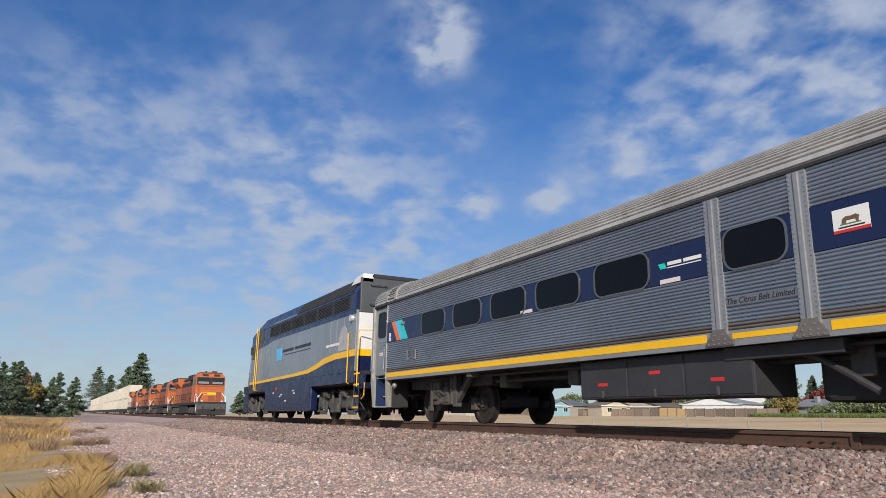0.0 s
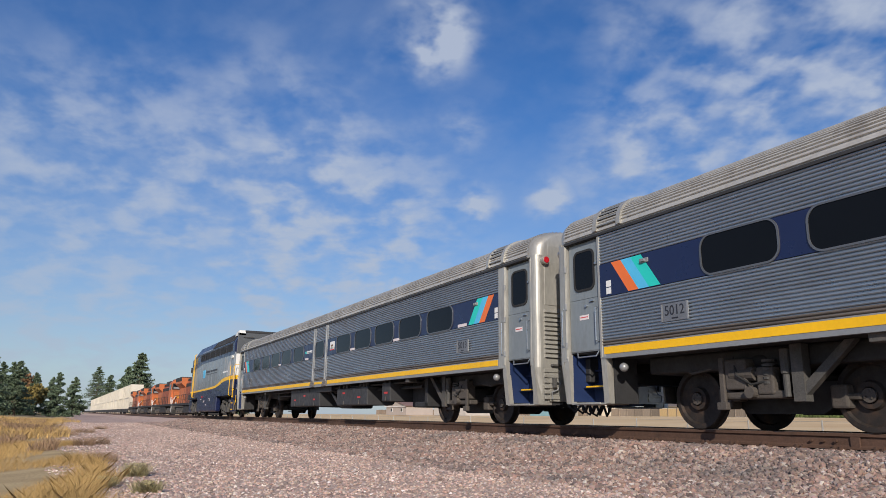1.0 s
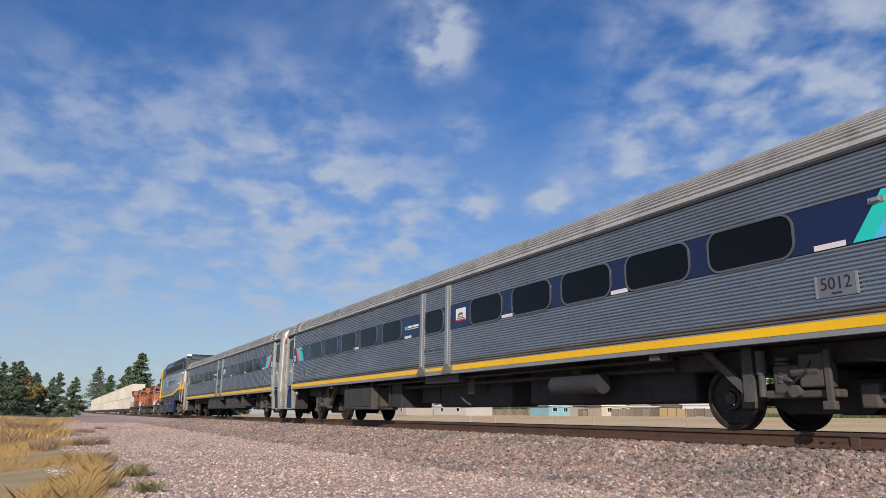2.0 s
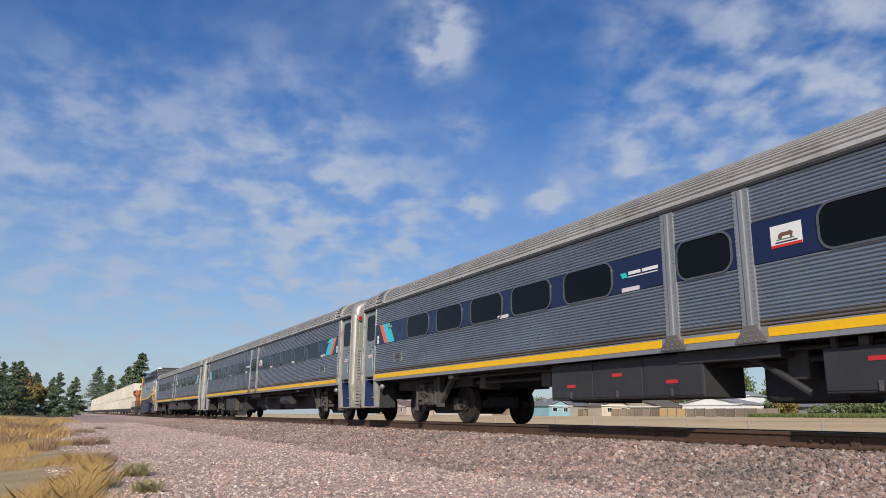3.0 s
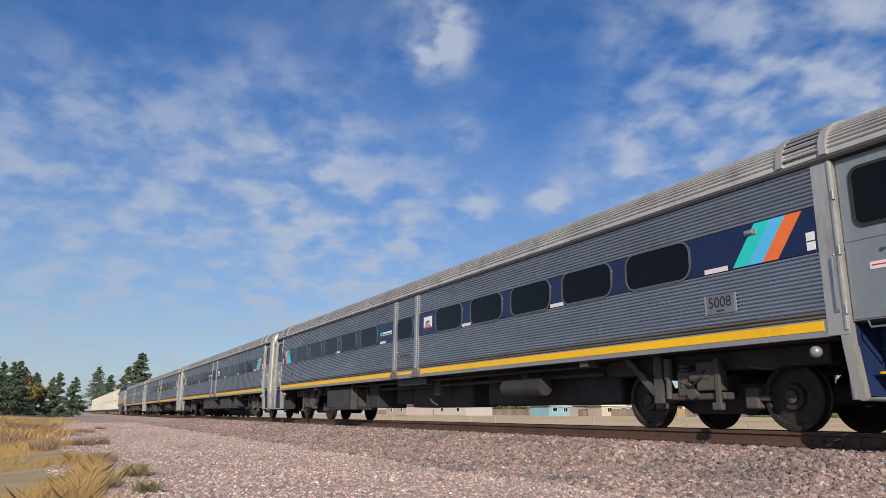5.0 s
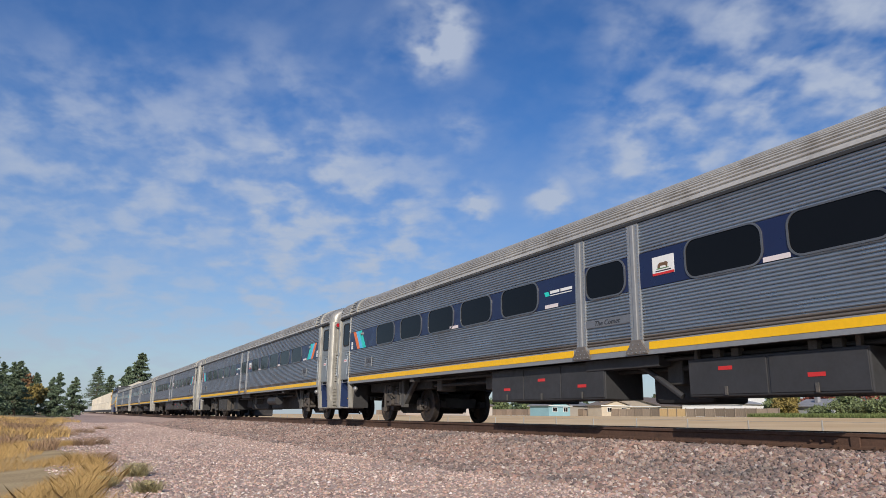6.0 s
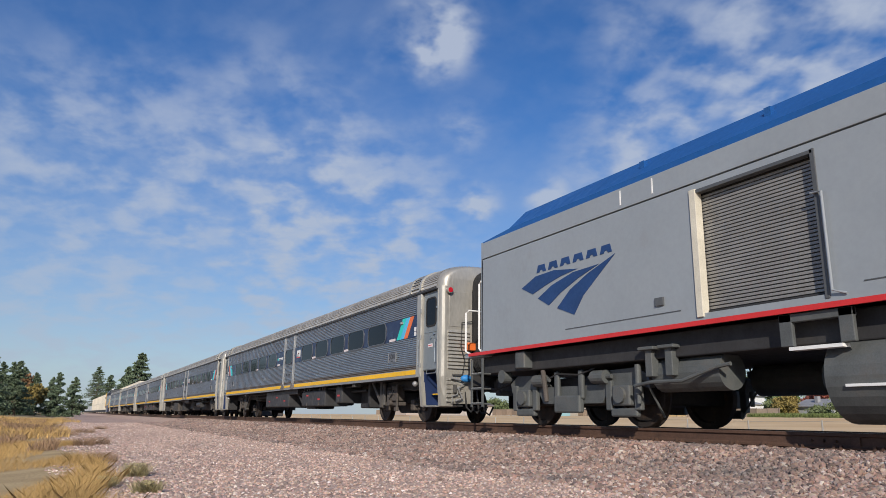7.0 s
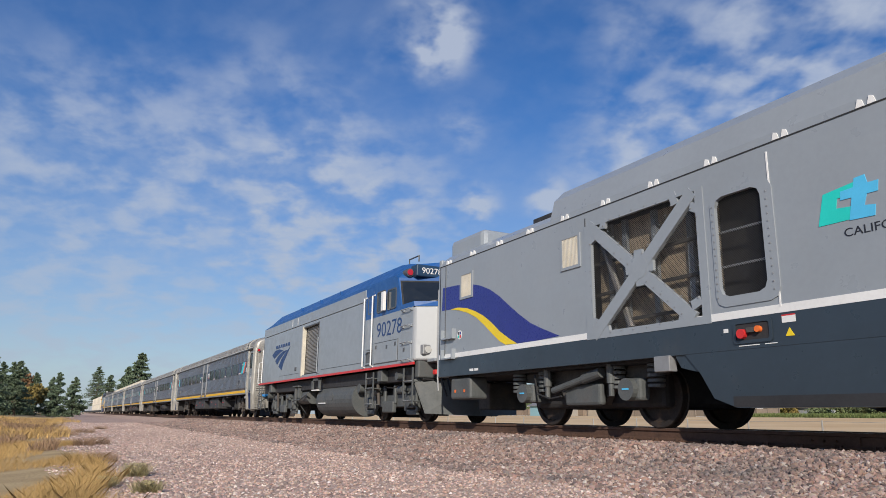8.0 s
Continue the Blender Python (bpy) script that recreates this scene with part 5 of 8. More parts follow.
def build_cab_car():
    c = thing("cab_control_car", "grey cab control car with blue roof, red line and roll-up door", "locomotive")
    X = 1.59
    L_ = -11.85
    # side with the opening of the baggage door
    for sg in (-1, 1):
        x = sg * X
        bm = boxes((x - sg * 0.06, x, -5.75, 0.0, 1.46, 3.34), (x - sg * 0.06, x, L_, -7.56, 1.46, 3.34), (x - sg * 0.06, x, -7.56, -5.75, 1.46, 1.52), (x - sg * 0.06, x, -7.56, -5.75, 3.20, 3.34))
        part("side_wall", bm, LOCOGREY, c, "light grey flat steel side")
        part("upper_strip", boxes((x - sg * 0.05, x + sg * 0.012, L_, 0.0, 3.36, 3.70), bevel=0.006), LOCOGREY, c)
        part("red_line", boxes((x - sg * 0.03, x + sg * 0.012, -15.15, 0.52, 1.365, 1.43)), RED, c, "red line along the underframe")
        part("grey_foot", boxes((x - sg * 0.05, x + sg * 0.004, -15.1, 0.0, 1.43, 1.46)), LOCOGREY, c)
        # right jamb and header coloured dark for the shade they lie in
        part("door_jamb", boxes((x - sg * 0.08, x + sg * 0.012, -7.60, -7.54, 1.47, 3.26), (x - sg * 0.10, x + sg * 0.012, -7.58, -5.75, 3.20, 3.25), bevel=0.006), DKGREY, c)
        part("door_rod", tube(bmesh.new(), [(x + sg * 0.01, -7.50, 2.72), (x + sg * 0.05, -7.66, 2.70), (x + sg * 0.05, -7.66, 1.55), (x + sg * 0.01, -7.80, 1.50)], 0.016), LOCOGREY, c, "bent grey door rod")
        # left jamb coloured pale cream for the sunlight that strikes it
        fr = part("door_frame", boxes((x - sg * 0.10, x + sg * 0.03, -5.81, -5.70, 1.47, 3.26), bevel=0.006), mat("lit_jamb_cream", (0.62, 0.58, 0.48), 0.5), c)
        sh = part("roll_up_door", boxes((x - sg * 0.16, x - sg * 0.14, -7.56, -5.75, 1.50, 3.22)), BLACK, c, "ribbed metal roll-up door")
        for i in range(34):
            z = 1.58 + i * 0.0475
            part("slat", boxes((x - sg * 0.14, x - sg * 0.118, -7.55, -5.77, z, z + 0.032)), SHUTTER, sh)
        part("shutter_foot", boxes((x - sg * 0.15, x - sg * 0.08, -7.55, -5.77, 1.50, 1.56)), BLACK, sh)
        part("vent_box", boxes((x, x + sg * 0.03, -5.10, -4.93, 1.72, 1.84), bevel=0.006), DKGREY, c)
        for y in (-5.0, -4.3):
            part("drip_rod", boxes((x, x + sg * 0.02, y - 0.012, y + 0.012, 3.42, 3.66)), WHITE, c)
        for y0, y1 in ((-5.4, -2.8), (L_, -8.0)):
            part("side_panel_seam", boxes((x, x + sg * 0.008, y0, y1, 1.60, 1.612)), DKGREY, c)
        # cab side: lower grey, upper blue with windows
        part("cab_side", prism_x(bmesh.new(), [(L_, 1.46), (L_, 2.80), (-15.06, 2.80), (-15.06, 1.46)], x - sg * 0.06, x), LOCOGREY, c)
        up_ = [(L_, 2.80), (L_, 3.72), (-13.8, 3.78), (-14.06, 3.70), (-14.34, 2.90), (-15.06, 2.90), (-15.06, 2.80)]
        part("cab_upper", prism_x(bmesh.new(), up_, x - sg * 0.06, x - sg * 0.002), ROOFBLUE, c, "blue upper cab side")
        for y0, y1, z0, z1, nm in ((-12.38, -12.05, 2.93, 3.45, "door_window"), (-13.30, -12.70, 2.90, 3.50, "sliding_window"), (-14.02, -13.42, 2.90, 3.46, "cab_window")):
            f = part("window_frame", ring_x(bmesh.new(), rounded(y0, y1, z0, z1, 0.08), rounded(y0 + 0.035, y1 - 0.035, z0 + 0.035, z1 - 0.035, 0.06), x - sg * 0.01, x + sg * 0.016), DKGREY, c)
            part(nm, prism_x(bmesh.new(), rounded(y0 + 0.03, y1 - 0.03, z0 + 0.03, z1 - 0.03, 0.06), x - sg * 0.01, x + sg * 0.006), CABGLASS, f, "dark cab glass")
        part("mirror", boxes((x + sg * 0.04, x + sg * 0.12, -13.42, -13.24, 2.90, 3.42), bevel=0.012), WHITE, c, "white folding mirror")
        dr = part("cab_door", boxes((x, x + sg * 0.008, -12.46, -12.0, 1.95, 3.56), bevel=0.003), LOCOGREY, c)
        part("door_blue", boxes((x + sg * 0.006, x + sg * 0.011, -12.46, -12.0, 2.80, 3.56)), ROOFBLUE, dr)
        for y in (-11.92, -12.54):
            part("hand_rail", tube(bmesh.new(), [(x, y, 1.45), (x + sg * 0.08, y, 1.48), (x + sg * 0.08, y, 3.42), (x, y, 3.45)], 0.022), WHITE, c, "white hand rail")
        part("step_recess", boxes((x - sg * 0.02, x + sg * 0.009, -12.46, -12.0, 1.50, 1.93)), DKGREY, c)
        for z in (1.52, 1.86):
            part("cab_step", boxes((x, x + sg * 0.07, -12.44, -12.02, z, z + 0.03)), LOCOGREY, c)
        ld = part("side_locker", boxes((x, x + sg * 0.02, -14.18, -12.62, 1.52, 2.06), bevel=0.005), LOCOGREY, c)
        part("locker_door", boxes((x, x + sg * 0.02, -15.0, -14.24, 1.52, 1.88), bevel=0.005), LOCOGREY, c)
        part("locker_seam", ring_x(bmesh.new(), [(-14.20, 1.50), (-12.60, 1.50), (-12.60, 2.08), (-14.20, 2.08)], [(-14.185, 1.515), (-12.615, 1.515), (-12.615, 2.065), (-14.185, 2.065)], x, x + sg * 0.012), DKGREY, ld)
        for y, z in ((-12.75, 1.96), (-13.5, 1.92), (-14.05, 1.96), (-14.6, 1.76)):
            part("latch", boxes((x + sg * 0.015, x + sg * 0.026, y - 0.05, y + 0.05, z - 0.05, z + 0.05)), DKGREY, ld)
        for z in (1.50, 1.93, 2.35, 2.76):
            part("grab_iron", tube(bmesh.new(), [(x, -14.52, z - 0.03), (x + sg * 0.09, -14.52, z), (x + sg * 0.09, -15.0, z), (x, -15.0, z - 0.03)], 0.017), LOCOGREY, c)
            for q in (-14.52, -15.0):
                part("grab_foot", boxes((x, x + sg * 0.03, q - 0.05, q + 0.05, z - 0.05, z + 0.03), bevel=0.01), LOCOGREY, c)
        # rear platform rail and ladder
        part("platform_rail", tube(bmesh.new(), [(x - sg * 0.03, 0.50, 1.42), (x + sg * 0.02, 0.62, 1.48), (x + sg * 0.02, 0.62, 2.30), (x - sg * 0.05, 0.62, 2.36), (x - sg * 0.5, 0.62, 2.36), (x - sg * 0.5, 0.62, 1.4)], 0.022), WHITE, c, "white platform rail")
        part("corner_rail", tube(bmesh.new(), [(x, 0.02, 1.45), (x, 0.10, 1.5), (x, 0.10, 2.85), (x, 0.02, 2.9)], 0.022), WHITE, c)
        steps_ladder(c, x - sg * 0.02, 0.02, 0.45, (0.38, 0.68, 0.98), TRUCKGREY, sg)
        steps_ladder(c, x - sg * 0.02, -12.52, -11.98, (0.42, 0.85, 1.12), TRUCKGREY, sg)
        steps_ladder(c, x - sg * 0.02, -15.05, -14.52, (0.48, 0.95), TRUCKGREY, sg)
        # door step stirrup
        part("door_stirrup", boxes((x - sg * 0.10, x - sg * 0.04, -7.05, -6.88, 0.98, 1.36), (x - sg * 0.10, x - sg * 0.04, -7.80, -7.63, 0.98, 1.36), (x - sg * 0.12, x - sg * 0.04, -7.80, -6.88, 1.26, 1.36), bevel=0.01), TRUCKGREY, c)
        part("stirrup_tread", boxes((x - sg * 0.16, x - sg * 0.02, -7.66, -7.0, 0.93, 0.97)), WHITE, c)
        bm = cyl_y(bmesh.new(), x - sg * 0.62, -10.75, -7.35, 0.62, 0.52, 28)
        part("fuel_tank", bm, TRUCKGREY, c, "grey rounded underfloor tank", smooth=False)
        part("tank_boss", disc_x(bmesh.new(), x - sg * 0.14, x - sg * 0.085, -8.95, 0.70, 0.11, 20), TRUCKGREY, c)
        for q in (-2.35, -12.9):
            part("side_motor", disc_x(bmesh.new(), x - sg * 0.40, x - sg * 0.22, q + 1.95, 0.92, 0.13, 18), TRUCKGREY, c)
            part("truck_damper", tube(bmesh.new(), [(x - sg * 0.30, q + 0.55, 0.42), (x - sg * 0.28, q + 0.62, 0.98)], 0.045, 10), BROWNTRUCK, c)
        part("tank_step", boxes((x - sg * 0.14, x - sg * 0.08, -8.3, -7.6, 0.50, 0.53)), WHITE, c)
        bm = cyl_y(bmesh.new(), x - sg * 0.52, -5.75, -4.5, 0.78, 0.26, 20)
        part("air_tank", bm, TRUCKGREY, c, "grey air reservoir", smooth=False)
        for y in (-4.55, -4.95):
            part("tank_bracket", boxes((x - sg * 0.30, x - sg * 0.16, y - 0.07, y + 0.07, 0.74, 1.16), (x - sg * 0.36, x - sg * 0.10, y - 0.16, y + 0.16, 1.13, 1.18), bevel=0.012), TRUCKGREY, c)
        part("air_pipe", tube(bmesh.new(), [(x - sg * 0.2, -4.2, 0.62), (x - sg * 0.15, -4.6, 0.66), (x - sg * 0.15, -5.2, 0.66), (x - sg * 0.2, -5.75, 0.82), (x - sg * 0.2, -6.0, 0.85)], 0.028), TRUCKGREY, c)
        for q in (-1.3, -12.9):
            part("junction_box", boxes((x - sg * 0.3, x - sg * 0.05, q - 0.15, q + 0.15, 1.03, 1.34), bevel=0.02), TRUCKGREY, c)
        bell = disc_x(bmesh.new(), x - sg * 0.25, x - sg * 0.02, -14.1, 1.12, 0.10, 16, 0.06)
        part("bell", bell, TRUCKGREY, c)
    # roof: blue with slanted shoulders and a chamfered rear end
    bm = bmesh.new()
    base = [(-X, 3.70), (X, 3.70), (X - 0.01, 3.80), (1.18, 4.20), (0.4, 4.28), (-0.4, 4.28), (-1.18, 4.20), (-X + 0.01, 3.80)]
    sects = [(0.03, 0.25), (-1.05, 1.0), (-13.4, 1.0), (-14.0, 0.86)]
    rings = []
    for y, k in sects:
        rings.append([bm.verts.new((x, y, 3.70 + (z - 3.70) * k)) for x, z in base])
    for u, v in zip(rings, rings[1:]):
        for i in range(8):
            bm.faces.new((u[i], u[(i + 1) % 8], v[(i + 1) % 8], v[i]))
    bm.faces.new(rings[0][::-1])
    bm.faces.new(rings[-1])
    part("roof", bm, ROOFBLUE, c, "weathered blue roof")
    for y in (-4.6, -6.9, -9.0):
        part("lifting_lug", boxes((-1.40, -1.32, y - 0.05, y + 0.05, 3.98, 4.10)), ROOFBLUE, c)
    part("roof_rail", tube(bmesh.new(), [(-1.0, -13.5, 4.2), (-1.0, -13.5, 4.36), (-1.0, -14.1, 4.36), (-1.0, -14.1, 4.2)], 0.02), DKGREY, c)
    part("rear_wall", boxes((-X, X, -0.04, 0.02, 1.42, 3.72), (-0.5, 0.5, 0.0, 0.06, 1.42, 3.2)), LOCOGREY, c)
    part("inner_shell", boxes((-1.40, 1.40, -14.0, -0.05, 1.42, 3.7)), DKGREY, c)
    part("rear_platform", boxes((-1.55, 1.55, 0.0, 0.75, 1.34, 1.44), bevel=0.01), LOCOGREY, c)
    # front: nose, windscreens, number housing, lamps
    bm = bmesh.new()
    XN = X + 0.004
    plan = [(-XN, -15.16), (-1.12, -15.50), (1.12, -15.50), (XN, -15.16), (XN, -15.0), (-XN, -15.0)]
    a = [bm.verts.new((x, y, 1.46)) for x, y in plan]
    b = [bm.verts.new((x, y, 2.80)) for x, y in plan]
    for i in range(6):
        bm.faces.new((a[i], a[(i + 1) % 6], b[(i + 1) % 6], b[i]))
    bm.faces.new(a[::-1])
    bm.faces.new(b)
    bmesh.ops.bevel(bm, geom=[e for e in bm.edges], offset=0.06, segments=3, affect="EDGES", profile=0.5)
    # paler than the side's grey: the sun on the nose is in its colour
    part("nose", bm, mat("nose_sunlit_silver", (0.40, 0.415, 0.425), 0.4, 0.1, 0.02, 0.8), c, "silver snub nose, coloured lighter as if sunlit")
    fd = part("nose_front", boxes((-1.04, 1.04, -15.53, -15.495, 1.52, 2.74), bevel=0.012), mat("dark_blue_housing", (0.02, 0.05, 0.10), 0.4), c, "dark blue nose front")
    part("nose_door", boxes((-0.42, 0.42, -15.55, -15.53, 1.56, 2.70), bevel=0.008), MATS["dark_blue_housing"], fd)
    part("anticlimber", boxes((-1.30, 1.30, -15.72, -15.30, 1.42, 1.50), bevel=0.02), LOCOGREY, c, "silver step edge under the nose")
    bm = bmesh.new()
    a = [bm.verts.new(p) for p in ((-X, -15.14, 2.80), (-1.10, -15.50, 2.80), (1.10, -15.50, 2.80), (X, -15.14, 2.80), (X, -14.4, 2.80), (-X, -14.4, 2.80))]
    b = [bm.verts.new(p) for p in ((-X, -15.10, 2.93), (-1.08, -15.44, 2.93), (1.08, -15.44, 2.93), (X, -15.10, 2.93), (X, -14.4, 2.93), (-X, -14.4, 2.93))]
    for i in range(6):
        bm.faces.new((a[i], a[(i + 1) % 6], b[(i + 1) % 6], b[i]))
    bm.faces.new(b)
    part("nose_top", bm, ROOFBLUE, c)
    bm = bmesh.new()
    lo = [(-X, -14.34, 2.86), (-0.5, -14.86, 2.86), (0.5, -14.86, 2.86), (X, -14.34, 2.86)]
    hi = [(-1.56, -14.06, 3.70), (-0.5, -14.50, 3.72), (0.5, -14.50, 3.72), (1.56, -14.06, 3.70)]
    to = [(-1.15, -13.95, 4.12), (-0.45, -14.28, 4.20), (0.45, -14.28, 4.20), (1.15, -13.95, 4.12)]
    lv, hv, tv = ([bm.verts.new(p) for p in q] for q in (lo, hi, to))
    for u, v in ((lv, hv), (hv, tv)):
        for i in range(3):
            bm.faces.new((u[i], u[i + 1], v[i + 1], v[i]))
    part("cab_front", bm, ROOFBLUE, c, "blue cab front")
    for sg in (-1, 1):
        p0, p1, p2, p3 = Vector((sg * X, -14.34, 2.86)), Vector((sg * 0.5, -14.86, 2.86)), Vector((sg * 0.5, -14.50, 3.72)), Vector((sg * 1.56, -14.06, 3.70))
        nrm = (p1 - p0).cross(p3 - p0).normalized()
        if nrm.y > 0:
            nrm = -nrm

        def at(u, v, d):
            return p0.lerp(p1, u).lerp(p3.lerp(p2, u), v) + nrm * d

        def slab(u0, u1, v0, v1, d0, d1):
            q = bmesh.new()
            aa = [q.verts.new(at(u, v, d0)) for u, v in ((u0, v0), (u1, v0), (u1, v1), (u0, v1))]
            bb = [q.verts.new(at(u, v, d1)) for u, v in ((u0, v0), (u1, v0), (u1, v1), (u0, v1))]
            for i in range(4):
                q.faces.new((aa[i], aa[(i + 1) % 4], bb[(i + 1) % 4], bb[i]))
            q.faces.new(bb)
            q.faces.new(aa[::-1])
            return q
        ws = part("windscreen_frame", slab(0.03, 0.97, 0.06, 0.90, 0.0, 0.012), DARKRUB, c)
        part("windscreen", slab(0.07, 0.94, 0.11, 0.85, 0.008, 0.016), CABGLASS, ws, "dark windscreen glass")
        wp = tube(bmesh.new(), [at(0.35, 0.14, 0.03), at(0.85, 0.26, 0.04)], 0.012)
        part("wiper", wp, SILVER, ws)
        nb = part("number_housing", boxes((sg * 1.22, sg * 0.30, -14.44, -14.05, 3.73, 4.05), bevel=0.03), mat("dark_blue_housing", (0.02, 0.05, 0.10), 0.4), c)
        nb.rotation_euler.z = 0
        q = cyl_y(bmesh.new(), sg * 1.32, -14.24, -13.95, 3.84, 0.11, 18)
        part("marker_lamp", q, DKGREY, c)
        part("marker_lens", cyl_y(bmesh.new(), sg * 1.32, -14.27, -14.23, 3.84, 0.08, 18), LENS_RED, c, "red marker lens")
        hl = part("headlight_box", boxes((sg * 1.46, sg * 1.20, -15.40, -15.2, 1.60, 1.84), bevel=0.02), SILVER, c)
        part("headlight", cyl_y(bmesh.new(), sg * 1.33, -15.43, -15.38, 1.72, 0.085, 18), CAPLIGHT, hl)
    q = cyl_y(bmesh.new(), -0.1, -14.60, -14.3, 3.90, 0.12, 18)
    part("warning_light", q, SILVER, c)
    part("warning_lens", cyl_y(bmesh.new(), -0.1, -14.63, -14.59, 3.90, 0.095, 18), LENS_RED, c, "red glass lens")
    # plough, buffers, underframe
    bm = bmesh.new()
    pl = [(-1.5, -15.0, 1.02), (-1.30, -15.30, 0.20), (0, -15.66, 0.16), (1.30, -15.30, 0.20), (1.5, -15.0, 1.02), (0, -15.5, 1.02)]
    v = [bm.verts.new(p) for p in pl]
    v2 = [bm.verts.new((p[0], p[1] + 0.06, p[2])) for p in pl]
    for i, j, k in ((0, 1, 5), (1, 2, 5), (2, 3, 5), (3, 4, 5)):
        bm.faces.new((v[i], v[j], v[k]))
        bm.faces.new((v2[i], v2[k], v2[j]))
    part("snow_plough", bm, TRUCKGREY, c, "grey steel snow plough")
    bm = bmesh.new()
    for k in range(5):
        tube(bm, [(-1.1 + 0.15 * k, -15.3, 1.25), (-1.1 + 0.15 * k, -15.62, 1.15), (-1.05 + 0.15 * k, -15.72, 0.85), (-1.0 + 0.15 * k, -15.8, 0.6)], 0.022)
    part("cable", bm, DARKRUB, c)
    part("red_coupling", boxes((-1.2, -0.95, -15.58, -15.40, 1.12, 1.24), bevel=0.03), RED, c, "red hose coupling")
    part("blue_coupling", boxes((-0.85, -0.68, -15.60, -15.42, 1.08, 1.18), bevel=0.03), BLUEPLUG, c, "blue hose coupling")
    part("underframe", boxes((-1.35, 1.35, -15.2, 0.3, 1.0, 1.36), bevel=0.02), BLACK, c)
    for y0, y1 in ((0.2, 0.95), (-16.55, -15.2)):
        part("coupler", boxes((-0.15, 0.15, y0, y1, 0.7, 0.98), bevel=0.03), TRUCK, c)
    part("end_beam", boxes((-1.5, 1.5, -15.25, -15.05, 1.05, 1.46), bevel=0.03), TRUCKGREY, c)
    # paint: operator's mark in plain shapes, numbers
    BLUEMARK = mat("deep_blue_mark", (0.015, 0.05, 0.16), 0.45)
    x = -X
    for k in range(6):
        y0 = -1.98 - k * 0.355
        part("mark_block", prism_x(bmesh.new(), [(y0, 2.725), (y0 - 0.05, 2.86), (y0 - 0.25, 2.86), (y0 - 0.29, 2.725), (y0 - 0.20, 2.725), (y0 - 0.17, 2.765), (y0 - 0.12, 2.765), (y0 - 0.09, 2.725)], x - 0.008, x), BLUEMARK, c)
    for pts in ([(-1.49, 2.51), (-1.95, 2.67), (-2.5, 2.69), (-3.17, 2.6), (-2.71, 2.55), (-2.27, 2.46), (-1.85, 2.35)], [(-2.01, 2.25), (-2.44, 2.43), (-3.04, 2.56), (-3.72, 2.58), (-3.2, 2.44), (-2.7, 2.26), (-2.34, 2.08)], [(-2.58, 2.0), (-2.95, 2.27), (-3.43, 2.47), (-4.12, 2.68), (-3.65, 2.36), (-3.3, 2.12), (-3.05, 1.83)]):
        part("mark_band", prism_x(bmesh.new(), pts, x - 0.008, x), BLUEMARK, c)
    lettering("side_number", "90278", BLUEMARK, c, x, -12.74, -14.40, 2.22, 0.40)
    lettering("roof_number", "90278", WHITE, c, 0, 0, 1, 0, 1).name = "roof_number"
    rn = [k for k in c.children if k.name == "roof_number"][0]
    rn.matrix_basis = Matrix(((0, 0.58, 0, -1.07), (1, 0, 0, -14.452), (0, 0, 0.16, 3.81), (0, 0, 0, 1)))
    loco_truck(c, -2.35, 2.74, TRUCKGREY)
    loco_truck(c, -12.9, 2.74, TRUCKGREY)
    TRAIN.append((c, -112.17, 0.5))


build_cab_car()

# ---- pushing diesel locomotive at the tail ----


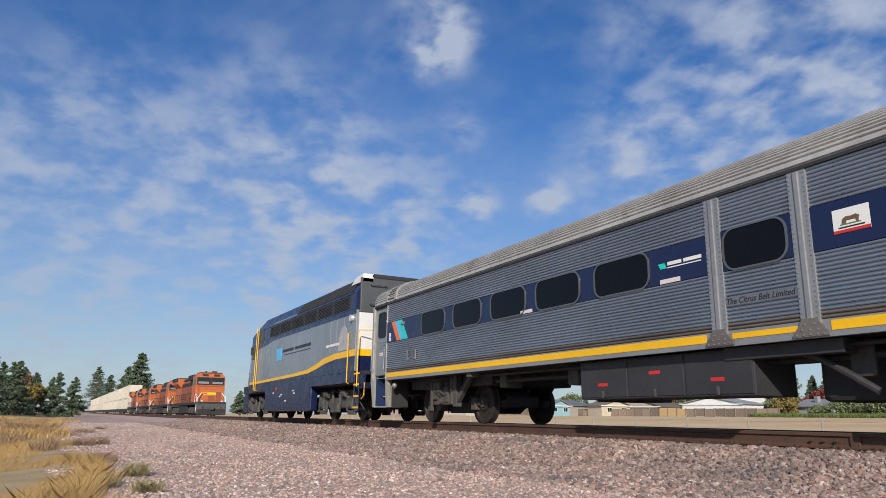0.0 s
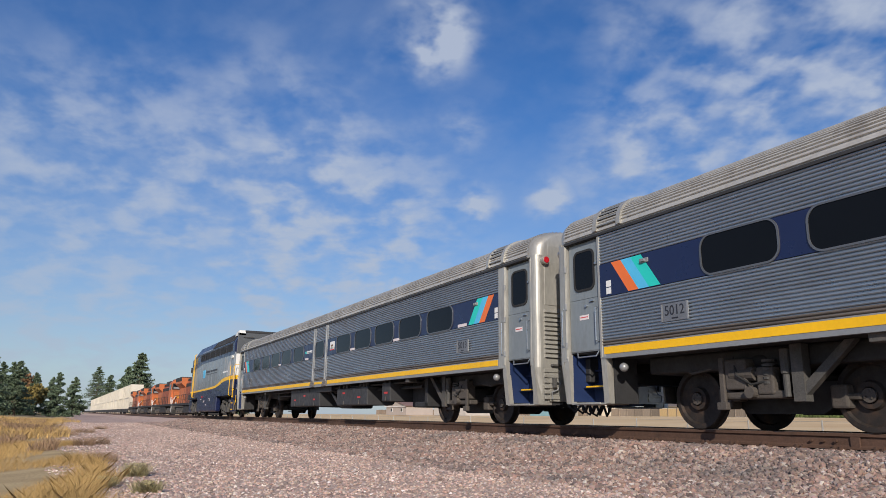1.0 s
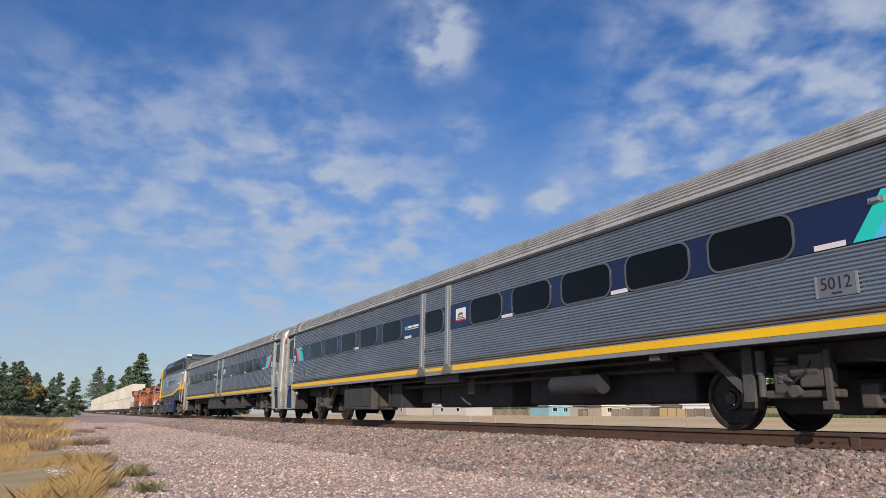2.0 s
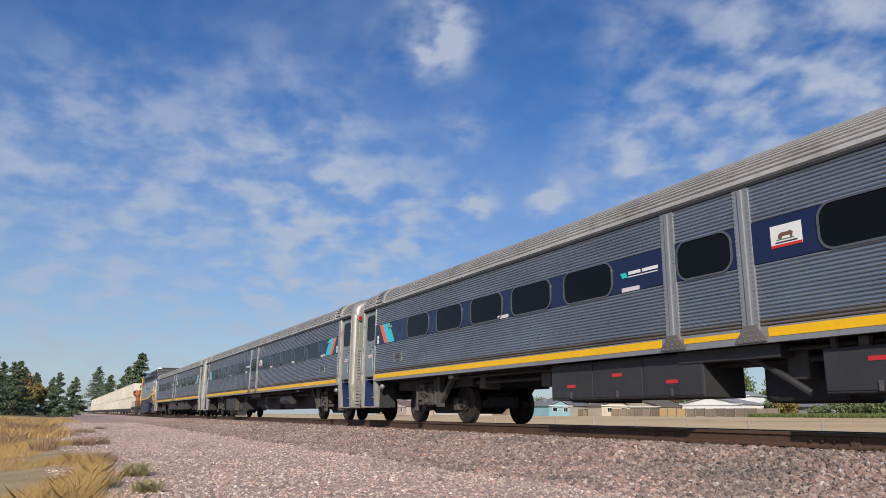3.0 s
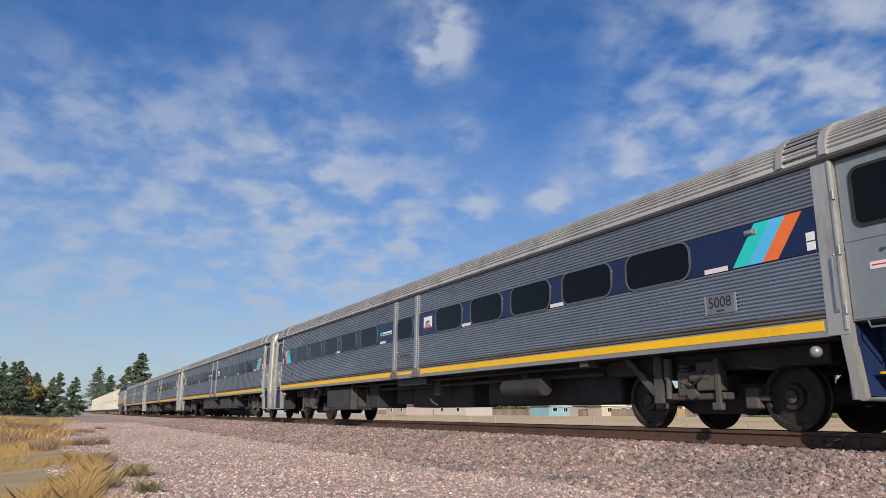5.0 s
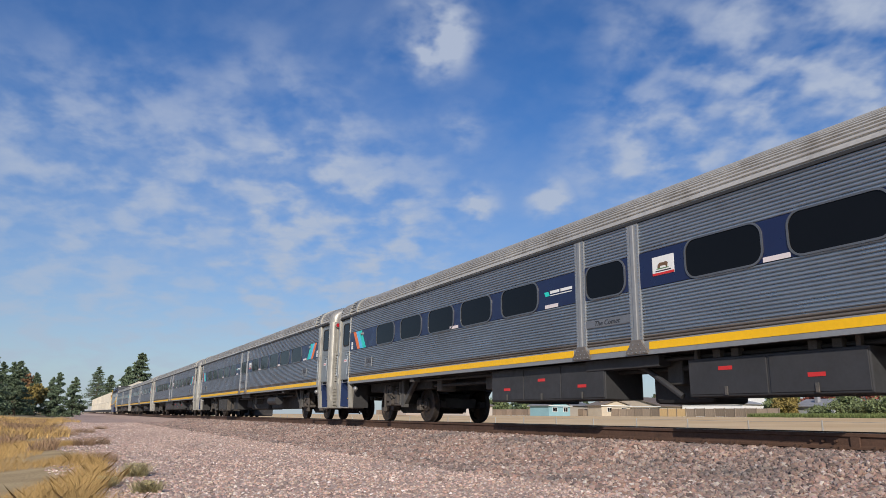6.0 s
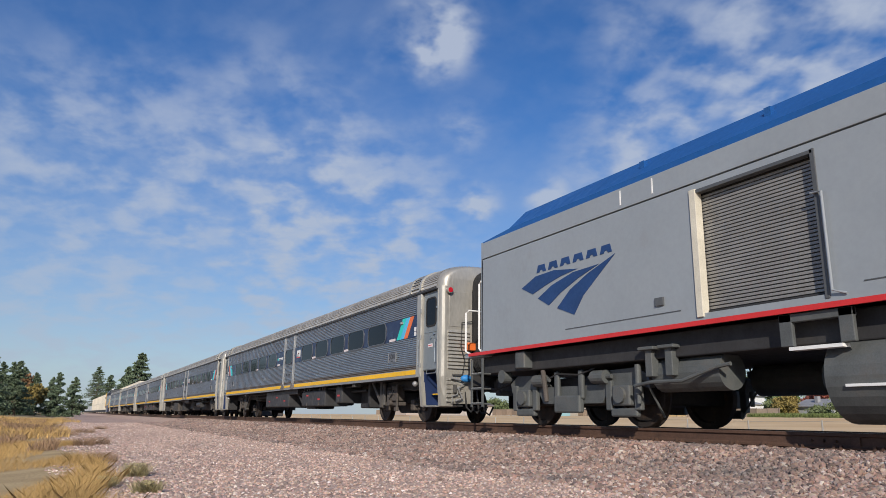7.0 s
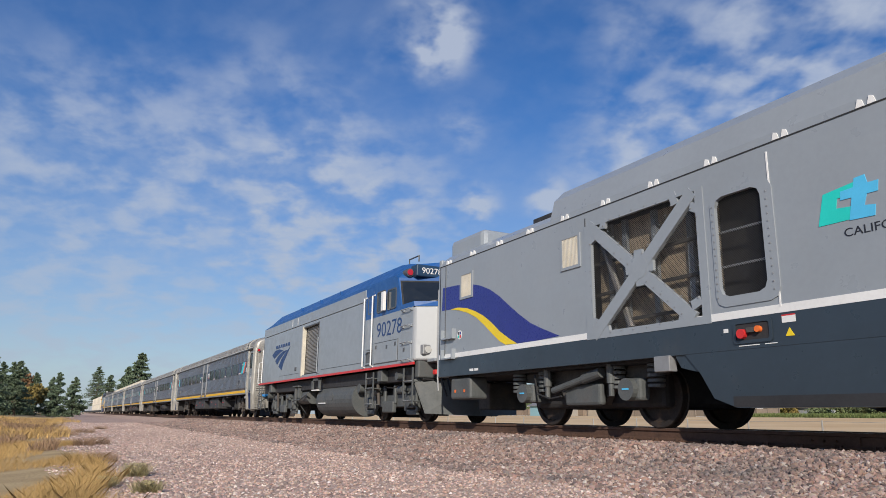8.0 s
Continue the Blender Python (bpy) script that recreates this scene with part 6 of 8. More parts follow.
def build_tail_loco():
    c = thing("diesel_locomotive", "modern grey diesel locomotive with slate skirt and blue and yellow wave", "locomotive")
    X = 1.595
    E = -20.2
    for sg in (-1, 1):
        x = sg * X
        part("side_wall", boxes((x - sg * 0.06, x, -5.25, 0.0, 1.46, 3.52), (x - sg * 0.06, x, E, -7.80, 1.46, 1.58), (x - sg * 0.06, x, E, -8.82, 1.58, 3.52), (x - sg * 0.06, x, -8.82, -7.80, 3.06, 3.52), (x - sg * 0.06, x, -7.95, -7.80, 1.58, 3.06),
                                (x - sg * 0.06, x, -7.80, -5.25, 3.27, 3.52)), CHARGREY, c, "smooth grey locomotive side")
        part("white_line", boxes((x - sg * 0.05, x + sg * 0.006, -5.35, 0.0, 1.385, 1.485), (x - sg * 0.05, x + sg * 0.006, E, -7.55, 1.385, 1.485)), WHITE, c, "white line along the side")
        part("skirt", boxes((x - sg * 0.08, x + sg * 0.004, E, 0.0, 0.99, 1.385), bevel=0.006), SLATE, c, "dark slate blue skirt")
        bm = bmesh.new()
        prism_x(bm, [(-7.30, 0.99), (E, 0.99), (E, 0.30), (-8.1, 0.28), (-7.75, 0.40), (-7.55, 0.72)], x - sg * 0.25, x + sg * 0.002)
        part("fuel_tank", bm, SLATE, c, "deep slate fuel tank skirt")
        # black strip painted along the tank's bottom as its shadow
        part("tank_foot", boxes((x - sg * 0.26, x + sg * 0.006, E, -8.05, 0.29, 0.42)), BLACK, c)
        # seams
        for y in (-0.28, -5.28, -8.84):
            part("panel_seam", boxes((x, x + sg * 0.010, y - 0.010, y + 0.010, 1.46, 3.42 if y < -1 else 3.5)), WHITE if y == -8.84 else DKGREY, c)
        part("roof_seam", boxes((x - sg * 0.02, x + sg * 0.008, E, 0.0, 3.512, 3.528)), BLACK, c)
        # crossed frame over the radiator screen
        y0, y1, z0, z1 = -7.80, -5.25, 1.37, 3.27
        part("screen", boxes((x - sg * 0.045, x - sg * 0.035, y0, y1, z0 + 0.08, z1)), MESH, c, "fine dark mesh screen")
        sb = part("screen_back", boxes((x - sg * 0.34, x - sg * 0.32, y0, y1, 1.3, 3.27)), mat("radiator_core", (0.46, 0.38, 0.28), 0.6, 0.1, 0.2, 4), c)
        for y in (-5.6, -5.95, -6.6, -7.3):
            part("radiator_post", boxes((x - sg * 0.30, x - sg * 0.24, y - 0.05, y + 0.05, 1.3, 3.27)), LOCOGREY, c)
        for z in (1.62, 2.1, 2.62):
            part("radiator_rail", boxes((x - sg * 0.24, x - sg * 0.20, y0, y1, z, z + 0.05)), TRUCK, c)
        part("radiator_pipe", tube(bmesh.new(), [(x - sg * 0.17, -5.5, 3.0), (x - sg * 0.17, -6.1, 1.5)], 0.06), SHUTTER, c)
        # plate with four rounded openings between its crossed braces
        holes = ([(-5.70, 3.24), (-7.30, 3.23), (-6.50, 2.53)], [(-5.42, 3.05), (-6.32, 2.37), (-5.44, 1.60)], [(-7.66, 3.03), (-7.58, 1.64), (-6.70, 2.34)], [(-5.70, 1.46), (-6.52, 2.17), (-7.34, 1.50)])
        hub_ = Vector((-6.52, 2.35))
        braces = [(Vector((-5.36, 3.27)), Vector((-7.50, 1.46))), (Vector((-5.42, 1.42)), Vector((-7.62, 3.24)))]
        part("screen_rim", boxes((x - sg * 0.05, x + sg * 0.012, -5.42, y1, z0, z1), (x - sg * 0.05, x + sg * 0.012, y0, -7.66, z0, z1), (x - sg * 0.05, x + sg * 0.012, -7.66, -5.42, 3.235, z1), (x - sg * 0.05, x + sg * 0.012, -7.66, -5.42, z0, 1.475)), CHARGREY, c)
        for lift, (a, b) in enumerate(braces):
            d = (b - a).normalized()
            nn = Vector((-d.y, d.x)) * 0.10
            bm = prism_x(bmesh.new(), [tuple(a + nn), tuple(b + nn), tuple(b - nn), tuple(a - nn)], x - sg * (0.05 + 0.01 * lift), x + sg * (0.013 + 0.003 * lift))
            part("cross_brace", bm, CHARGREY, c, "grey diagonal brace")
        part("brace_hub", disc_x(bmesh.new(), x - sg * 0.05, x + sg * 0.018, hub_.x, hub_.y, 0.17, 24), CHARGREY, c)
        for tri in holes:
            mid = sum((Vector(q) for q in tri), Vector((0, 0))) / 3
            for q in tri:
                v = Vector(q)
                u = (v - mid).normalized()
                w_ = Vector((-u.y, u.x))
                tip = v + u * 0.03
                part("corner_gusset", prism_x(bmesh.new(), [tuple(tip + w_ * 0.10), tuple(tip - w_ * 0.10), tuple(v - u * 0.10 - w_ * 0.08), tuple(v - u * 0.10 + w_ * 0.08)], x - sg * 0.048, x + sg * 0.011), CHARGREY, c)
            bo = bmesh.new()
            for q0, q1 in zip(tri, tri[1:] + tri[:1]):
                for f in (0.15, 0.3, 0.45, 0.6, 0.75, 0.9):
                    v = Vector(q0).lerp(Vector(q1), f)
                    v = v + (v - mid).normalized() * 0.045
                    disc_x(bo, x + sg * 0.008, x + sg * 0.024, v.x, v.y, 0.010, 6)
            tagged(part("frame_bolts", bo, SILVER, c), kind="stuff")
        # narrow screen
        o, i_ = rounded(-8.87, -7.91, 1.55, 3.10, 0.14, 2), rounded(-8.70, -7.98, 1.68, 3.03, 0.13, 2)
        part("side_screen", boxes((x - sg * 0.05, x - sg * 0.04, -8.73, -7.92, 1.60, 3.08)), MESH, c)
        part("side_screen_back", boxes((x - sg * 0.32, x - sg * 0.30, -8.75, -7.80, 1.5, 3.1)), BLACK, c)
        part("side_screen_rim", ring_x(bmesh.new(), o, i_, x - sg * 0.05, x + sg * 0.014), CHARGREY, c)
        for z in (2.08, 2.55):
            part("screen_bar", boxes((x - sg * 0.10, x - sg * 0.07, -8.72, -7.82, z, z + 0.03)), SILVER, c)
        rb = bmesh.new()
        for k in range(14):
            for yy in (-7.945, -8.785):
                disc_x(rb, x + sg * 0.01, x + sg * 0.022, yy, 1.68 + k * 0.095, 0.011, 6)
        part("screen_bolts", rb, SILVER, c)
        # framed vents with cream slats
        for ya, yb, za, zb in ((-1.52, -0.97, 2.62, 3.20), (-5.14, -4.60, 2.62, 3.22)):
            fr = part("vent_frame", ring_x(bmesh.new(), [(ya, za), (yb, za), (yb, zb), (ya, zb)], [(ya + 0.05, za + 0.05), (yb - 0.05, za + 0.05), (yb - 0.05, zb - 0.05), (ya + 0.05, zb - 0.05)], x - sg * 0.02, x + sg * 0.022), CHARGREY, c)
            part("vent_back", boxes((x, x + sg * 0.004, ya + 0.05, yb - 0.05, za + 0.05, zb - 0.05)), SHUTTER, fr)
            for k in range(12):
                q = ya + 0.06 + k * 0.037
                part("slat", boxes((x, x + sg * 0.016, q, q + 0.02, za + 0.05, zb - 0.05)), mat("cream_slat", (0.60, 0.56, 0.47), 0.5), fr)
        # roof brackets along the seam
        for k in range(17):
            for dy in (0, -0.13):
                q = -0.3 - k * 1.08 + dy
                bm = prism_x(bmesh.new(), [(q, 3.53), (q - 0.10, 3.53), (q - 0.075, 3.61), (q - 0.03, 3.63)], x - sg * 0.05, x + sg * 0.01)
                part("roof_bracket", bm, WHITE, c)
        # steps, notices, connector box
        for z in (1.36, 1.80):
            part("grab_step", boxes((x, x + sg * 0.10, -0.75, -0.25, z, z + 0.03), (x, x + sg * 0.10, -0.27, -0.23, z, z + 0.22), (x, x + sg * 0.10, -0.77, -0.73, z, z + 0.22)), CHARGREY, c)
        part("roundel", disc_x(bmesh.new(), x, x + sg * 0.006, -0.95, 1.86, 0.10, 24), WHITE, c)
        for dy, dz, m in ((0.038, 0.038, DKGREY), (-0.038, 0.038, SWOOSHBLUE), (0.038, -0.038, MATS["teal_stripe"]), (-0.038, -0.038, RED)):
            part("roundel_mark", boxes((x, x + sg * 0.009, -0.95 + dy - 0.03, -0.95 + dy + 0.03, 1.86 + dz - 0.03, 1.86 + dz + 0.03)), m, c)
        part("socket_recess", boxes((x + sg * 0.001, x + sg * 0.006, -8.68, -8.15, 1.08, 1.33)), BLACK, c)
        part("socket_rim", ring_x(bmesh.new(), rounded(-8.70, -8.13, 1.06, 1.35, 0.04), rounded(-8.66, -8.17, 1.10, 1.31, 0.03), x, x + sg * 0.02), SLATE, c)
        part("red_cap", disc_x(bmesh.new(), x, x + sg * 0.07, -8.28, 1.18, 0.06, 16), RED, c)
        part("filler", disc_x(bmesh.new(), x, x + sg * 0.06, -8.52, 1.22, 0.04, 14), ORANGEBOX, c)
        part("hose_fitting", boxes((x, x + sg * 0.05, -8.47, -8.36, 1.19, 1.25)), TRUCK, c)
        for ya, yb, za, zb, m in ((-9.02, -8.84, 1.26, 1.35, WHITE), (-9.02, -8.84, 1.34, 1.355, RED), (-8.05, -7.98, 1.22, 1.27, WHITE), (-1.55, -1.40, 1.06, 1.11, WHITE), (-1.75, -1.60, 1.06, 1.11, WHITE), (-8.5, -8.2, 1.03, 1.04, WHITE), (-8.75, -8.58, 1.03, 1.04, WHITE)):
            part("notice", boxes((x, x + sg * 0.009 + (sg * 0.002 if m is RED else 0), ya, yb, za, zb)), m, c)
        part("warning_triangle", prism_x(bmesh.new(), [(-8.87, 1.10), (-8.99, 1.10), (-8.93, 1.20)], x, x + sg * 0.009), BRIGHTYEL, c)
        part("connector_box", boxes((x - sg * 0.1, x + sg * 0.05, -7.05, -6.75, 0.78, 1.0), bevel=0.012), SILVER, c, "silver connector box")
        part("wheel_arch", prism_x(bmesh.new(), [(-7.1, 0.99), (-7.62, 0.99), (-7.62, 0.76), (-7.45, 0.76), (-7.2, 0.82)], x - sg * 0.1, x - sg * 0.02), SLATE, c)
        part("end_box", boxes((x - sg * 0.5, x - sg * 0.06, -1.30, -0.45, 0.50, 0.95), bevel=0.05), TRUCKGREY, c, "grey end equipment box")
        part("box_sign", boxes((x - sg * 0.07, x - sg * 0.05, -0.70, -0.64, 0.64, 0.70), (x - sg * 0.07, x - sg * 0.05, -1.10, -1.04, 0.64, 0.70)), ORANGEBOX, c)
        part("end_handrail", tube(bmesh.new(), [(x - sg * 0.02, 0.06, 0.7), (x - sg * 0.02, 0.10, 1.0), (x - sg * 0.02, 0.10, 3.0), (x - sg * 0.02, 0.0, 3.1)], 0.02), SILVER, c)
        # truck: coil springs, axle boxes, dampers, traction motor
        for yc in (-4.55, -16.6):
            for ya in (yc - 1.4, yc + 1.4):
                bm = boxes((x - sg * 0.45, x - sg * 0.22, ya - 0.2, ya + 0.2, 0.40, 0.74), bevel=0.05)
                disc_x(bm, x - sg * 0.24, x - sg * 0.12, ya, 0.57, 0.17, 16)
                part("axle_box", bm, TRUCKGREY, c, "grey axle box")
                part("box_label", boxes((x - sg * 0.125, x - sg * 0.112, ya - 0.07, ya + 0.07, 0.56, 0.585)), CYAN, c)
                for dy in (-0.42, 0.42):
                    bm = bmesh.new()
                    for k in range(5):
                        bmesh.ops.create_cone(bm, cap_ends=True, segments=16, radius1=0.13, radius2=0.13, depth=0.045, matrix=Matrix.Translation((x - sg * 0.36, ya + dy, 0.62 + k * 0.075)))
                    part("coil_spring", bm, TRUCKGREY, c)
            bm = prism_x(bmesh.new(), [(yc - 1.9, 0.95), (yc + 1.9, 0.95), (yc + 1.85, 0.80), (yc + 0.7, 0.66), (yc + 0.5, 0.36), (yc - 0.5, 0.36), (yc - 0.7, 0.66), (yc - 1.85, 0.80)], x - sg * 0.62, x - sg * 0.48)
            part("truck_frame", bm, TRUCK, c)
            bm = tube(bmesh.new(), [(x - sg * 0.22, yc + 0.55, 0.60), (x - sg * 0.22, yc - 0.35, 0.78)], 0.06, 12)
            tube(bm, [(x - sg * 0.22, yc - 0.30, 0.77), (x - sg * 0.22, yc - 0.75, 0.86)], 0.085, 12)
            part("yaw_damper", bm, TRUCKGREY, c, "grey yaw damper")
            for dy in (0.75, -0.95):
                bm = cyl_z(bmesh.new(), x - sg * 0.24, yc + dy, 0.48, 0.72, 0.045, 12)
                cyl_z(bm, x - sg * 0.24, yc + dy, 0.68, 0.98, 0.07, 12)
                part("damper", bm, TRUCKGREY, c)
            part("truck_box", boxes((x - sg * 0.42, x - sg * 0.28, yc - 0.62, yc + 0.32, 0.34, 0.70), bevel=0.05), TRUCKGREY, c)
            part("hose", tube(bmesh.new(), [(x - sg * 0.2, yc + 1.1, 0.9), (x - sg * 0.16, yc + 0.95, 0.55), (x - sg * 0.18, yc + 0.6, 0.46), (x - sg * 0.2, yc + 0.3, 0.50)], 0.018), DARKRUB, c)
    for yc in (-4.55, -16.6):
        part("truck_bolster", boxes((-0.95, 0.95, yc - 1.7, yc + 1.7, 0.30, 0.95), bevel=0.08), BLACK, c)
        for ya in (yc - 1.4, yc + 1.4):
            wheelset(c, ya, 0.5)
    # wave, logo, wordmark
    x = -X
    part("blue_wave", prism_x(bmesh.new(), [(-0.14, 3.01), (-0.77, 2.98), (-1.42, 2.91), (-1.83, 2.81), (-2.21, 2.67), (-2.55, 2.49), (-2.87, 2.28), (-3.25, 2.04), (-3.63, 1.83), (-3.99, 1.69), (-4.51, 1.51), (-3.9, 1.49), (-3.19, 1.49), (-2.89, 1.62), (-2.58, 1.78), (-2.25, 2.0), (-1.94, 2.17), (-1.55, 2.32), (-1.13, 2.43), (-0.67, 2.46), (-0.11, 2.49)], x - 0.004, x), SWOOSHBLUE, c, "deep blue wave")
    part("yellow_wave", prism_x(bmesh.new(), [(-0.53, 2.47), (-0.87, 2.47), (-1.26, 2.41), (-1.61, 2.3), (-1.94, 2.17), (-2.25, 2.0), (-2.58, 1.78), (-2.89, 1.62), (-3.19, 1.49), (-2.79, 1.5), (-2.58, 1.58), (-2.28, 1.77), (-1.98, 1.97), (-1.66, 2.16), (-1.31, 2.3), (-0.93, 2.4)], x - 0.006, x), BRIGHTYEL, c, "yellow wave line")
    part("agency_mark", prism_x(bmesh.new(), [(-9.52, 2.66), (-9.90, 2.71), (-9.93, 2.59), (-9.68, 2.57), (-9.66, 2.46), (-9.86, 2.44), (-9.84, 2.30), (-9.43, 2.30)], x - 0.006, x), TEAL, c)
    part("agency_mark", prism_x(bmesh.new(), [(-9.90, 2.75), (-10.02, 2.76), (-10.04, 2.66), (-10.16, 2.66), (-10.14, 2.54), (-10.02, 2.54), (-9.98, 2.42), (-10.10, 2.40), (-10.08, 2.28), (-9.80, 2.29), (-9.85, 2.54), (-9.72, 2.54), (-9.73, 2.64), (-9.88, 2.65)], x - 0.008, x), CYAN, c)
    lettering("wordmark", "CALIFORNIA", LETTER, c, x, -9.72, -10.62, 2.115, 0.095)
    # roof, raised rear housing, end wall, frame
    bm = bmesh.new()
    prism_y(bm, [(-X, 3.52), (X, 3.52), (X - 0.01, 3.64), (1.49, 4.00), (1.27, 4.21), (0.8, 4.30), (-0.8, 4.30), (-1.27, 4.21), (-1.49, 4.00), (-X + 0.01, 3.64)], E, -4.3)
    part("roof", bm, CHARGREY, c, "grey curved roof")
    bm = bmesh.new()
    prism_y(bm, [(-X, 3.52), (X, 3.52), (X - 0.02, 3.62), (1.35, 3.80), (1.1, 3.88), (-1.1, 3.88), (-1.35, 3.80), (-X + 0.02, 3.62)], -4.3, -0.0)
    part("end_roof", bm, CHARGREY, c)
    bm = boxes((-1.30, 1.30, -1.45, 0.08, 3.7, 4.20), bevel=0.12)
    part("roof_housing", bm, CHARGREY, c, "rounded grey roof housing")
    part("roof_vent", boxes((-1.2, -0.4, -4.28, -3.2, 3.86, 3.97), bevel=0.02), BLACK, c)
    part("end_wall", boxes((-X, X, -0.06, 0.08, 0.99, 3.7), bevel=0.03), CHARGREY, c)
    part("inner_shell", boxes((-0.9, 0.9, E, -0.1, 1.0, 3.6)), DKGREY, c)
    part("underframe", boxes((-1.4, 1.4, E, -0.1, 0.95, 1.2)), BLACK, c)
    part("coupler", boxes((-0.15, 0.15, -0.1, 0.62, 0.7, 0.98), (-0.5, 0.5, -0.4, 0.1, 0.3, 0.9), bevel=0.03), TRUCK, c)
    part("far_cab", boxes((-X, X, E - 1.2, E, 0.6, 3.4), bevel=0.2), CHARGREY, c)
    TRAIN.append((c, -128.69, 0.5))


def mesh_screen_material():
    """A woven wire screen: small holes that let the sight through."""
    m = bpy.data.materials.new("woven_wire_screen")
    m.use_nodes = True
    nt = m.node_tree
    N, L = nt.nodes.new, nt.links.new
    b = nt.nodes["Principled BSDF"]
    b.inputs["Base Color"].default_value, b.inputs["Roughness"].default_value, b.inputs["Metallic"].default_value = (0.05, 0.046, 0.042, 1), 0.5, 0.3
    tc, mp, vo = N("ShaderNodeTexCoord"), N("ShaderNodeMapping"), N("ShaderNodeTexVoronoi")
    vo.inputs["Scale"].default_value, vo.inputs["Randomness"].default_value = 42, 0.0
    mp.inputs["Rotation"].default_value = (radians(45), 0, 0)
    mp.inputs["Scale"].default_value = (0.001, 1, 1)
    L(tc.outputs["Object"], mp.inputs[0])
    L(mp.outputs[0], vo.inputs["Vector"])
    gt = N("ShaderNodeMath")
    gt.operation = "GREATER_THAN"
    gt.inputs[1].default_value = 0.50
    L(vo.outputs["Distance"], gt.inputs[0])
    L(gt.outputs[0], b.inputs["Alpha"])
    return m


MESH = mesh_screen_material()
build_tail_loco()

# ---- waiting freight train on the far track ----
FREIGHT = []


def freight_loco():
    c = thing("freight_locomotive", "orange and black freight locomotive with weathered paint", "locomotive", "freight locomotives")
    # nose at 0, tail at +22
    bm = bmesh.new()
    prism_y(bm, [(-1.5, 1.45), (1.5, 1.45), (1.5, 4.15), (1.1, 4.55), (-1.1, 4.55), (-1.5, 4.15)], 1.7, 4.0)
    part("cab", bm, FREIGHT_ORANGE, c, "orange wide cab")
    bm = bmesh.new()
    prism_x(bm, [(0.55, 1.45), (1.7, 1.45), (1.7, 3.2), (0.95, 3.05), (0.55, 2.7)], -1.25, 1.25)
    part("nose", bm, FREIGHT_ORANGE, c, "orange short nose")
    for xa, xb in ((-1.3, -0.15), (0.15, 1.3)):
        w = part("windscreen", boxes((xa, xb, 1.645, 1.672, 3.35, 4.0), bevel=0.005), CABGLASS, c, "dark windscreen")
        # silver slab low on the glass, a painted reflection of the sun
        part("sun_glare_strip", boxes((xa + 0.03, xb - 0.03, 1.62, 1.644, 3.40, 3.62)), SILVER, w)
    part("window_band", boxes((-1.42, 1.42, 1.675, 1.70, 3.28, 4.08), bevel=0.004), FREIGHT_BLACK, c)
    part("roof_cap", boxes((-1.15, 1.15, 1.62, 3.9, 4.52, 4.62), bevel=0.03), FREIGHT_RUST, c)
    part("horn", cyl_y(bmesh.new(), -0.45, 2.1, 2.6, 4.70, 0.07, 10), FREIGHT_BLACK, c)
    part("antenna", boxes((0.2, 0.7, 2.2, 2.9, 4.62, 4.78), bevel=0.03), FREIGHT_BLACK, c)
    part("front_walkway", boxes((-1.48, 1.48, 0.02, 0.56, 1.18, 1.50), bevel=0.02), FREIGHT_BLACK, c)
    part("nose_door", boxes((0.45, 1.0, 0.53, 0.56, 1.55, 2.55), bevel=0.01), FREIGHT_RUST, c)
    for xx in (-0.9, 0.9):
        part("coupler_hose", tube(bmesh.new(), [(xx, -0.05, 1.0), (xx, -0.22, 0.7), (xx * 0.8, -0.25, 0.45)], 0.04), FREIGHT_BLACK, c)
    part("number_board", boxes((-0.9, -0.3, 1.66, 1.72, 4.2, 4.42), (0.3, 0.9, 1.66, 1.72, 4.2, 4.42)), BLACK, c)
    for xx in (-0.13, 0.13):
        part("headlight", cyl_y(bmesh.new(), xx, 0.9, 1.0, 2.95, 0.09, 12), CAPLIGHT, c)
    part("operator_mark", boxes((-0.85, 0.85, 0.535, 0.55, 2.22, 2.27), (-0.45, 0.45, 0.535, 0.55, 2.32, 2.46), (-1.1, -0.5, 0.535, 0.55, 2.44, 2.48), (0.5, 1.1, 0.535, 0.55, 2.44, 2.48)), BRIGHTYEL, c)
    part("nose_grille", boxes((-0.35, 0.35, 0.53, 0.55, 1.6, 2.1)), FREIGHT_RUST, c)
    part("snow_plough", boxes((-1.45, 1.45, -0.25, 0.0, 0.15, 0.75), bevel=0.08), FREIGHT_BLACK, c)
    for xx in (-1.02, 1.02):
        part("ditch_light", cyl_y(bmesh.new(), xx, 0.1, 0.25, 1.55, 0.11, 12), CAPLIGHT, c)
        part("side_window", boxes((xx * 1.46, xx * 1.49, 2.1, 3.6, 3.3, 3.95)), GLASS, c)
        part("nose_rail", tube(bmesh.new(), [(xx * 1.4, 0.2, 0.6), (xx * 1.4, 0.2, 1.9), (xx * 1.0, 0.4, 2.4)], 0.05), WHITE, c, "white nose hand rail")
        part("step_rail", tube(bmesh.new(), [(xx * 1.45, 0.5, 0.6), (xx * 1.45, 0.5, 2.2), (xx * 1.45, 1.6, 2.3), (xx * 1.45, 1.6, 1.4)], 0.03), WHITE, c)
        for z in (0.5, 0.85, 1.2):
            part("step", boxes((xx * 1.46, xx * 1.1, 0.3, 0.9, z, z + 0.04)), WHITE, c)
        bm = bmesh.new()
        for i in range(10):
            y = 4.6 + i * 1.7
            tube(bm, [(xx * 1.48, y, 1.45), (xx * 1.48, y, 2.4)], 0.025, 6)
        tube(bm, [(xx * 1.48, 4.4, 2.4), (xx * 1.48, 20.5, 2.4)], 0.025, 6)
        part("walkway_rail", bm, FREIGHT_BLACK, c)
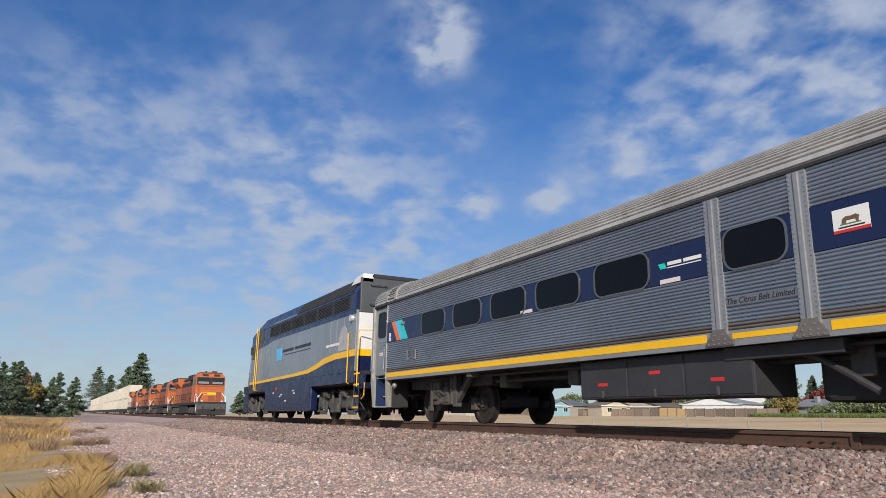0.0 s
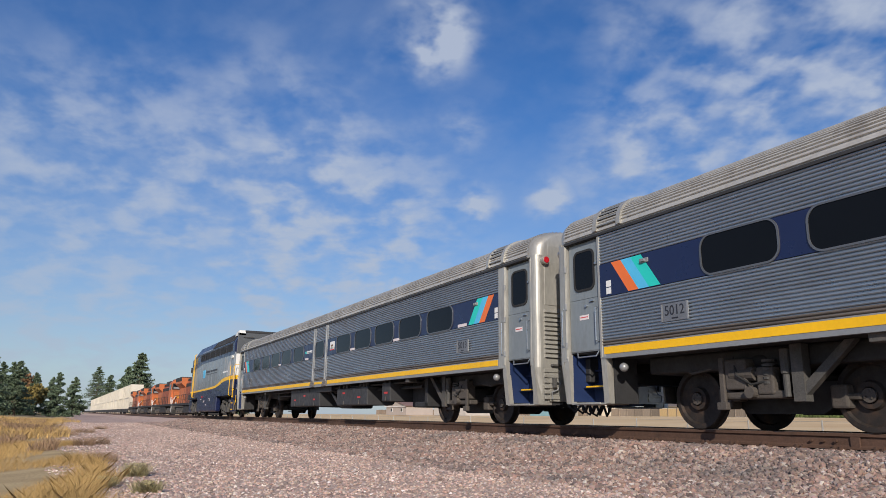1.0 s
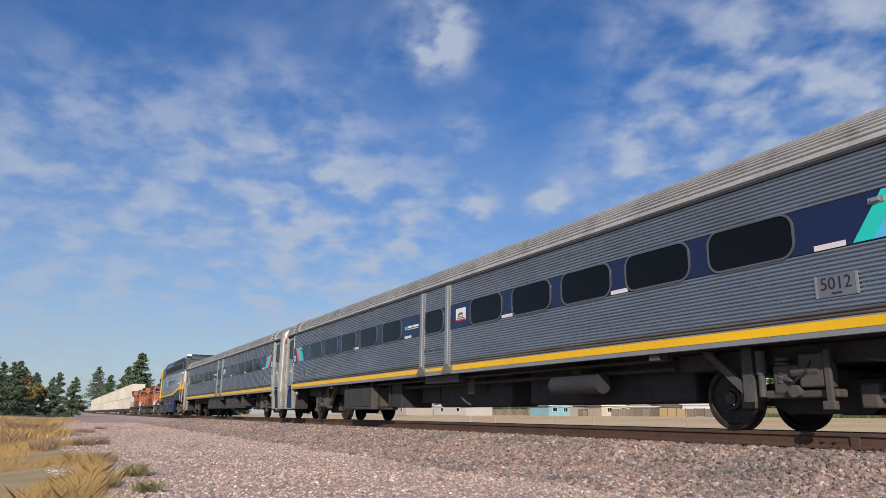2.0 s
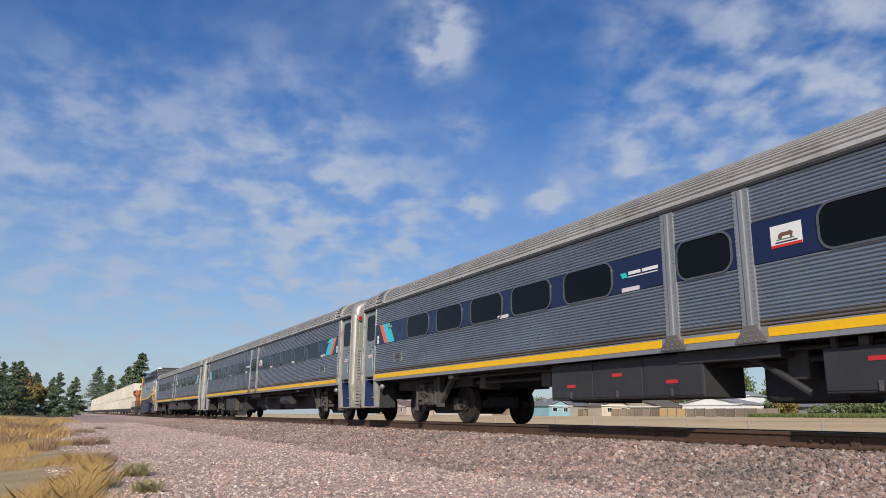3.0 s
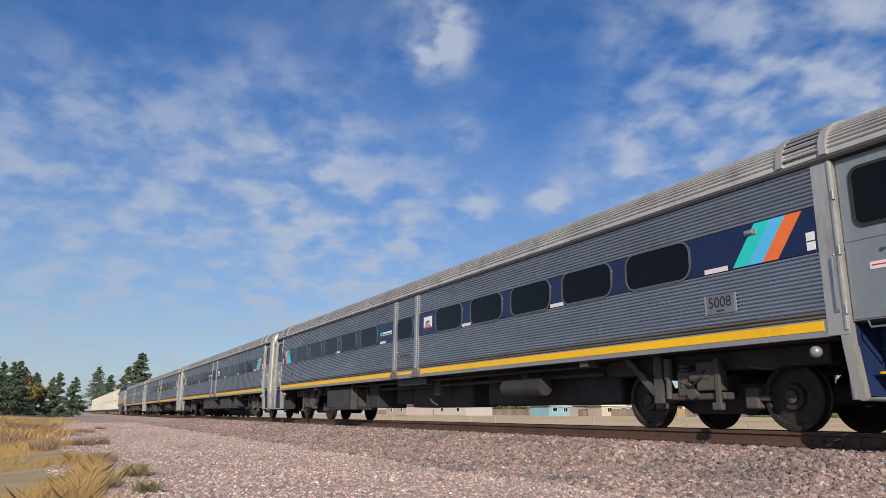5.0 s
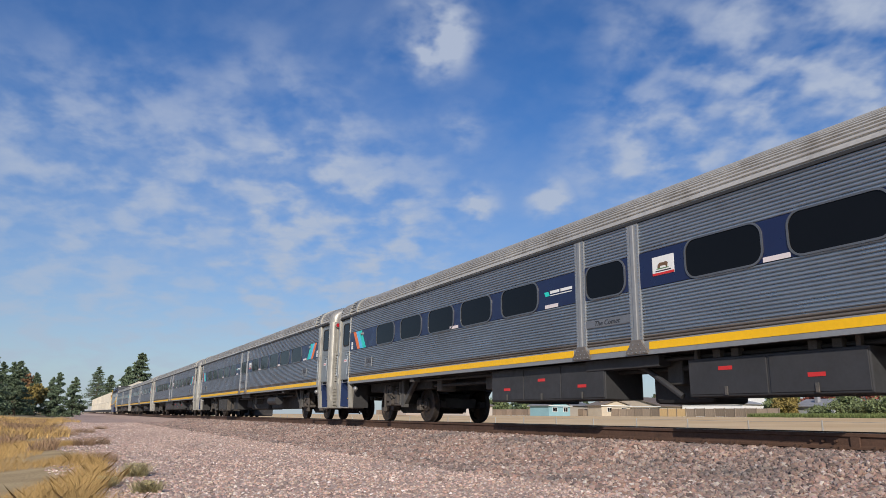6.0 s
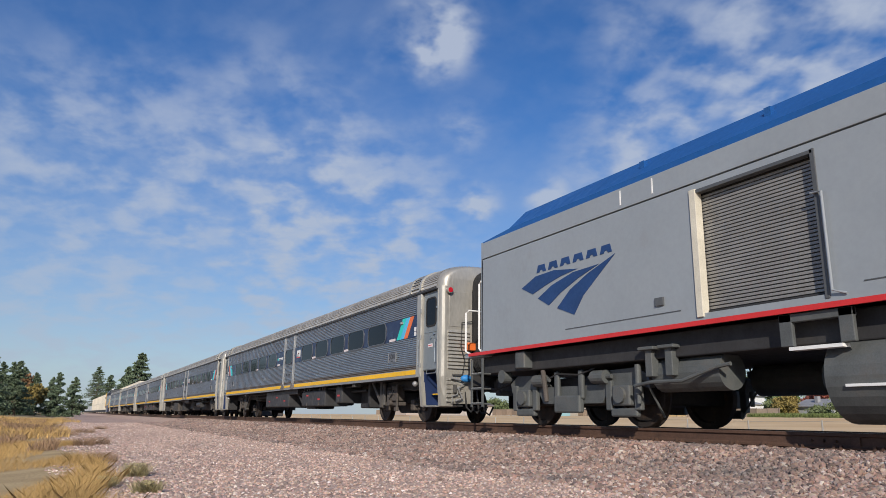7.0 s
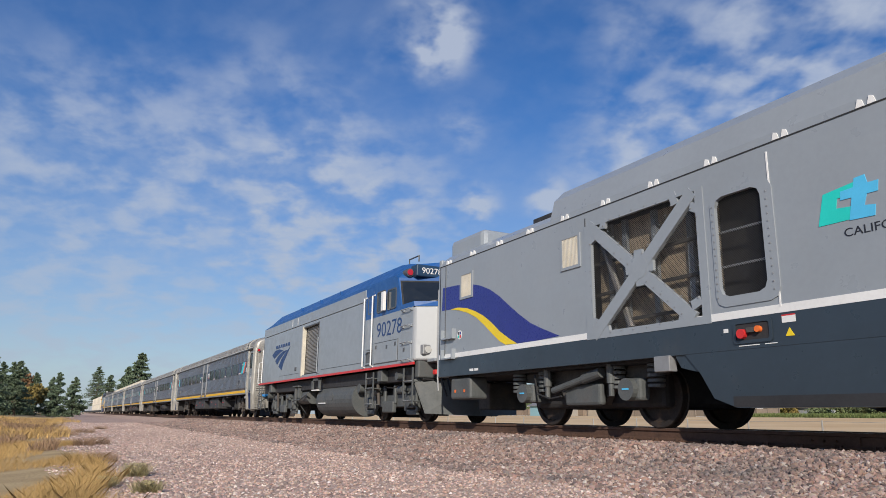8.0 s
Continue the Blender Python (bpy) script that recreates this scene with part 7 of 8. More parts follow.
    bm = bmesh.new()
    prism_y(bm, [(-0.95, 1.45), (0.95, 1.45), (0.95, 3.75), (0.7, 4.1), (-0.7, 4.1), (-0.95, 3.75)], 4.0, 15.5)
    part("hood", bm, FREIGHT_RUST, c, "brownish orange engine hood")
    for k in range(6):
        part("hood_door", boxes((-0.97, -0.94, 4.4 + k * 1.8, 5.9 + k * 1.8, 1.6, 3.3)), FREIGHT_RUST, c)
    part("hood_black_top", boxes((-0.965, 0.965, 4.0, 15.5, 3.35, 3.74)), FREIGHT_BLACK, c, "sooty black upper hood")
    part("hood_roof", boxes((-0.8, 0.8, 4.1, 15.5, 4.05, 4.35), (-1.3, 1.3, 5.0, 9.0, 3.9, 4.5), bevel=0.06), FREIGHT_BLACK, c, "sooty black roof equipment")
    bm = bmesh.new()
    prism_y(bm, [(-0.95, 1.45), (0.95, 1.45), (0.95, 3.3), (1.5, 3.8), (1.5, 4.45), (-1.5, 4.45), (-1.5, 3.8), (-0.95, 3.3)], 15.5, 20.8)
    part("radiator_hood", bm, FREIGHT_ORANGE, c, "flared orange radiator hood")
    part("radiator_top", boxes((-1.52, 1.52, 15.6, 20.7, 4.05, 4.55), bevel=0.04), FREIGHT_BLACK, c)
    part("deck", boxes((-1.5, 1.5, 0.2, 22.0, 1.18, 1.45), bevel=0.02), FREIGHT_BLACK, c)
    part("fuel_tank", boxes((-1.35, 1.35, 7.8, 14.0, 0.3, 1.18), bevel=0.12), FREIGHT_BLACK, c)
    part("pilot_plate", boxes((-1.5, 1.5, 0.0, 0.22, 0.25, 1.3), bevel=0.05), TRUCK, c)
    part("coupler", boxes((-0.2, 0.2, -0.5, 0.1, 0.7, 1.0), bevel=0.04), TRUCK, c)
    for yc in (4.2, 17.6):
        part("truck_frame", boxes((-1.25, -1.05, yc - 2.4, yc + 2.4, 0.5, 0.95), (1.05, 1.25, yc - 2.4, yc + 2.4, 0.5, 0.95), bevel=0.06), TRUCK, c)
        for dy in (-1.95, 0, 1.95):
            part("wheel", disc_x(bmesh.new(), -0.83, -0.70, yc + dy, 0.5, 0.5, 20), WHEELSTEEL, c)
            part("wheel", disc_x(bmesh.new(), 0.70, 0.83, yc + dy, 0.5, 0.5, 20), WHEELSTEEL, c)
            part("axle_box", boxes((-1.32, -1.1, yc + dy - 0.2, yc + dy + 0.2, 0.3, 0.7), bevel=0.04), BROWNTRUCK, c)
    return c


fl0 = freight_loco()
FREIGHT.append((fl0, 78.0))
for k in (1, 2, 3):
    FREIGHT.append((copy_thing(fl0, pose(FAR_X, 78 + 22.6 * k, FAR_RAIL)), 78 + 22.6 * k))


def container(m):
    c = thing("shipping_container", "white shipping container stacked on a well car", "container", "containers")
    part("shell", boxes((-1.28, 1.28, 0, 16.1, 0, 2.85), bevel=0.03), m, c)
    bm = bmesh.new()
    for i in range(26):
        box(bm, -1.30, -1.28, 0.4 + i * 0.6, 0.7 + i * 0.6, 0.15, 2.70)
    part("corrugation", bm, m, c)
    for y in (0.0, 2.0, 14.0, 16.0):
        part("corner_casting", boxes((-1.31, -1.2, y, y + 0.12, 0, 2.86)), m, c)
    return c


def well_car():
    c = thing("well_car", "dark low freight car carrying stacked containers", "freight car", "well cars")
    part("side_sill", boxes((-1.45, -1.32, 0.6, 17.0, 0.45, 1.15), (1.32, 1.45, 0.6, 17.0, 0.45, 1.15), (-1.4, 1.4, 0.6, 17, 0.4, 0.5)), FREIGHT_BLACK, c)
    part("end_platform", boxes((-1.3, 1.3, -0.4, 0.7, 0.9, 1.2), (-1.3, 1.3, 16.9, 18.0, 0.9, 1.2)), FREIGHT_BLACK, c)
    for y in (-0.3, 17.9):
        part("wheel", disc_x(bmesh.new(), -0.83, -0.70, y, 0.42, 0.42, 16), WHEELSTEEL, c)
        part("wheel", disc_x(bmesh.new(), 0.70, 0.83, y, 0.42, 0.42, 16), WHEELSTEEL, c)
    return c


FREIGHT_LOAD_ = []
w0, b0 = well_car(), container(CONTAINER)
for k in range(13):
    y = 170.0 + 18.4 * k
    w = w0 if k == 0 else copy_thing(w0, pose(0, 0, 0))
    FREIGHT.append((w, y))
    for lvl in (0, 1):
        b = b0 if k == 0 and lvl == 0 else copy_thing(b0, pose(0, 0, 0))
        FREIGHT_LOAD_.append((b, y + 0.75, 0.52 + 2.88 * lvl))
g0 = container(CONTAINER_GREY)
tagged(g0, "grey shipping container on a far well car")
for k in range(7):
    y = 412.0 + 18.4 * k
    FREIGHT.append((copy_thing(w0, pose(0, 0, 0)), y))
    FREIGHT_LOAD_.append((g0 if k == 0 else copy_thing(g0, pose(0, 0, 0)), y + 0.75, 0.52))

# ---- trees ----
LEAFDARK = mat("conifer_needles", (0.105, 0.145, 0.085), 0.85, 0, 0.2, 0.5, island=0.45)
LEAFMID = mat("broad_leaves", (0.15, 0.185, 0.08), 0.8, 0, 0.2, 0.5, island=0.45)
LEAFGOLD = mat("golden_leaves", (0.26, 0.20, 0.06), 0.8, 0, 0.2, 0.5, island=0.4)
LEAFRED = mat("russet_leaves", (0.17, 0.075, 0.05), 0.8, 0, 0.2, 0.5, island=0.4)
BARK = mat("tree_bark", (0.10, 0.075, 0.055), 0.95, 0, 0.25, 3, bump=0.6, bump_scale=9)


def leaf_mesh(name, centres, sizes, material, seed):
    rg = np.random.default_rng(seed)
    n = len(centres)
    a = rg.normal(size=(n, 3))
    a /= np.linalg.norm(a, axis=1, keepdims=True)
    b = np.cross(a, rg.normal(size=(n, 3)))
    b /= np.linalg.norm(b, axis=1, keepdims=True)
    s = sizes[:, None]
    co = np.stack([centres - a * s, centres + b * s * 0.45, centres + a * s, centres - b * s * 0.45], 1).reshape(-1, 3)
    me = bpy.data.meshes.new(name)
    me.vertices.add(4 * n)
    me.loops.add(4 * n)
    me.polygons.add(n)
    me.vertices.foreach_set("co", co.ravel())
    me.loops.foreach_set("vertex_index", np.arange(4 * n, dtype=np.int32))
    me.polygons.foreach_set("loop_start", np.arange(0, 4 * n, 4, dtype=np.int32))
    me.materials.append(material)
    me.update(calc_edges=True)
    return me


def tapered(bm, p0, p1, r0, r1, seg=7):
    d = Vector(p1) - Vector(p0)
    m = Matrix.Translation((Vector(p0) + Vector(p1)) / 2) @ d.to_track_quat("Z", "Y").to_matrix().to_4x4()
    bmesh.ops.create_cone(bm, cap_ends=True, segments=seg, radius1=r0, radius2=r1, depth=d.length, matrix=m)


def conifer(x, y, h, r, seed, material=LEAFDARK, label="tall dark green conifer with drooping boughs", low=0.05, leaf=0.17, count=7000, ragged=0.28):
    rg = np.random.default_rng(seed)
    t = thing("conifer", label, "tree", "conifers", at=pose(x, y, float(land(x, y)) - 0.1))
    bm = bmesh.new()
    tapered(bm, (0, 0, 0), (0.05 * h * rg.normal() * 0.3, 0, h * 0.97), 0.022 * h + 0.05, 0.02)
    pts, sz = [], []
    nb = int(44 + h * 3.4)
    for i in range(nb):
        f = low + (0.98 - low) * ((i + rg.random()) / nb)
        a = rg.random() * 2 * math.pi
        ln = r * (1 - f) ** 0.9 * (1 - ragged + 2 * ragged * rg.random()) * min(1, 0.75 + 2.2 * (f - low)) + 0.05 * r
        z0 = f * h
        tip = Vector((math.cos(a) * ln, math.sin(a) * ln, z0 - 0.18 * ln + 0.25 * ln * f))
        tapered(bm, (0, 0, z0), tip, 0.012 * h * (1 - f) + 0.02, 0.01, 5)
        k = int(count / nb)
        u = rg.random(k) ** 0.7
        base = np.outer(u, np.array(tip) - np.array((0, 0, z0))) + np.array((0, 0, z0))
        base += rg.normal(size=(k, 3)) * np.array([0.11, 0.11, 0.06]) * (ln * 0.9 + 0.3)
        pts.append(base)
        sz.append(leaf * (0.6 + 0.8 * rg.random(k)))
    part("trunk", bm, BARK, t)
    part("crown", leaf_mesh("crown", np.concatenate(pts), np.concatenate(sz), material, seed), material, t, "needle-covered boughs with gaps")
    return t


def broadleaf(x, y, h, r, seed, material=LEAFMID, label="leafy green tree with an uneven crown", count=4200, leaf=0.34, trunk=0.3):
    rg = np.random.default_rng(seed)
    t = thing("broadleaf_tree", label, "tree", "broadleaf trees", at=pose(x, y, float(land(x, y)) - 0.1))
    bm = bmesh.new()
    tapered(bm, (0, 0, 0), (0, 0, h * trunk * 1.3), 0.03 * h, 0.02 * h)
    pts, sz = [], []
    nc = 26
    for i in range(nc):
        a, e = rg.random() * 2 * math.pi, rg.random()
        rr = r * (0.35 + 0.65 * rg.random())
        zc = h * (trunk + (1 - trunk) * (0.15 + 0.75 * e))
        k = math.sqrt(max(0.08, 1 - (2 * e - 0.9) ** 2 * 0.9))
        cpt = np.array((math.cos(a) * rr * k, math.sin(a) * rr * k, zc))
        tapered(bm, (0, 0, h * trunk * (0.8 + 0.5 * rg.random())), Vector(cpt), 0.010 * h, 0.015, 5)
        m = int(count / nc)
        pts.append(cpt + rg.normal(size=(m, 3)) * np.array([0.2, 0.2, 0.13]) * r)
        sz.append(leaf * (0.6 + 0.8 * rg.random(m)))
    part("trunk", bm, BARK, t)
    part("crown", leaf_mesh("crown", np.concatenate(pts), np.concatenate(sz), material, seed), material, t, "clumped leaves with gaps")
    return t


# left of the line and behind the freight train
for x, y, h, r, sd in ((-10.9, 112, 9.2, 2.6, 1), (-8.6, 108, 8.4, 2.6, 2), (-13.8, 118, 9.0, 3.0, 3), (-7.2, 126, 8.0, 2.6, 4), (-5.9, 116, 7.6, 2.4, 5), (-4.3, 135, 7.0, 2.1, 6),
                       (-0.9, 132, 7.2, 2.2, 7), (1.3, 120, 5.9, 1.9, 8), (-16.5, 105, 8.0, 2.6, 9), (-6.7, 150, 8.6, 2.6, 10), (-2.2, 160, 7.6, 2.4, 11), (-10.2, 150, 9.4, 2.8, 12)):
    conifer(x, y, h, r, sd)
broadleaf(-3.9, 134, 5.2, 1.6, 21, LEAFGOLD, "small autumn tree with yellow leaves", 2600, 0.28)
broadleaf(-6.2, 140, 6.8, 2.2, 22, mat("fading_leaves", (0.20, 0.11, 0.05), 0.8, 0, 0.2, 0.5, island=0.4), "autumn tree with fading brown leaves", 2600, 0.28)
broadleaf(-9.6, 92, 3.0, 1.8, 23, LEAFMID, "low dark green shrub tree", 2200, 0.22, 0.1)
for x, y, h, r, sd in ((20.6, 245, 20.0, 6.8, 31), (18.6, 520, 31.0, 11.0, 32), (18.3, 262, 16.5, 5.0, 33), (20.0, 400, 20.0, 7.5, 34), (26.0, 290, 16.0, 5.0, 35), (50.0, 290, 8.5, 4.2, 36), (62.0, 290, 9.5, 4.6, 38), (22.0, 330, 17, 6, 39)):
    conifer(x, y, h, r, sd, LEAFDARK, "large spreading pine tree", 0.12, 0.36, 9000, 0.42)
# behind the houses
rg0 = np.random.default_rng(77)
for k in range(40):
    x = 158 + 34 * rg0.random()
    y = 118 + k * 4.6 + 4 * rg0.random()
    pick = rg0.random()
    if pick < 0.35:
        conifer(x, y, 7 + 5 * rg0.random(), 2.4 + 1.2 * rg0.random(), 100 + k, LEAFDARK, "dark green conifer behind the houses", 0.1, 0.42, 2600)
    else:
        broadleaf(x, y, 5 + 3 * rg0.random(), 3.4 + 1.6 * rg0.random(), 100 + k, LEAFMID if pick < 0.90 else LEAFRED, "garden tree behind the houses" if pick < 0.90 else "russet autumn tree behind the houses", 2600, 0.42)
GARDENGREEN = mat("garden_leaves", (0.12, 0.165, 0.05), 0.8, 0, 0.2, 0.5, island=0.5)
broadleaf(166, 139, 14.5, 5.2, 131, GARDENGREEN, "large round green garden tree", 9000, 0.36, 0.2)
broadleaf(170, 128, 12.0, 4.2, 132, GARDENGREEN, "large green garden tree", 7000, 0.36, 0.2)
broadleaf(134, 100, 5.0, 2.3, 133, LEAFGOLD, "yellow autumn shrub beside the white house", 5000, 0.24, 0.08)
broadleaf(136, 104.5, 4.4, 1.9, 134, LEAFMID, "green shrub beside the white house", 3600, 0.24, 0.08)
for x, y, h, r, sd in ((150, 103.5, 6.2, 3.2, 135), (153, 106.5, 5.6, 2.8, 136), (152, 94.5, 11.5, 3.4, 137), (150, 90.5, 9.5, 3.2, 138)):
    broadleaf(x, y, h, r, sd, mat("scarlet_leaves", (0.22, 0.06, 0.04), 0.8, 0, 0.2, 0.5, island=0.4), "russet autumn tree in the gardens", 5200, 0.30, 0.2)
for x, y, h, r, sd in ((172, 115.5, 14.5, 4.0, 139), (176, 123.0, 11.5, 2.4, 140), (178, 104, 12, 3.0, 141), (172, 92, 12, 3.2, 142)):
    conifer(x, y, h, r, sd, LEAFDARK, "tall conifer behind the gardens", 0.1, 0.34, 6000, 0.4)
for x, y, h, r, sd in ((132, 85.2, 4.4, 3.0, 143), (131, 81.0, 3.6, 2.8, 144), (130, 76.0, 4.2, 3.0, 145), (133, 71.0, 3.8, 3.2, 146), (131, 66.0, 4.4, 3.2, 147), (134, 93.0, 2.4, 1.8, 148), (133, 60.0, 4.0, 3.2, 149)):
    broadleaf(x, y, h, r, sd, LEAFMID, "low green garden shrub by the field edge", 3600, 0.26, 0.06)
for k in range(10):
    broadleaf(158 + 14 * rg0.random(), 52 + 5.0 * k, 8 + 3 * rg0.random(), 3.6, 300 + k, GARDENGREEN, "leafy garden tree behind the houses", 3600, 0.36, 0.15)

# ---- houses and fences beyond the field ----


def house(x, y, w, d, h, rise, turn, wall_c, roof_c, label):
    t = thing("house", label, "house", "houses beyond the field", at=pose(x, y, float(land(x, y)) - 0.05, 0, 0, turn))
    wm = mat("house_wall_%d%d%d" % tuple(int(99 * q) for q in wall_c), wall_c, 0.8, 0, 0.06, 0.5)
    rm = mat("house_roof_%d%d%d" % tuple(int(99 * q) for q in roof_c), roof_c, 0.9, 0, 0.15, 0.8, bump=0.3, bump_scale=12)
    bm = bmesh.new()
    prism_x(bm, [(-w / 2, 0), (w / 2, 0), (w / 2, h), (0, h + rise), (-w / 2, h)], -d / 2, d / 2)
    part("wall", bm, wm, t)
    for sg in (-1, 1):
        bm = prism_x(bmesh.new(), [(sg * (w / 2 + 0.5), h - 0.5 * rise * 2 / w + 0.06), (0, h + rise + 0.06), (0, h + rise + 0.24), (sg * (w / 2 + 0.5), h - 0.5 * rise * 2 / w + 0.24)], -d / 2 - 0.5, d / 2 + 0.5)
        part("roof", bm, rm, t)
    fa = boxes((-d / 2 - 0.56, -d / 2 - 0.5, -w / 2 - 0.4, w / 2 + 0.4, h - 0.12, h + 0.06))
    part("fascia", fa, WHITE, t)
    for yy in (-0.28 * w, 0.22 * w):
        wd = part("window", boxes((-d / 2 - 0.05, -d / 2 + 0.02, yy - 0.7, yy + 0.7, 1.0, 2.15)), WHITE, t)
        part("pane", boxes((-d / 2 - 0.065, -d / 2 - 0.04, yy - 0.6, yy - 0.04, 1.1, 2.05), (-d / 2 - 0.065, -d / 2 - 0.04, yy + 0.04, yy + 0.6, 1.1, 2.05)), GLASS, wd)
    part("chimney", boxes((-0.4, 0.4, 0.2 * w, 0.2 * w + 0.8, h + rise * 0.4, h + rise + 0.7)), rm, t)
    return t


house(142, 124, 16, 9, 3.2, 1.6, 10, (0.78, 0.78, 0.77), (0.30, 0.31, 0.33), "white house with a low grey roof")
up2 = house(150, 124, 7, 7, 5.4, 1.0, 10, (0.80, 0.80, 0.79), (0.32, 0.33, 0.35), "two-storey white house with a flat grey roof")
house(109, 149, 6.5, 8, 2.5, 1.3, 90, (0.24, 0.42, 0.47), (0.20, 0.20, 0.21), "small blue-green gabled house with white trim")
house(119, 158, 15, 9, 2.6, 1.5, 5, (0.36, 0.33, 0.29), (0.17, 0.17, 0.18), "grey-brown house with a dark roof")
house(132, 140, 18, 10, 2.5, 2.2, 8, (0.45, 0.38, 0.30), (0.16, 0.125, 0.10), "tan house with a brown shingle roof")
house(122, 142, 8, 7, 2.6, 1.2, 80, (0.55, 0.47, 0.36), (0.20, 0.16, 0.13), "beige garage with a brown roof")
house(100, 178, 16, 9, 2.7, 1.6, 5, (0.50, 0.46, 0.42), (0.18, 0.15, 0.14), "beige house with a brown roof")
house(96, 205, 15, 9, 2.7, 1.6, 0, (0.42, 0.36, 0.32), (0.22, 0.13, 0.11), "brick-toned house with a reddish roof")
house(140, 95.5, 8, 9, 2.4, 1.4, 80, (0.40, 0.43, 0.45), (0.26, 0.26, 0.27), "low grey gabled house behind the shrubs")
house(145, 62, 14, 9, 2.6, 1.8, 10, (0.40, 0.43, 0.45), (0.28, 0.27, 0.27), "grey house behind the hedge")
house(152, 92, 13, 9, 2.6, 1.8, 5, (0.72, 0.72, 0.70), (0.30, 0.29, 0.28), "white house beyond the garden trees")

FENCEWOOD = mat("fence_boards", (0.26, 0.20, 0.15), 0.9, 0, 0.2, 1.5, random_piece=0.3, stretch=(1, 6, 0.5))
FENCENEW = mat("new_fence_boards", (0.52, 0.35, 0.17), 0.8, 0, 0.1, 1.5, random_piece=0.1, stretch=(1, 6, 0.5))
fence = thing("garden_fence", "weathered wooden board fence along the gardens", "fence", at=pose(0, 0, 0))
panel = mesh_of("fence_panel", boxes((-0.02, 0.02, -1.2, 1.2, 0.05, 1.78), bevel=0.006), FENCEWOOD)
panel_new = mesh_of("fence_panel", boxes((-0.02, 0.02, -1.2, 1.2, 0.05, 1.75), bevel=0.006), FENCENEW)
post = mesh_of("fence_post", boxes((-0.06, 0.06, -0.06, 0.06, 0, 1.9)), FENCEWOOD)
y = 96.0
k = 0
while y < 260:
    xx = 124.5 - 0.10 * (y - 96)
    zz = float(land(xx, y))
    o = part("fence_panel", panel_new if 116 < y < 124 else panel, FENCEWOOD, fence)
    o.matrix_basis = pose(xx, y, zz, 0, 0, 5.7)
    q = part("fence_post", post, FENCEWOOD, fence)
    q.matrix_basis = pose(xx, y - 1.22, zz)
    y += 2.44
    k += 1

# wire fence along the railway land
GALV = mat("galvanised_post", (0.42, 0.41, 0.38), 0.5, 0.6, 0.1)
wire = thing("wire_fence", "low galvanised post and wire fence along the railway land", "fence", at=pose(0, 0, 0))
pm = mesh_of("post", cyl_z(bmesh.new(), 0, 0, -0.1, 1.06, 0.03, 8), GALV)
ys = [10.1 + 3.07 * i for i in range(40)]
for y in ys:
    o = part("post", pm, GALV, wire)
    o.location = (23.5, y, float(land(23.5, y)))
for hgt in (0.35, 0.7, 1.02):
    bm = tube(bmesh.new(), [(23.5, y, float(land(23.5, y)) + hgt) for y in ys], 0.005, 4)
    part("wire", bm, GALV, wire)

# parked pale vehicle among the far trees
car = thing("parked_van", "white parked van beside the far trees", "van", at=pose(-5.6, 150, float(land(-5.6, 150)), 0, 0, 35))
bm = bmesh.new()
prism_x(bm, [(-1.9, 0.35), (1.9, 0.35), (2.0, 0.8), (1.3, 0.95), (0.9, 1.45), (-1.8, 1.5), (-1.95, 0.9)], -0.85, 0.85)
part("body", bm, WHITE, car)
part("side_window", boxes((-0.87, 0.87, -1.5, 0.7, 1.0, 1.35)), GLASS, car)
for yy in (-1.2, 1.25):
    for xx in (-0.8, 0.8):
        part("wheel", disc_x(bmesh.new(), xx - 0.1, xx + 0.1, yy, 0.33, 0.33, 14), DARKRUB, car)

# ---- ballast, gravel, dry grass ----


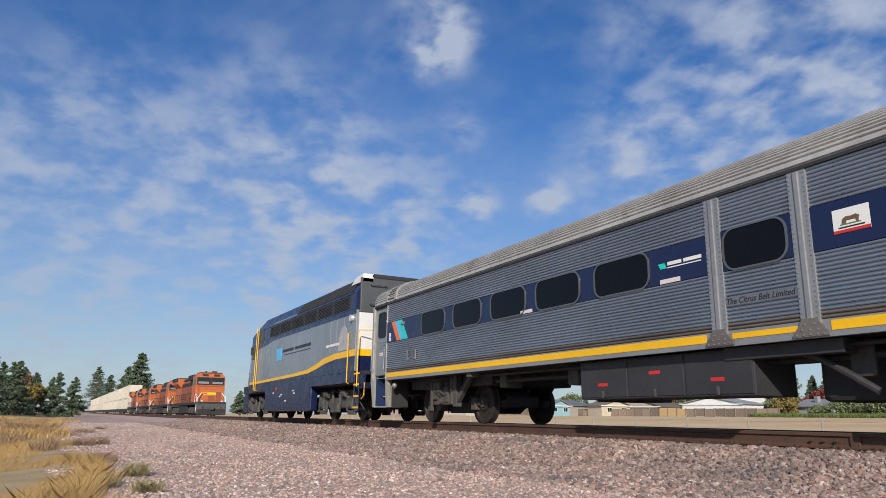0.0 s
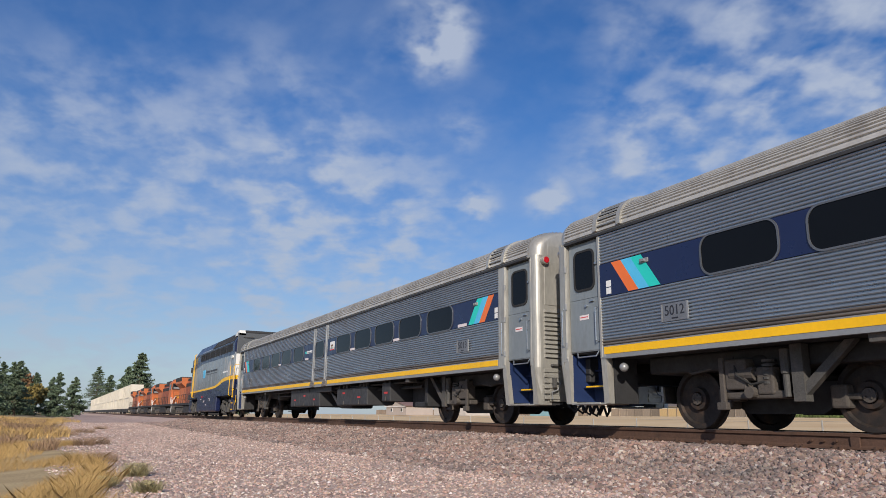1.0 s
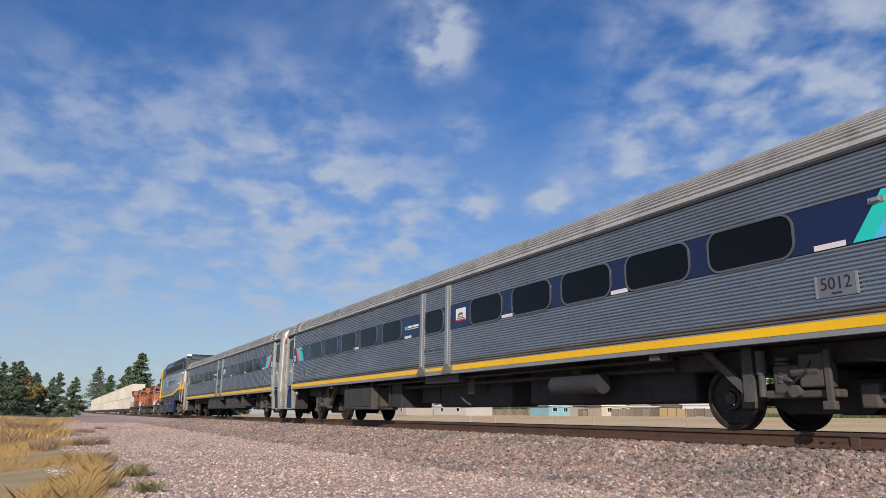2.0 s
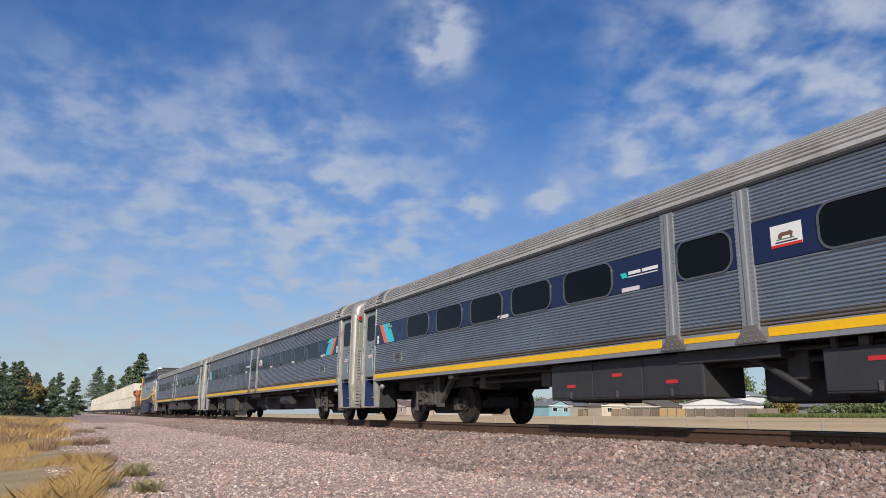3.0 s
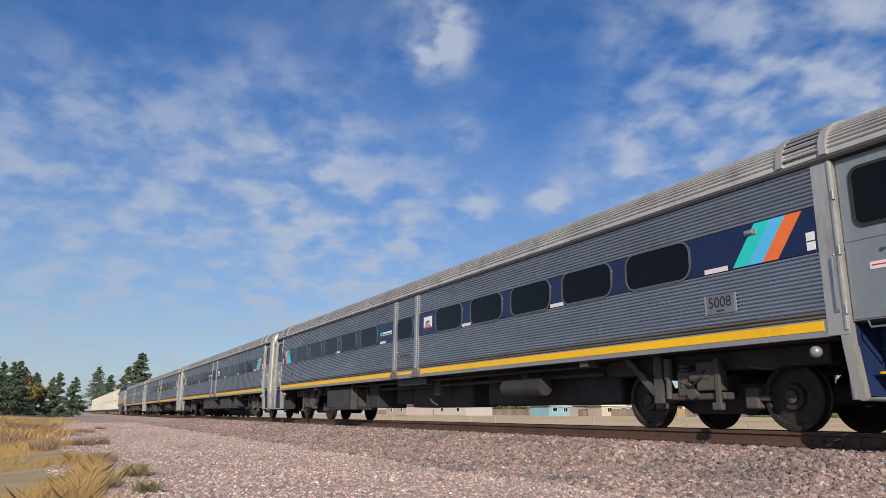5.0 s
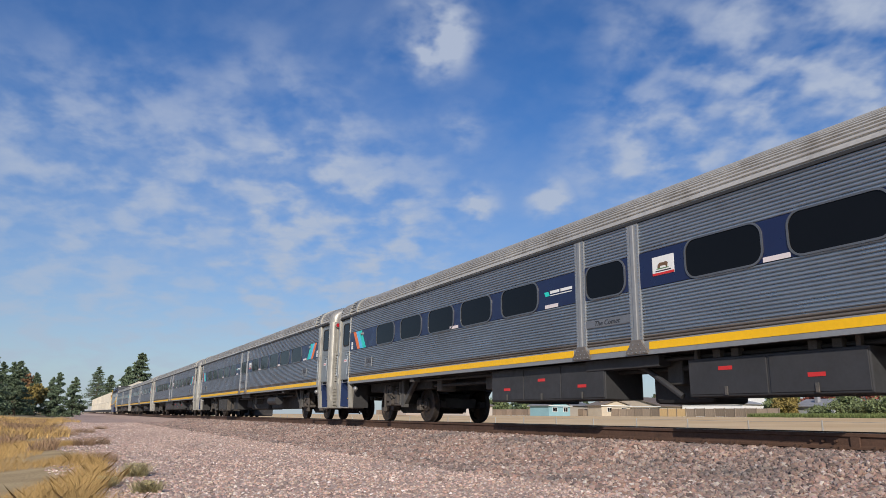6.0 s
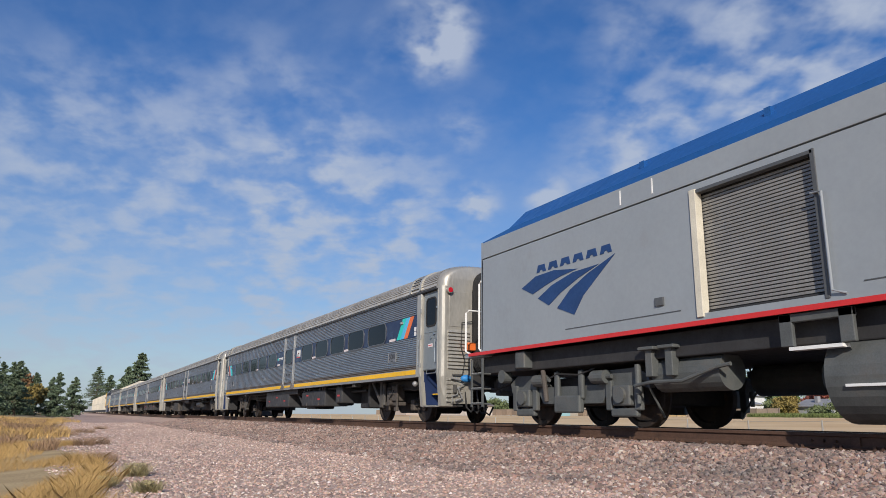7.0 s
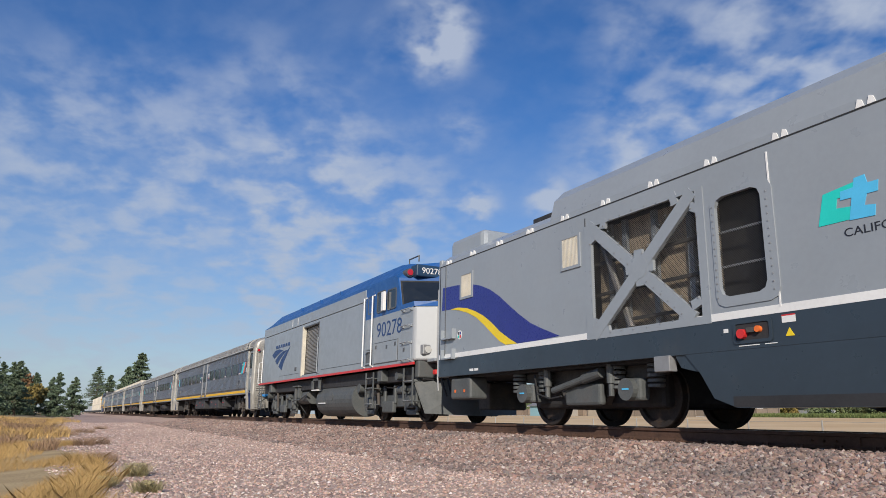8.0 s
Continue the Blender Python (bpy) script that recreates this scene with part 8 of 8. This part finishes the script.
def stone_material(name, gain, stain, calm, mean):
    m = bpy.data.materials.new(name)
    m.use_nodes = True
    nt = m.node_tree
    N, L = nt.nodes.new, nt.links.new
    b = nt.nodes["Principled BSDF"]
    b.inputs["Roughness"].default_value = 0.85
    b.inputs["Specular IOR Level"].default_value = 0.3
    ge, cr = N("ShaderNodeNewGeometry"), N("ShaderNodeValToRGB")
    els = cr.color_ramp.elements
    els[0].position, els[0].color = 0.0, (0.045, 0.045, 0.050, 1)
    els[1].position, els[1].color = 1.0, (0.72, 0.68, 0.63, 1)
    for p_, c_ in ((0.13, (0.12, 0.105, 0.105, 1)), (0.3, (0.23, 0.15, 0.125, 1)), (0.50, (0.38, 0.235, 0.185, 1)), (0.66, (0.27, 0.245, 0.235, 1)), (0.78, (0.42, 0.30, 0.25, 1)), (0.90, (0.50, 0.385, 0.32, 1)), (0.965, (0.56, 0.47, 0.41, 1))):
        e = els.new(p_)
        e.color = c_
    L(ge.outputs["Random Per Island"], cr.inputs[0])
    tc, no, mx = N("ShaderNodeTexCoord"), N("ShaderNodeTexNoise"), N("ShaderNodeMix")
    no.inputs["Scale"].default_value, no.inputs["Detail"].default_value = 55, 4
    L(tc.outputs["Object"], no.inputs["Vector"])
    mx.data_type, mx.blend_type = "RGBA", "OVERLAY"
    mx.inputs["Factor"].default_value = 0.45
    L(cr.outputs[0], mx.inputs["A"])
    L(no.outputs["Color"], mx.inputs["B"])
    # oil and brake dust lie over the stones in broad patches
    big, rg_, soot = N("ShaderNodeTexNoise"), N("ShaderNodeMapRange"), N("ShaderNodeMix")
    big.inputs["Scale"].default_value, big.inputs["Detail"].default_value = 0.9, 5
    L(tc.outputs["Object"], big.inputs["Vector"])
    for k_, v_ in (("From Min", 0.46), ("From Max", 0.66), ("To Min", 0.0), ("To Max", stain)):
        rg_.inputs[k_].default_value = v_
    L(big.outputs["Fac"], rg_.inputs["Value"])
    soot.data_type = "RGBA"
    L(rg_.outputs[0], soot.inputs["Factor"])
    even = N("ShaderNodeMix")
    even.data_type = "RGBA"
    even.inputs["Factor"].default_value = calm
    L(mx.outputs["Result"], even.inputs["A"])
    even.inputs["B"].default_value = (*mean, 1)
    L(even.outputs["Result"], soot.inputs["A"])
    soot.inputs["B"].default_value = (0.10, 0.098, 0.10, 1)
    hs = N("ShaderNodeHueSaturation")
    hs.inputs["Saturation"].default_value, hs.inputs["Value"].default_value = 0.95, gain
    L(soot.outputs["Result"], hs.inputs["Color"])
    L(hs.outputs[0], b.inputs["Base Color"])
    return m


STONE = stone_material("brown_ballast", 0.98, 0.55, 0.30, (0.31, 0.20, 0.155))
PEBBLE = stone_material("pale_pink_gravel", 1.40, 0.25, 0.28, (0.40, 0.285, 0.225))


def scatter_stones(name, label, n, place, size, seed, material, flat=0.7):
    """Many broken stones as one mesh; each is a squeezed, jittered icosahedron."""
    rg = np.random.default_rng(seed)
    bm = bmesh.new()
    bmesh.ops.create_icosphere(bm, subdivisions=1, radius=1)
    bv = np.array([v.co[:] for v in bm.verts])
    bf = np.array([[v.index for v in f.verts] for f in bm.faces])
    bm.free()
    x, y = place(rg, n)
    n = len(x)
    s = size(rg, n, x, y)
    z = land(x, y)
    ax = rg.uniform(0.6, 1.25, (n, 1, 3)) * np.array([1, 1, flat])
    jit = 1 + rg.uniform(-0.40, 0.34, (n, len(bv), 1))
    v = bv[None] * jit * ax * s[:, None, None]
    a = rg.random(n) * 2 * math.pi
    tl = rg.uniform(-0.6, 0.6, n)
    ca, sa, ct, st = (np.cos(a)[:, None], np.sin(a)[:, None], np.cos(tl)[:, None], np.sin(tl)[:, None])
    yy, zz = v[..., 1] * ct - v[..., 2] * st, v[..., 1] * st + v[..., 2] * ct
    xx = v[..., 0]
    out = np.stack([xx * ca - yy * sa + x[:, None], xx * sa + yy * ca + y[:, None], zz + (z + s * flat * rg.uniform(-0.15, 0.55, n))[:, None]], -1).reshape(-1, 3)
    f = (bf[None] + (np.arange(n) * len(bv))[:, None, None]).reshape(-1, 3)
    me = bpy.data.meshes.new(name)
    me.vertices.add(len(out))
    me.loops.add(f.size)
    me.polygons.add(len(f))
    me.vertices.foreach_set("co", out.ravel())
    me.loops.foreach_set("vertex_index", f.ravel().astype(np.int32))
    me.polygons.foreach_set("loop_start", np.arange(0, f.size, 3, dtype=np.int32))
    me.polygons.foreach_set("use_smooth", np.zeros(len(f), dtype=bool))
    me.materials.append(material)
    me.update(calc_edges=True)
    return tagged(new(name, me), label, "gravel", kind="stuff")


def shoulder(rg, n):
    y = 2.0 + 50 * rg.random(n) ** 2.1
    x = 8.05 - 3.7 * rg.random(n) ** 1.15
    keep = ~((x > 8.18) & (x < 8.4))
    return x[keep], y[keep]


def four_foot(rg, n):
    return rg.uniform(8.42, 11.5, n), 2 + 38 * rg.random(n) ** 1.5


def verge(rg, n):
    y = 3.0 + 50 * rg.random(n) ** 2.1
    x = rg.uniform(0.0, 5.9, n) + 0.45 * rg.normal(size=n)
    keep = x > 0.15 + 0.5 * np.sin(y * 1.1) * 0.5
    return x[keep], y[keep]


scatter_stones("ballast_shoulder", "broken pinkish grey ballast stones heaped beside the rail", 72000, shoulder, lambda rg, n, x, y: (0.011 + 0.024 * rg.random(n) ** 1.3) * (1 + 0.012 * y), 5, STONE, 0.85)
scatter_stones("ballast_bed", "broken pinkish grey ballast stones between the rails", 9000, four_foot, lambda rg, n, x, y: rg.uniform(0.024, 0.044, n) * (1 + 0.012 * y), 6, STONE)
scatter_stones("verge_gravel", "small pinkish gravel on the trackside", 95000, verge, lambda rg, n, x, y: rg.uniform(0.005, 0.019, n) * (1 + 0.015 * y), 7, PEBBLE)

STRAW = mat("dry_straw", (0.50, 0.33, 0.13), 0.85, 0, 0.2, 1.0, island=0.25)
STRAWBROWN = mat("brown_weed", (0.30, 0.195, 0.12), 0.9, 0, 0.2, 1.0, island=0.4)
WEEDGREEN = mat("grey_green_weed", (0.33, 0.29, 0.15), 0.9, 0, 0.2, 1.0, island=0.4)


def blades(name, x, y, height, width, lean, material, seed):
    rg = np.random.default_rng(seed)
    n = len(x)
    z = land(x, y) - 0.01
    a = rg.random(n) * 2 * math.pi
    d = np.stack([np.cos(a), np.sin(a), 0 * a], 1)
    h = height * (0.5 + 0.8 * rg.random(n))
    b = np.stack([x, y, z], 1)
    la = rg.random(n) * 2 * math.pi
    t = np.stack([np.cos(la) * lean * h * rg.random(n), np.sin(la) * lean * h * rg.random(n), h], 1)
    mid = b + t * 0.55 - np.array([0, 0, 0.0])
    tip = b + t * np.array([1.25, 1.25, 1.0])
    w = (width * (0.6 + 0.8 * rg.random(n)))[:, None]
    co = np.stack([b - d * w, b + d * w, mid + d * w * 0.8, tip, mid - d * w * 0.8], 1).reshape(-1, 3)
    me = bpy.data.meshes.new(name)
    me.vertices.add(5 * n)
    me.loops.add(5 * n)
    me.polygons.add(n)
    me.vertices.foreach_set("co", co.ravel())
    me.loops.foreach_set("vertex_index", np.arange(5 * n, dtype=np.int32))
    me.polygons.foreach_set("loop_start", np.arange(0, 5 * n, 5, dtype=np.int32))
    me.materials.append(material)
    me.update(calc_edges=True)
    return me


def dry_grass():
    rg = np.random.default_rng(9)
    n = 330000
    y = 4.0 + 63 * rg.random(n) ** 2.0
    edge = 0.28 + 0.30 * (y < 8.2) + 0.35 * np.sin(y * 0.8) - 0.02 * (y - 6) - 0.6 * (y > 17) * np.abs(np.sin(y * 0.35))
    x = edge - 6.5 * rg.random(n) ** 1.5
    clump = 0 * x
    for k in range(9):
        a, f, ph = rg.random() * math.pi, rg.uniform(0.9, 4.2), rg.random() * 6.3
        clump = clump + np.sin(f * (x * math.cos(a) + 0.6 * y * math.sin(a)) + ph) / 3.2
    clump = np.clip(clump, -1, 1)
    keep = (clump > -0.62) & (rg.random(n) < 1 - 0.75 * smooth(11, 14, y) * (clump < 0.25))
    x, y, clump = x[keep], y[keep], clump[keep]
    h = (0.115 + 0.07 * clump) * (1 + 0.1 * rg.random(len(x))) * (1 - 0.45 * smooth(11, 20, y))
    tagged(new("dry_grass", blades("dry_grass", x, y, h, 0.00045 * (1 + 0.11 * y), 0.95, STRAW, 10)), "tall dry straw-coloured grass beside the gravel", "grass", kind="stuff")
    k = 30000
    y = 22 + 60 * rg.random(k) ** 1.2
    x = 0.2 - 0.03 * (y - 20) * np.sin(y * 0.2) - 12 * rg.random(k)
    cl = np.sin(x * 0.9 + 2.0) * np.sin(y * 0.33)
    x, y = x[cl > -0.25], y[cl > -0.25]
    tagged(new("dry_grass", blades("dry_grass", x, y, np.full(len(x), 0.20), 0.009, 0.9, STRAW, 14)), "dry straw-coloured grass on the low bank", "grass", kind="stuff")
    # strip of rank green grass along the garden edge
    gx, gy = 119 + 6 * rg.random(26000), 40 + 58 * rg.random(26000)
    tagged(new("green_grass", blades("green_grass", gx, gy, np.full(len(gx), 0.75), 0.03, 0.6, mat("rank_grass", (0.15, 0.19, 0.06), 0.85, 0, 0.2, 0.5, island=0.4), 16)), "rank green grass along the garden edge", "grass", kind="stuff")
    m = 40000
    y = 15 + 50 * rg.random(m) ** 1.4
    x = 0.3 - 0.02 * y - 8 * rg.random(m) ** 1.3
    cl = np.sin(x * 1.3 + 0.8) * np.sin(y * 0.45 + 1.7)
    keep = cl > 0.15
    x, y = x[keep], y[keep]
    tagged(new("brown_weeds", blades("brown_weeds", x, y, np.full(len(x), 0.20), 0.0026 * (1 + 0.06 * y), 0.7, STRAWBROWN, 12)), "patches of low brown dead weeds in the grass", "weeds", kind="stuff")


dry_grass()


def weed(x, y, r, h, material, seed, label):
    rg = np.random.default_rng(seed)
    t = thing("weed", label, "weed", "weeds on the gravel", at=pose(0, 0, 0))
    n = 700
    a, q = rg.random(n) * 2 * math.pi, r * np.sqrt(rg.random(n))
    part("stem_tuft", blades("stems", x + q * np.cos(a), y + q * np.sin(a), np.full(n, h * 0.75), 0.0009, 0.9, material, seed), material, t)
    pts = np.stack([x + r * 0.75 * rg.normal(size=n) * 0.6, y + r * 0.75 * rg.normal(size=n) * 0.6, float(land(x, y)) + h * (0.15 + 0.6 * rg.random(n))], 1)
    tagged(part("leaf_tuft", leaf_mesh("leaf_tuft", pts, 0.005 + 0.008 * rg.random(n), material, seed), material, t), kind="stuff")


for x, y, r, h, m, sd, lb in ((0.56, 10.98, 0.26, 0.17, STRAWBROWN, 41, "round brown dried weed on the gravel"), (0.80, 8.75, 0.17, 0.19, WEEDGREEN, 42, "upright grey-green weed on the gravel"),
                              (0.74, 6.9, 0.16, 0.13, WEEDGREEN, 43, "low green weed on the gravel"), (0.46, 16.4, 0.26, 0.20, STRAWBROWN, 44, "round brown dried weed on the gravel"),
                              (0.80, 17.6, 0.30, 0.22, STRAWBROWN, 45, "round brown dried weed on the gravel"), (0.15, 24, 0.5, 0.22, STRAWBROWN, 46, "spreading brown weed at the grass edge"),
                              (0.75, 27, 0.4, 0.2, STRAWBROWN, 47, "spreading brown weed at the grass edge"), (1.5, 33, 0.35, 0.15, STRAWBROWN, 48, "spreading brown weed on the gravel"),
                              (0.42, 7.6, 0.15, 0.13, WEEDGREEN, 49, "low green weed on the gravel"), (-0.3, 34, 0.7, 0.3, STRAWBROWN, 50, "spreading brown weed at the grass edge")):
    weed(x, y, r * 0.75, h, m, sd, lb)


def motions():
    """The passenger train draws away along the near track; the freight train creeps nearer on the far one."""
    times = [i * 0.5 for i in range(17)]
    for ob, y0, r in TRAIN:
        walk(ob, [(t, pose(NEAR_X, y0 + s_of(t), 0)) for t in times])
    for ob, y0 in FREIGHT:
        walk(ob, [(t, pose(FAR_X, y0 - 3.2 * t, FAR_RAIL)) for t in (0.0, 4.0, 8.0)])
    for ob, y0, z0 in FREIGHT_LOAD_:
        walk(ob, [(t, pose(FAR_X, y0 - 3.2 * t, FAR_RAIL + z0)) for t in (0.0, 4.0, 8.0)])
    spin = [i / 30 for i in range(241)]
    for ob, y0, r in TRAIN:
        for w in [k for k in ob.children if k.name.split(".")[0] == "wheelset"]:
            walk(w, [(t, Matrix.Translation(w.location) @ Matrix.Rotation(-s_of(t) / r, 4, "X")) for t in spin])


motions()
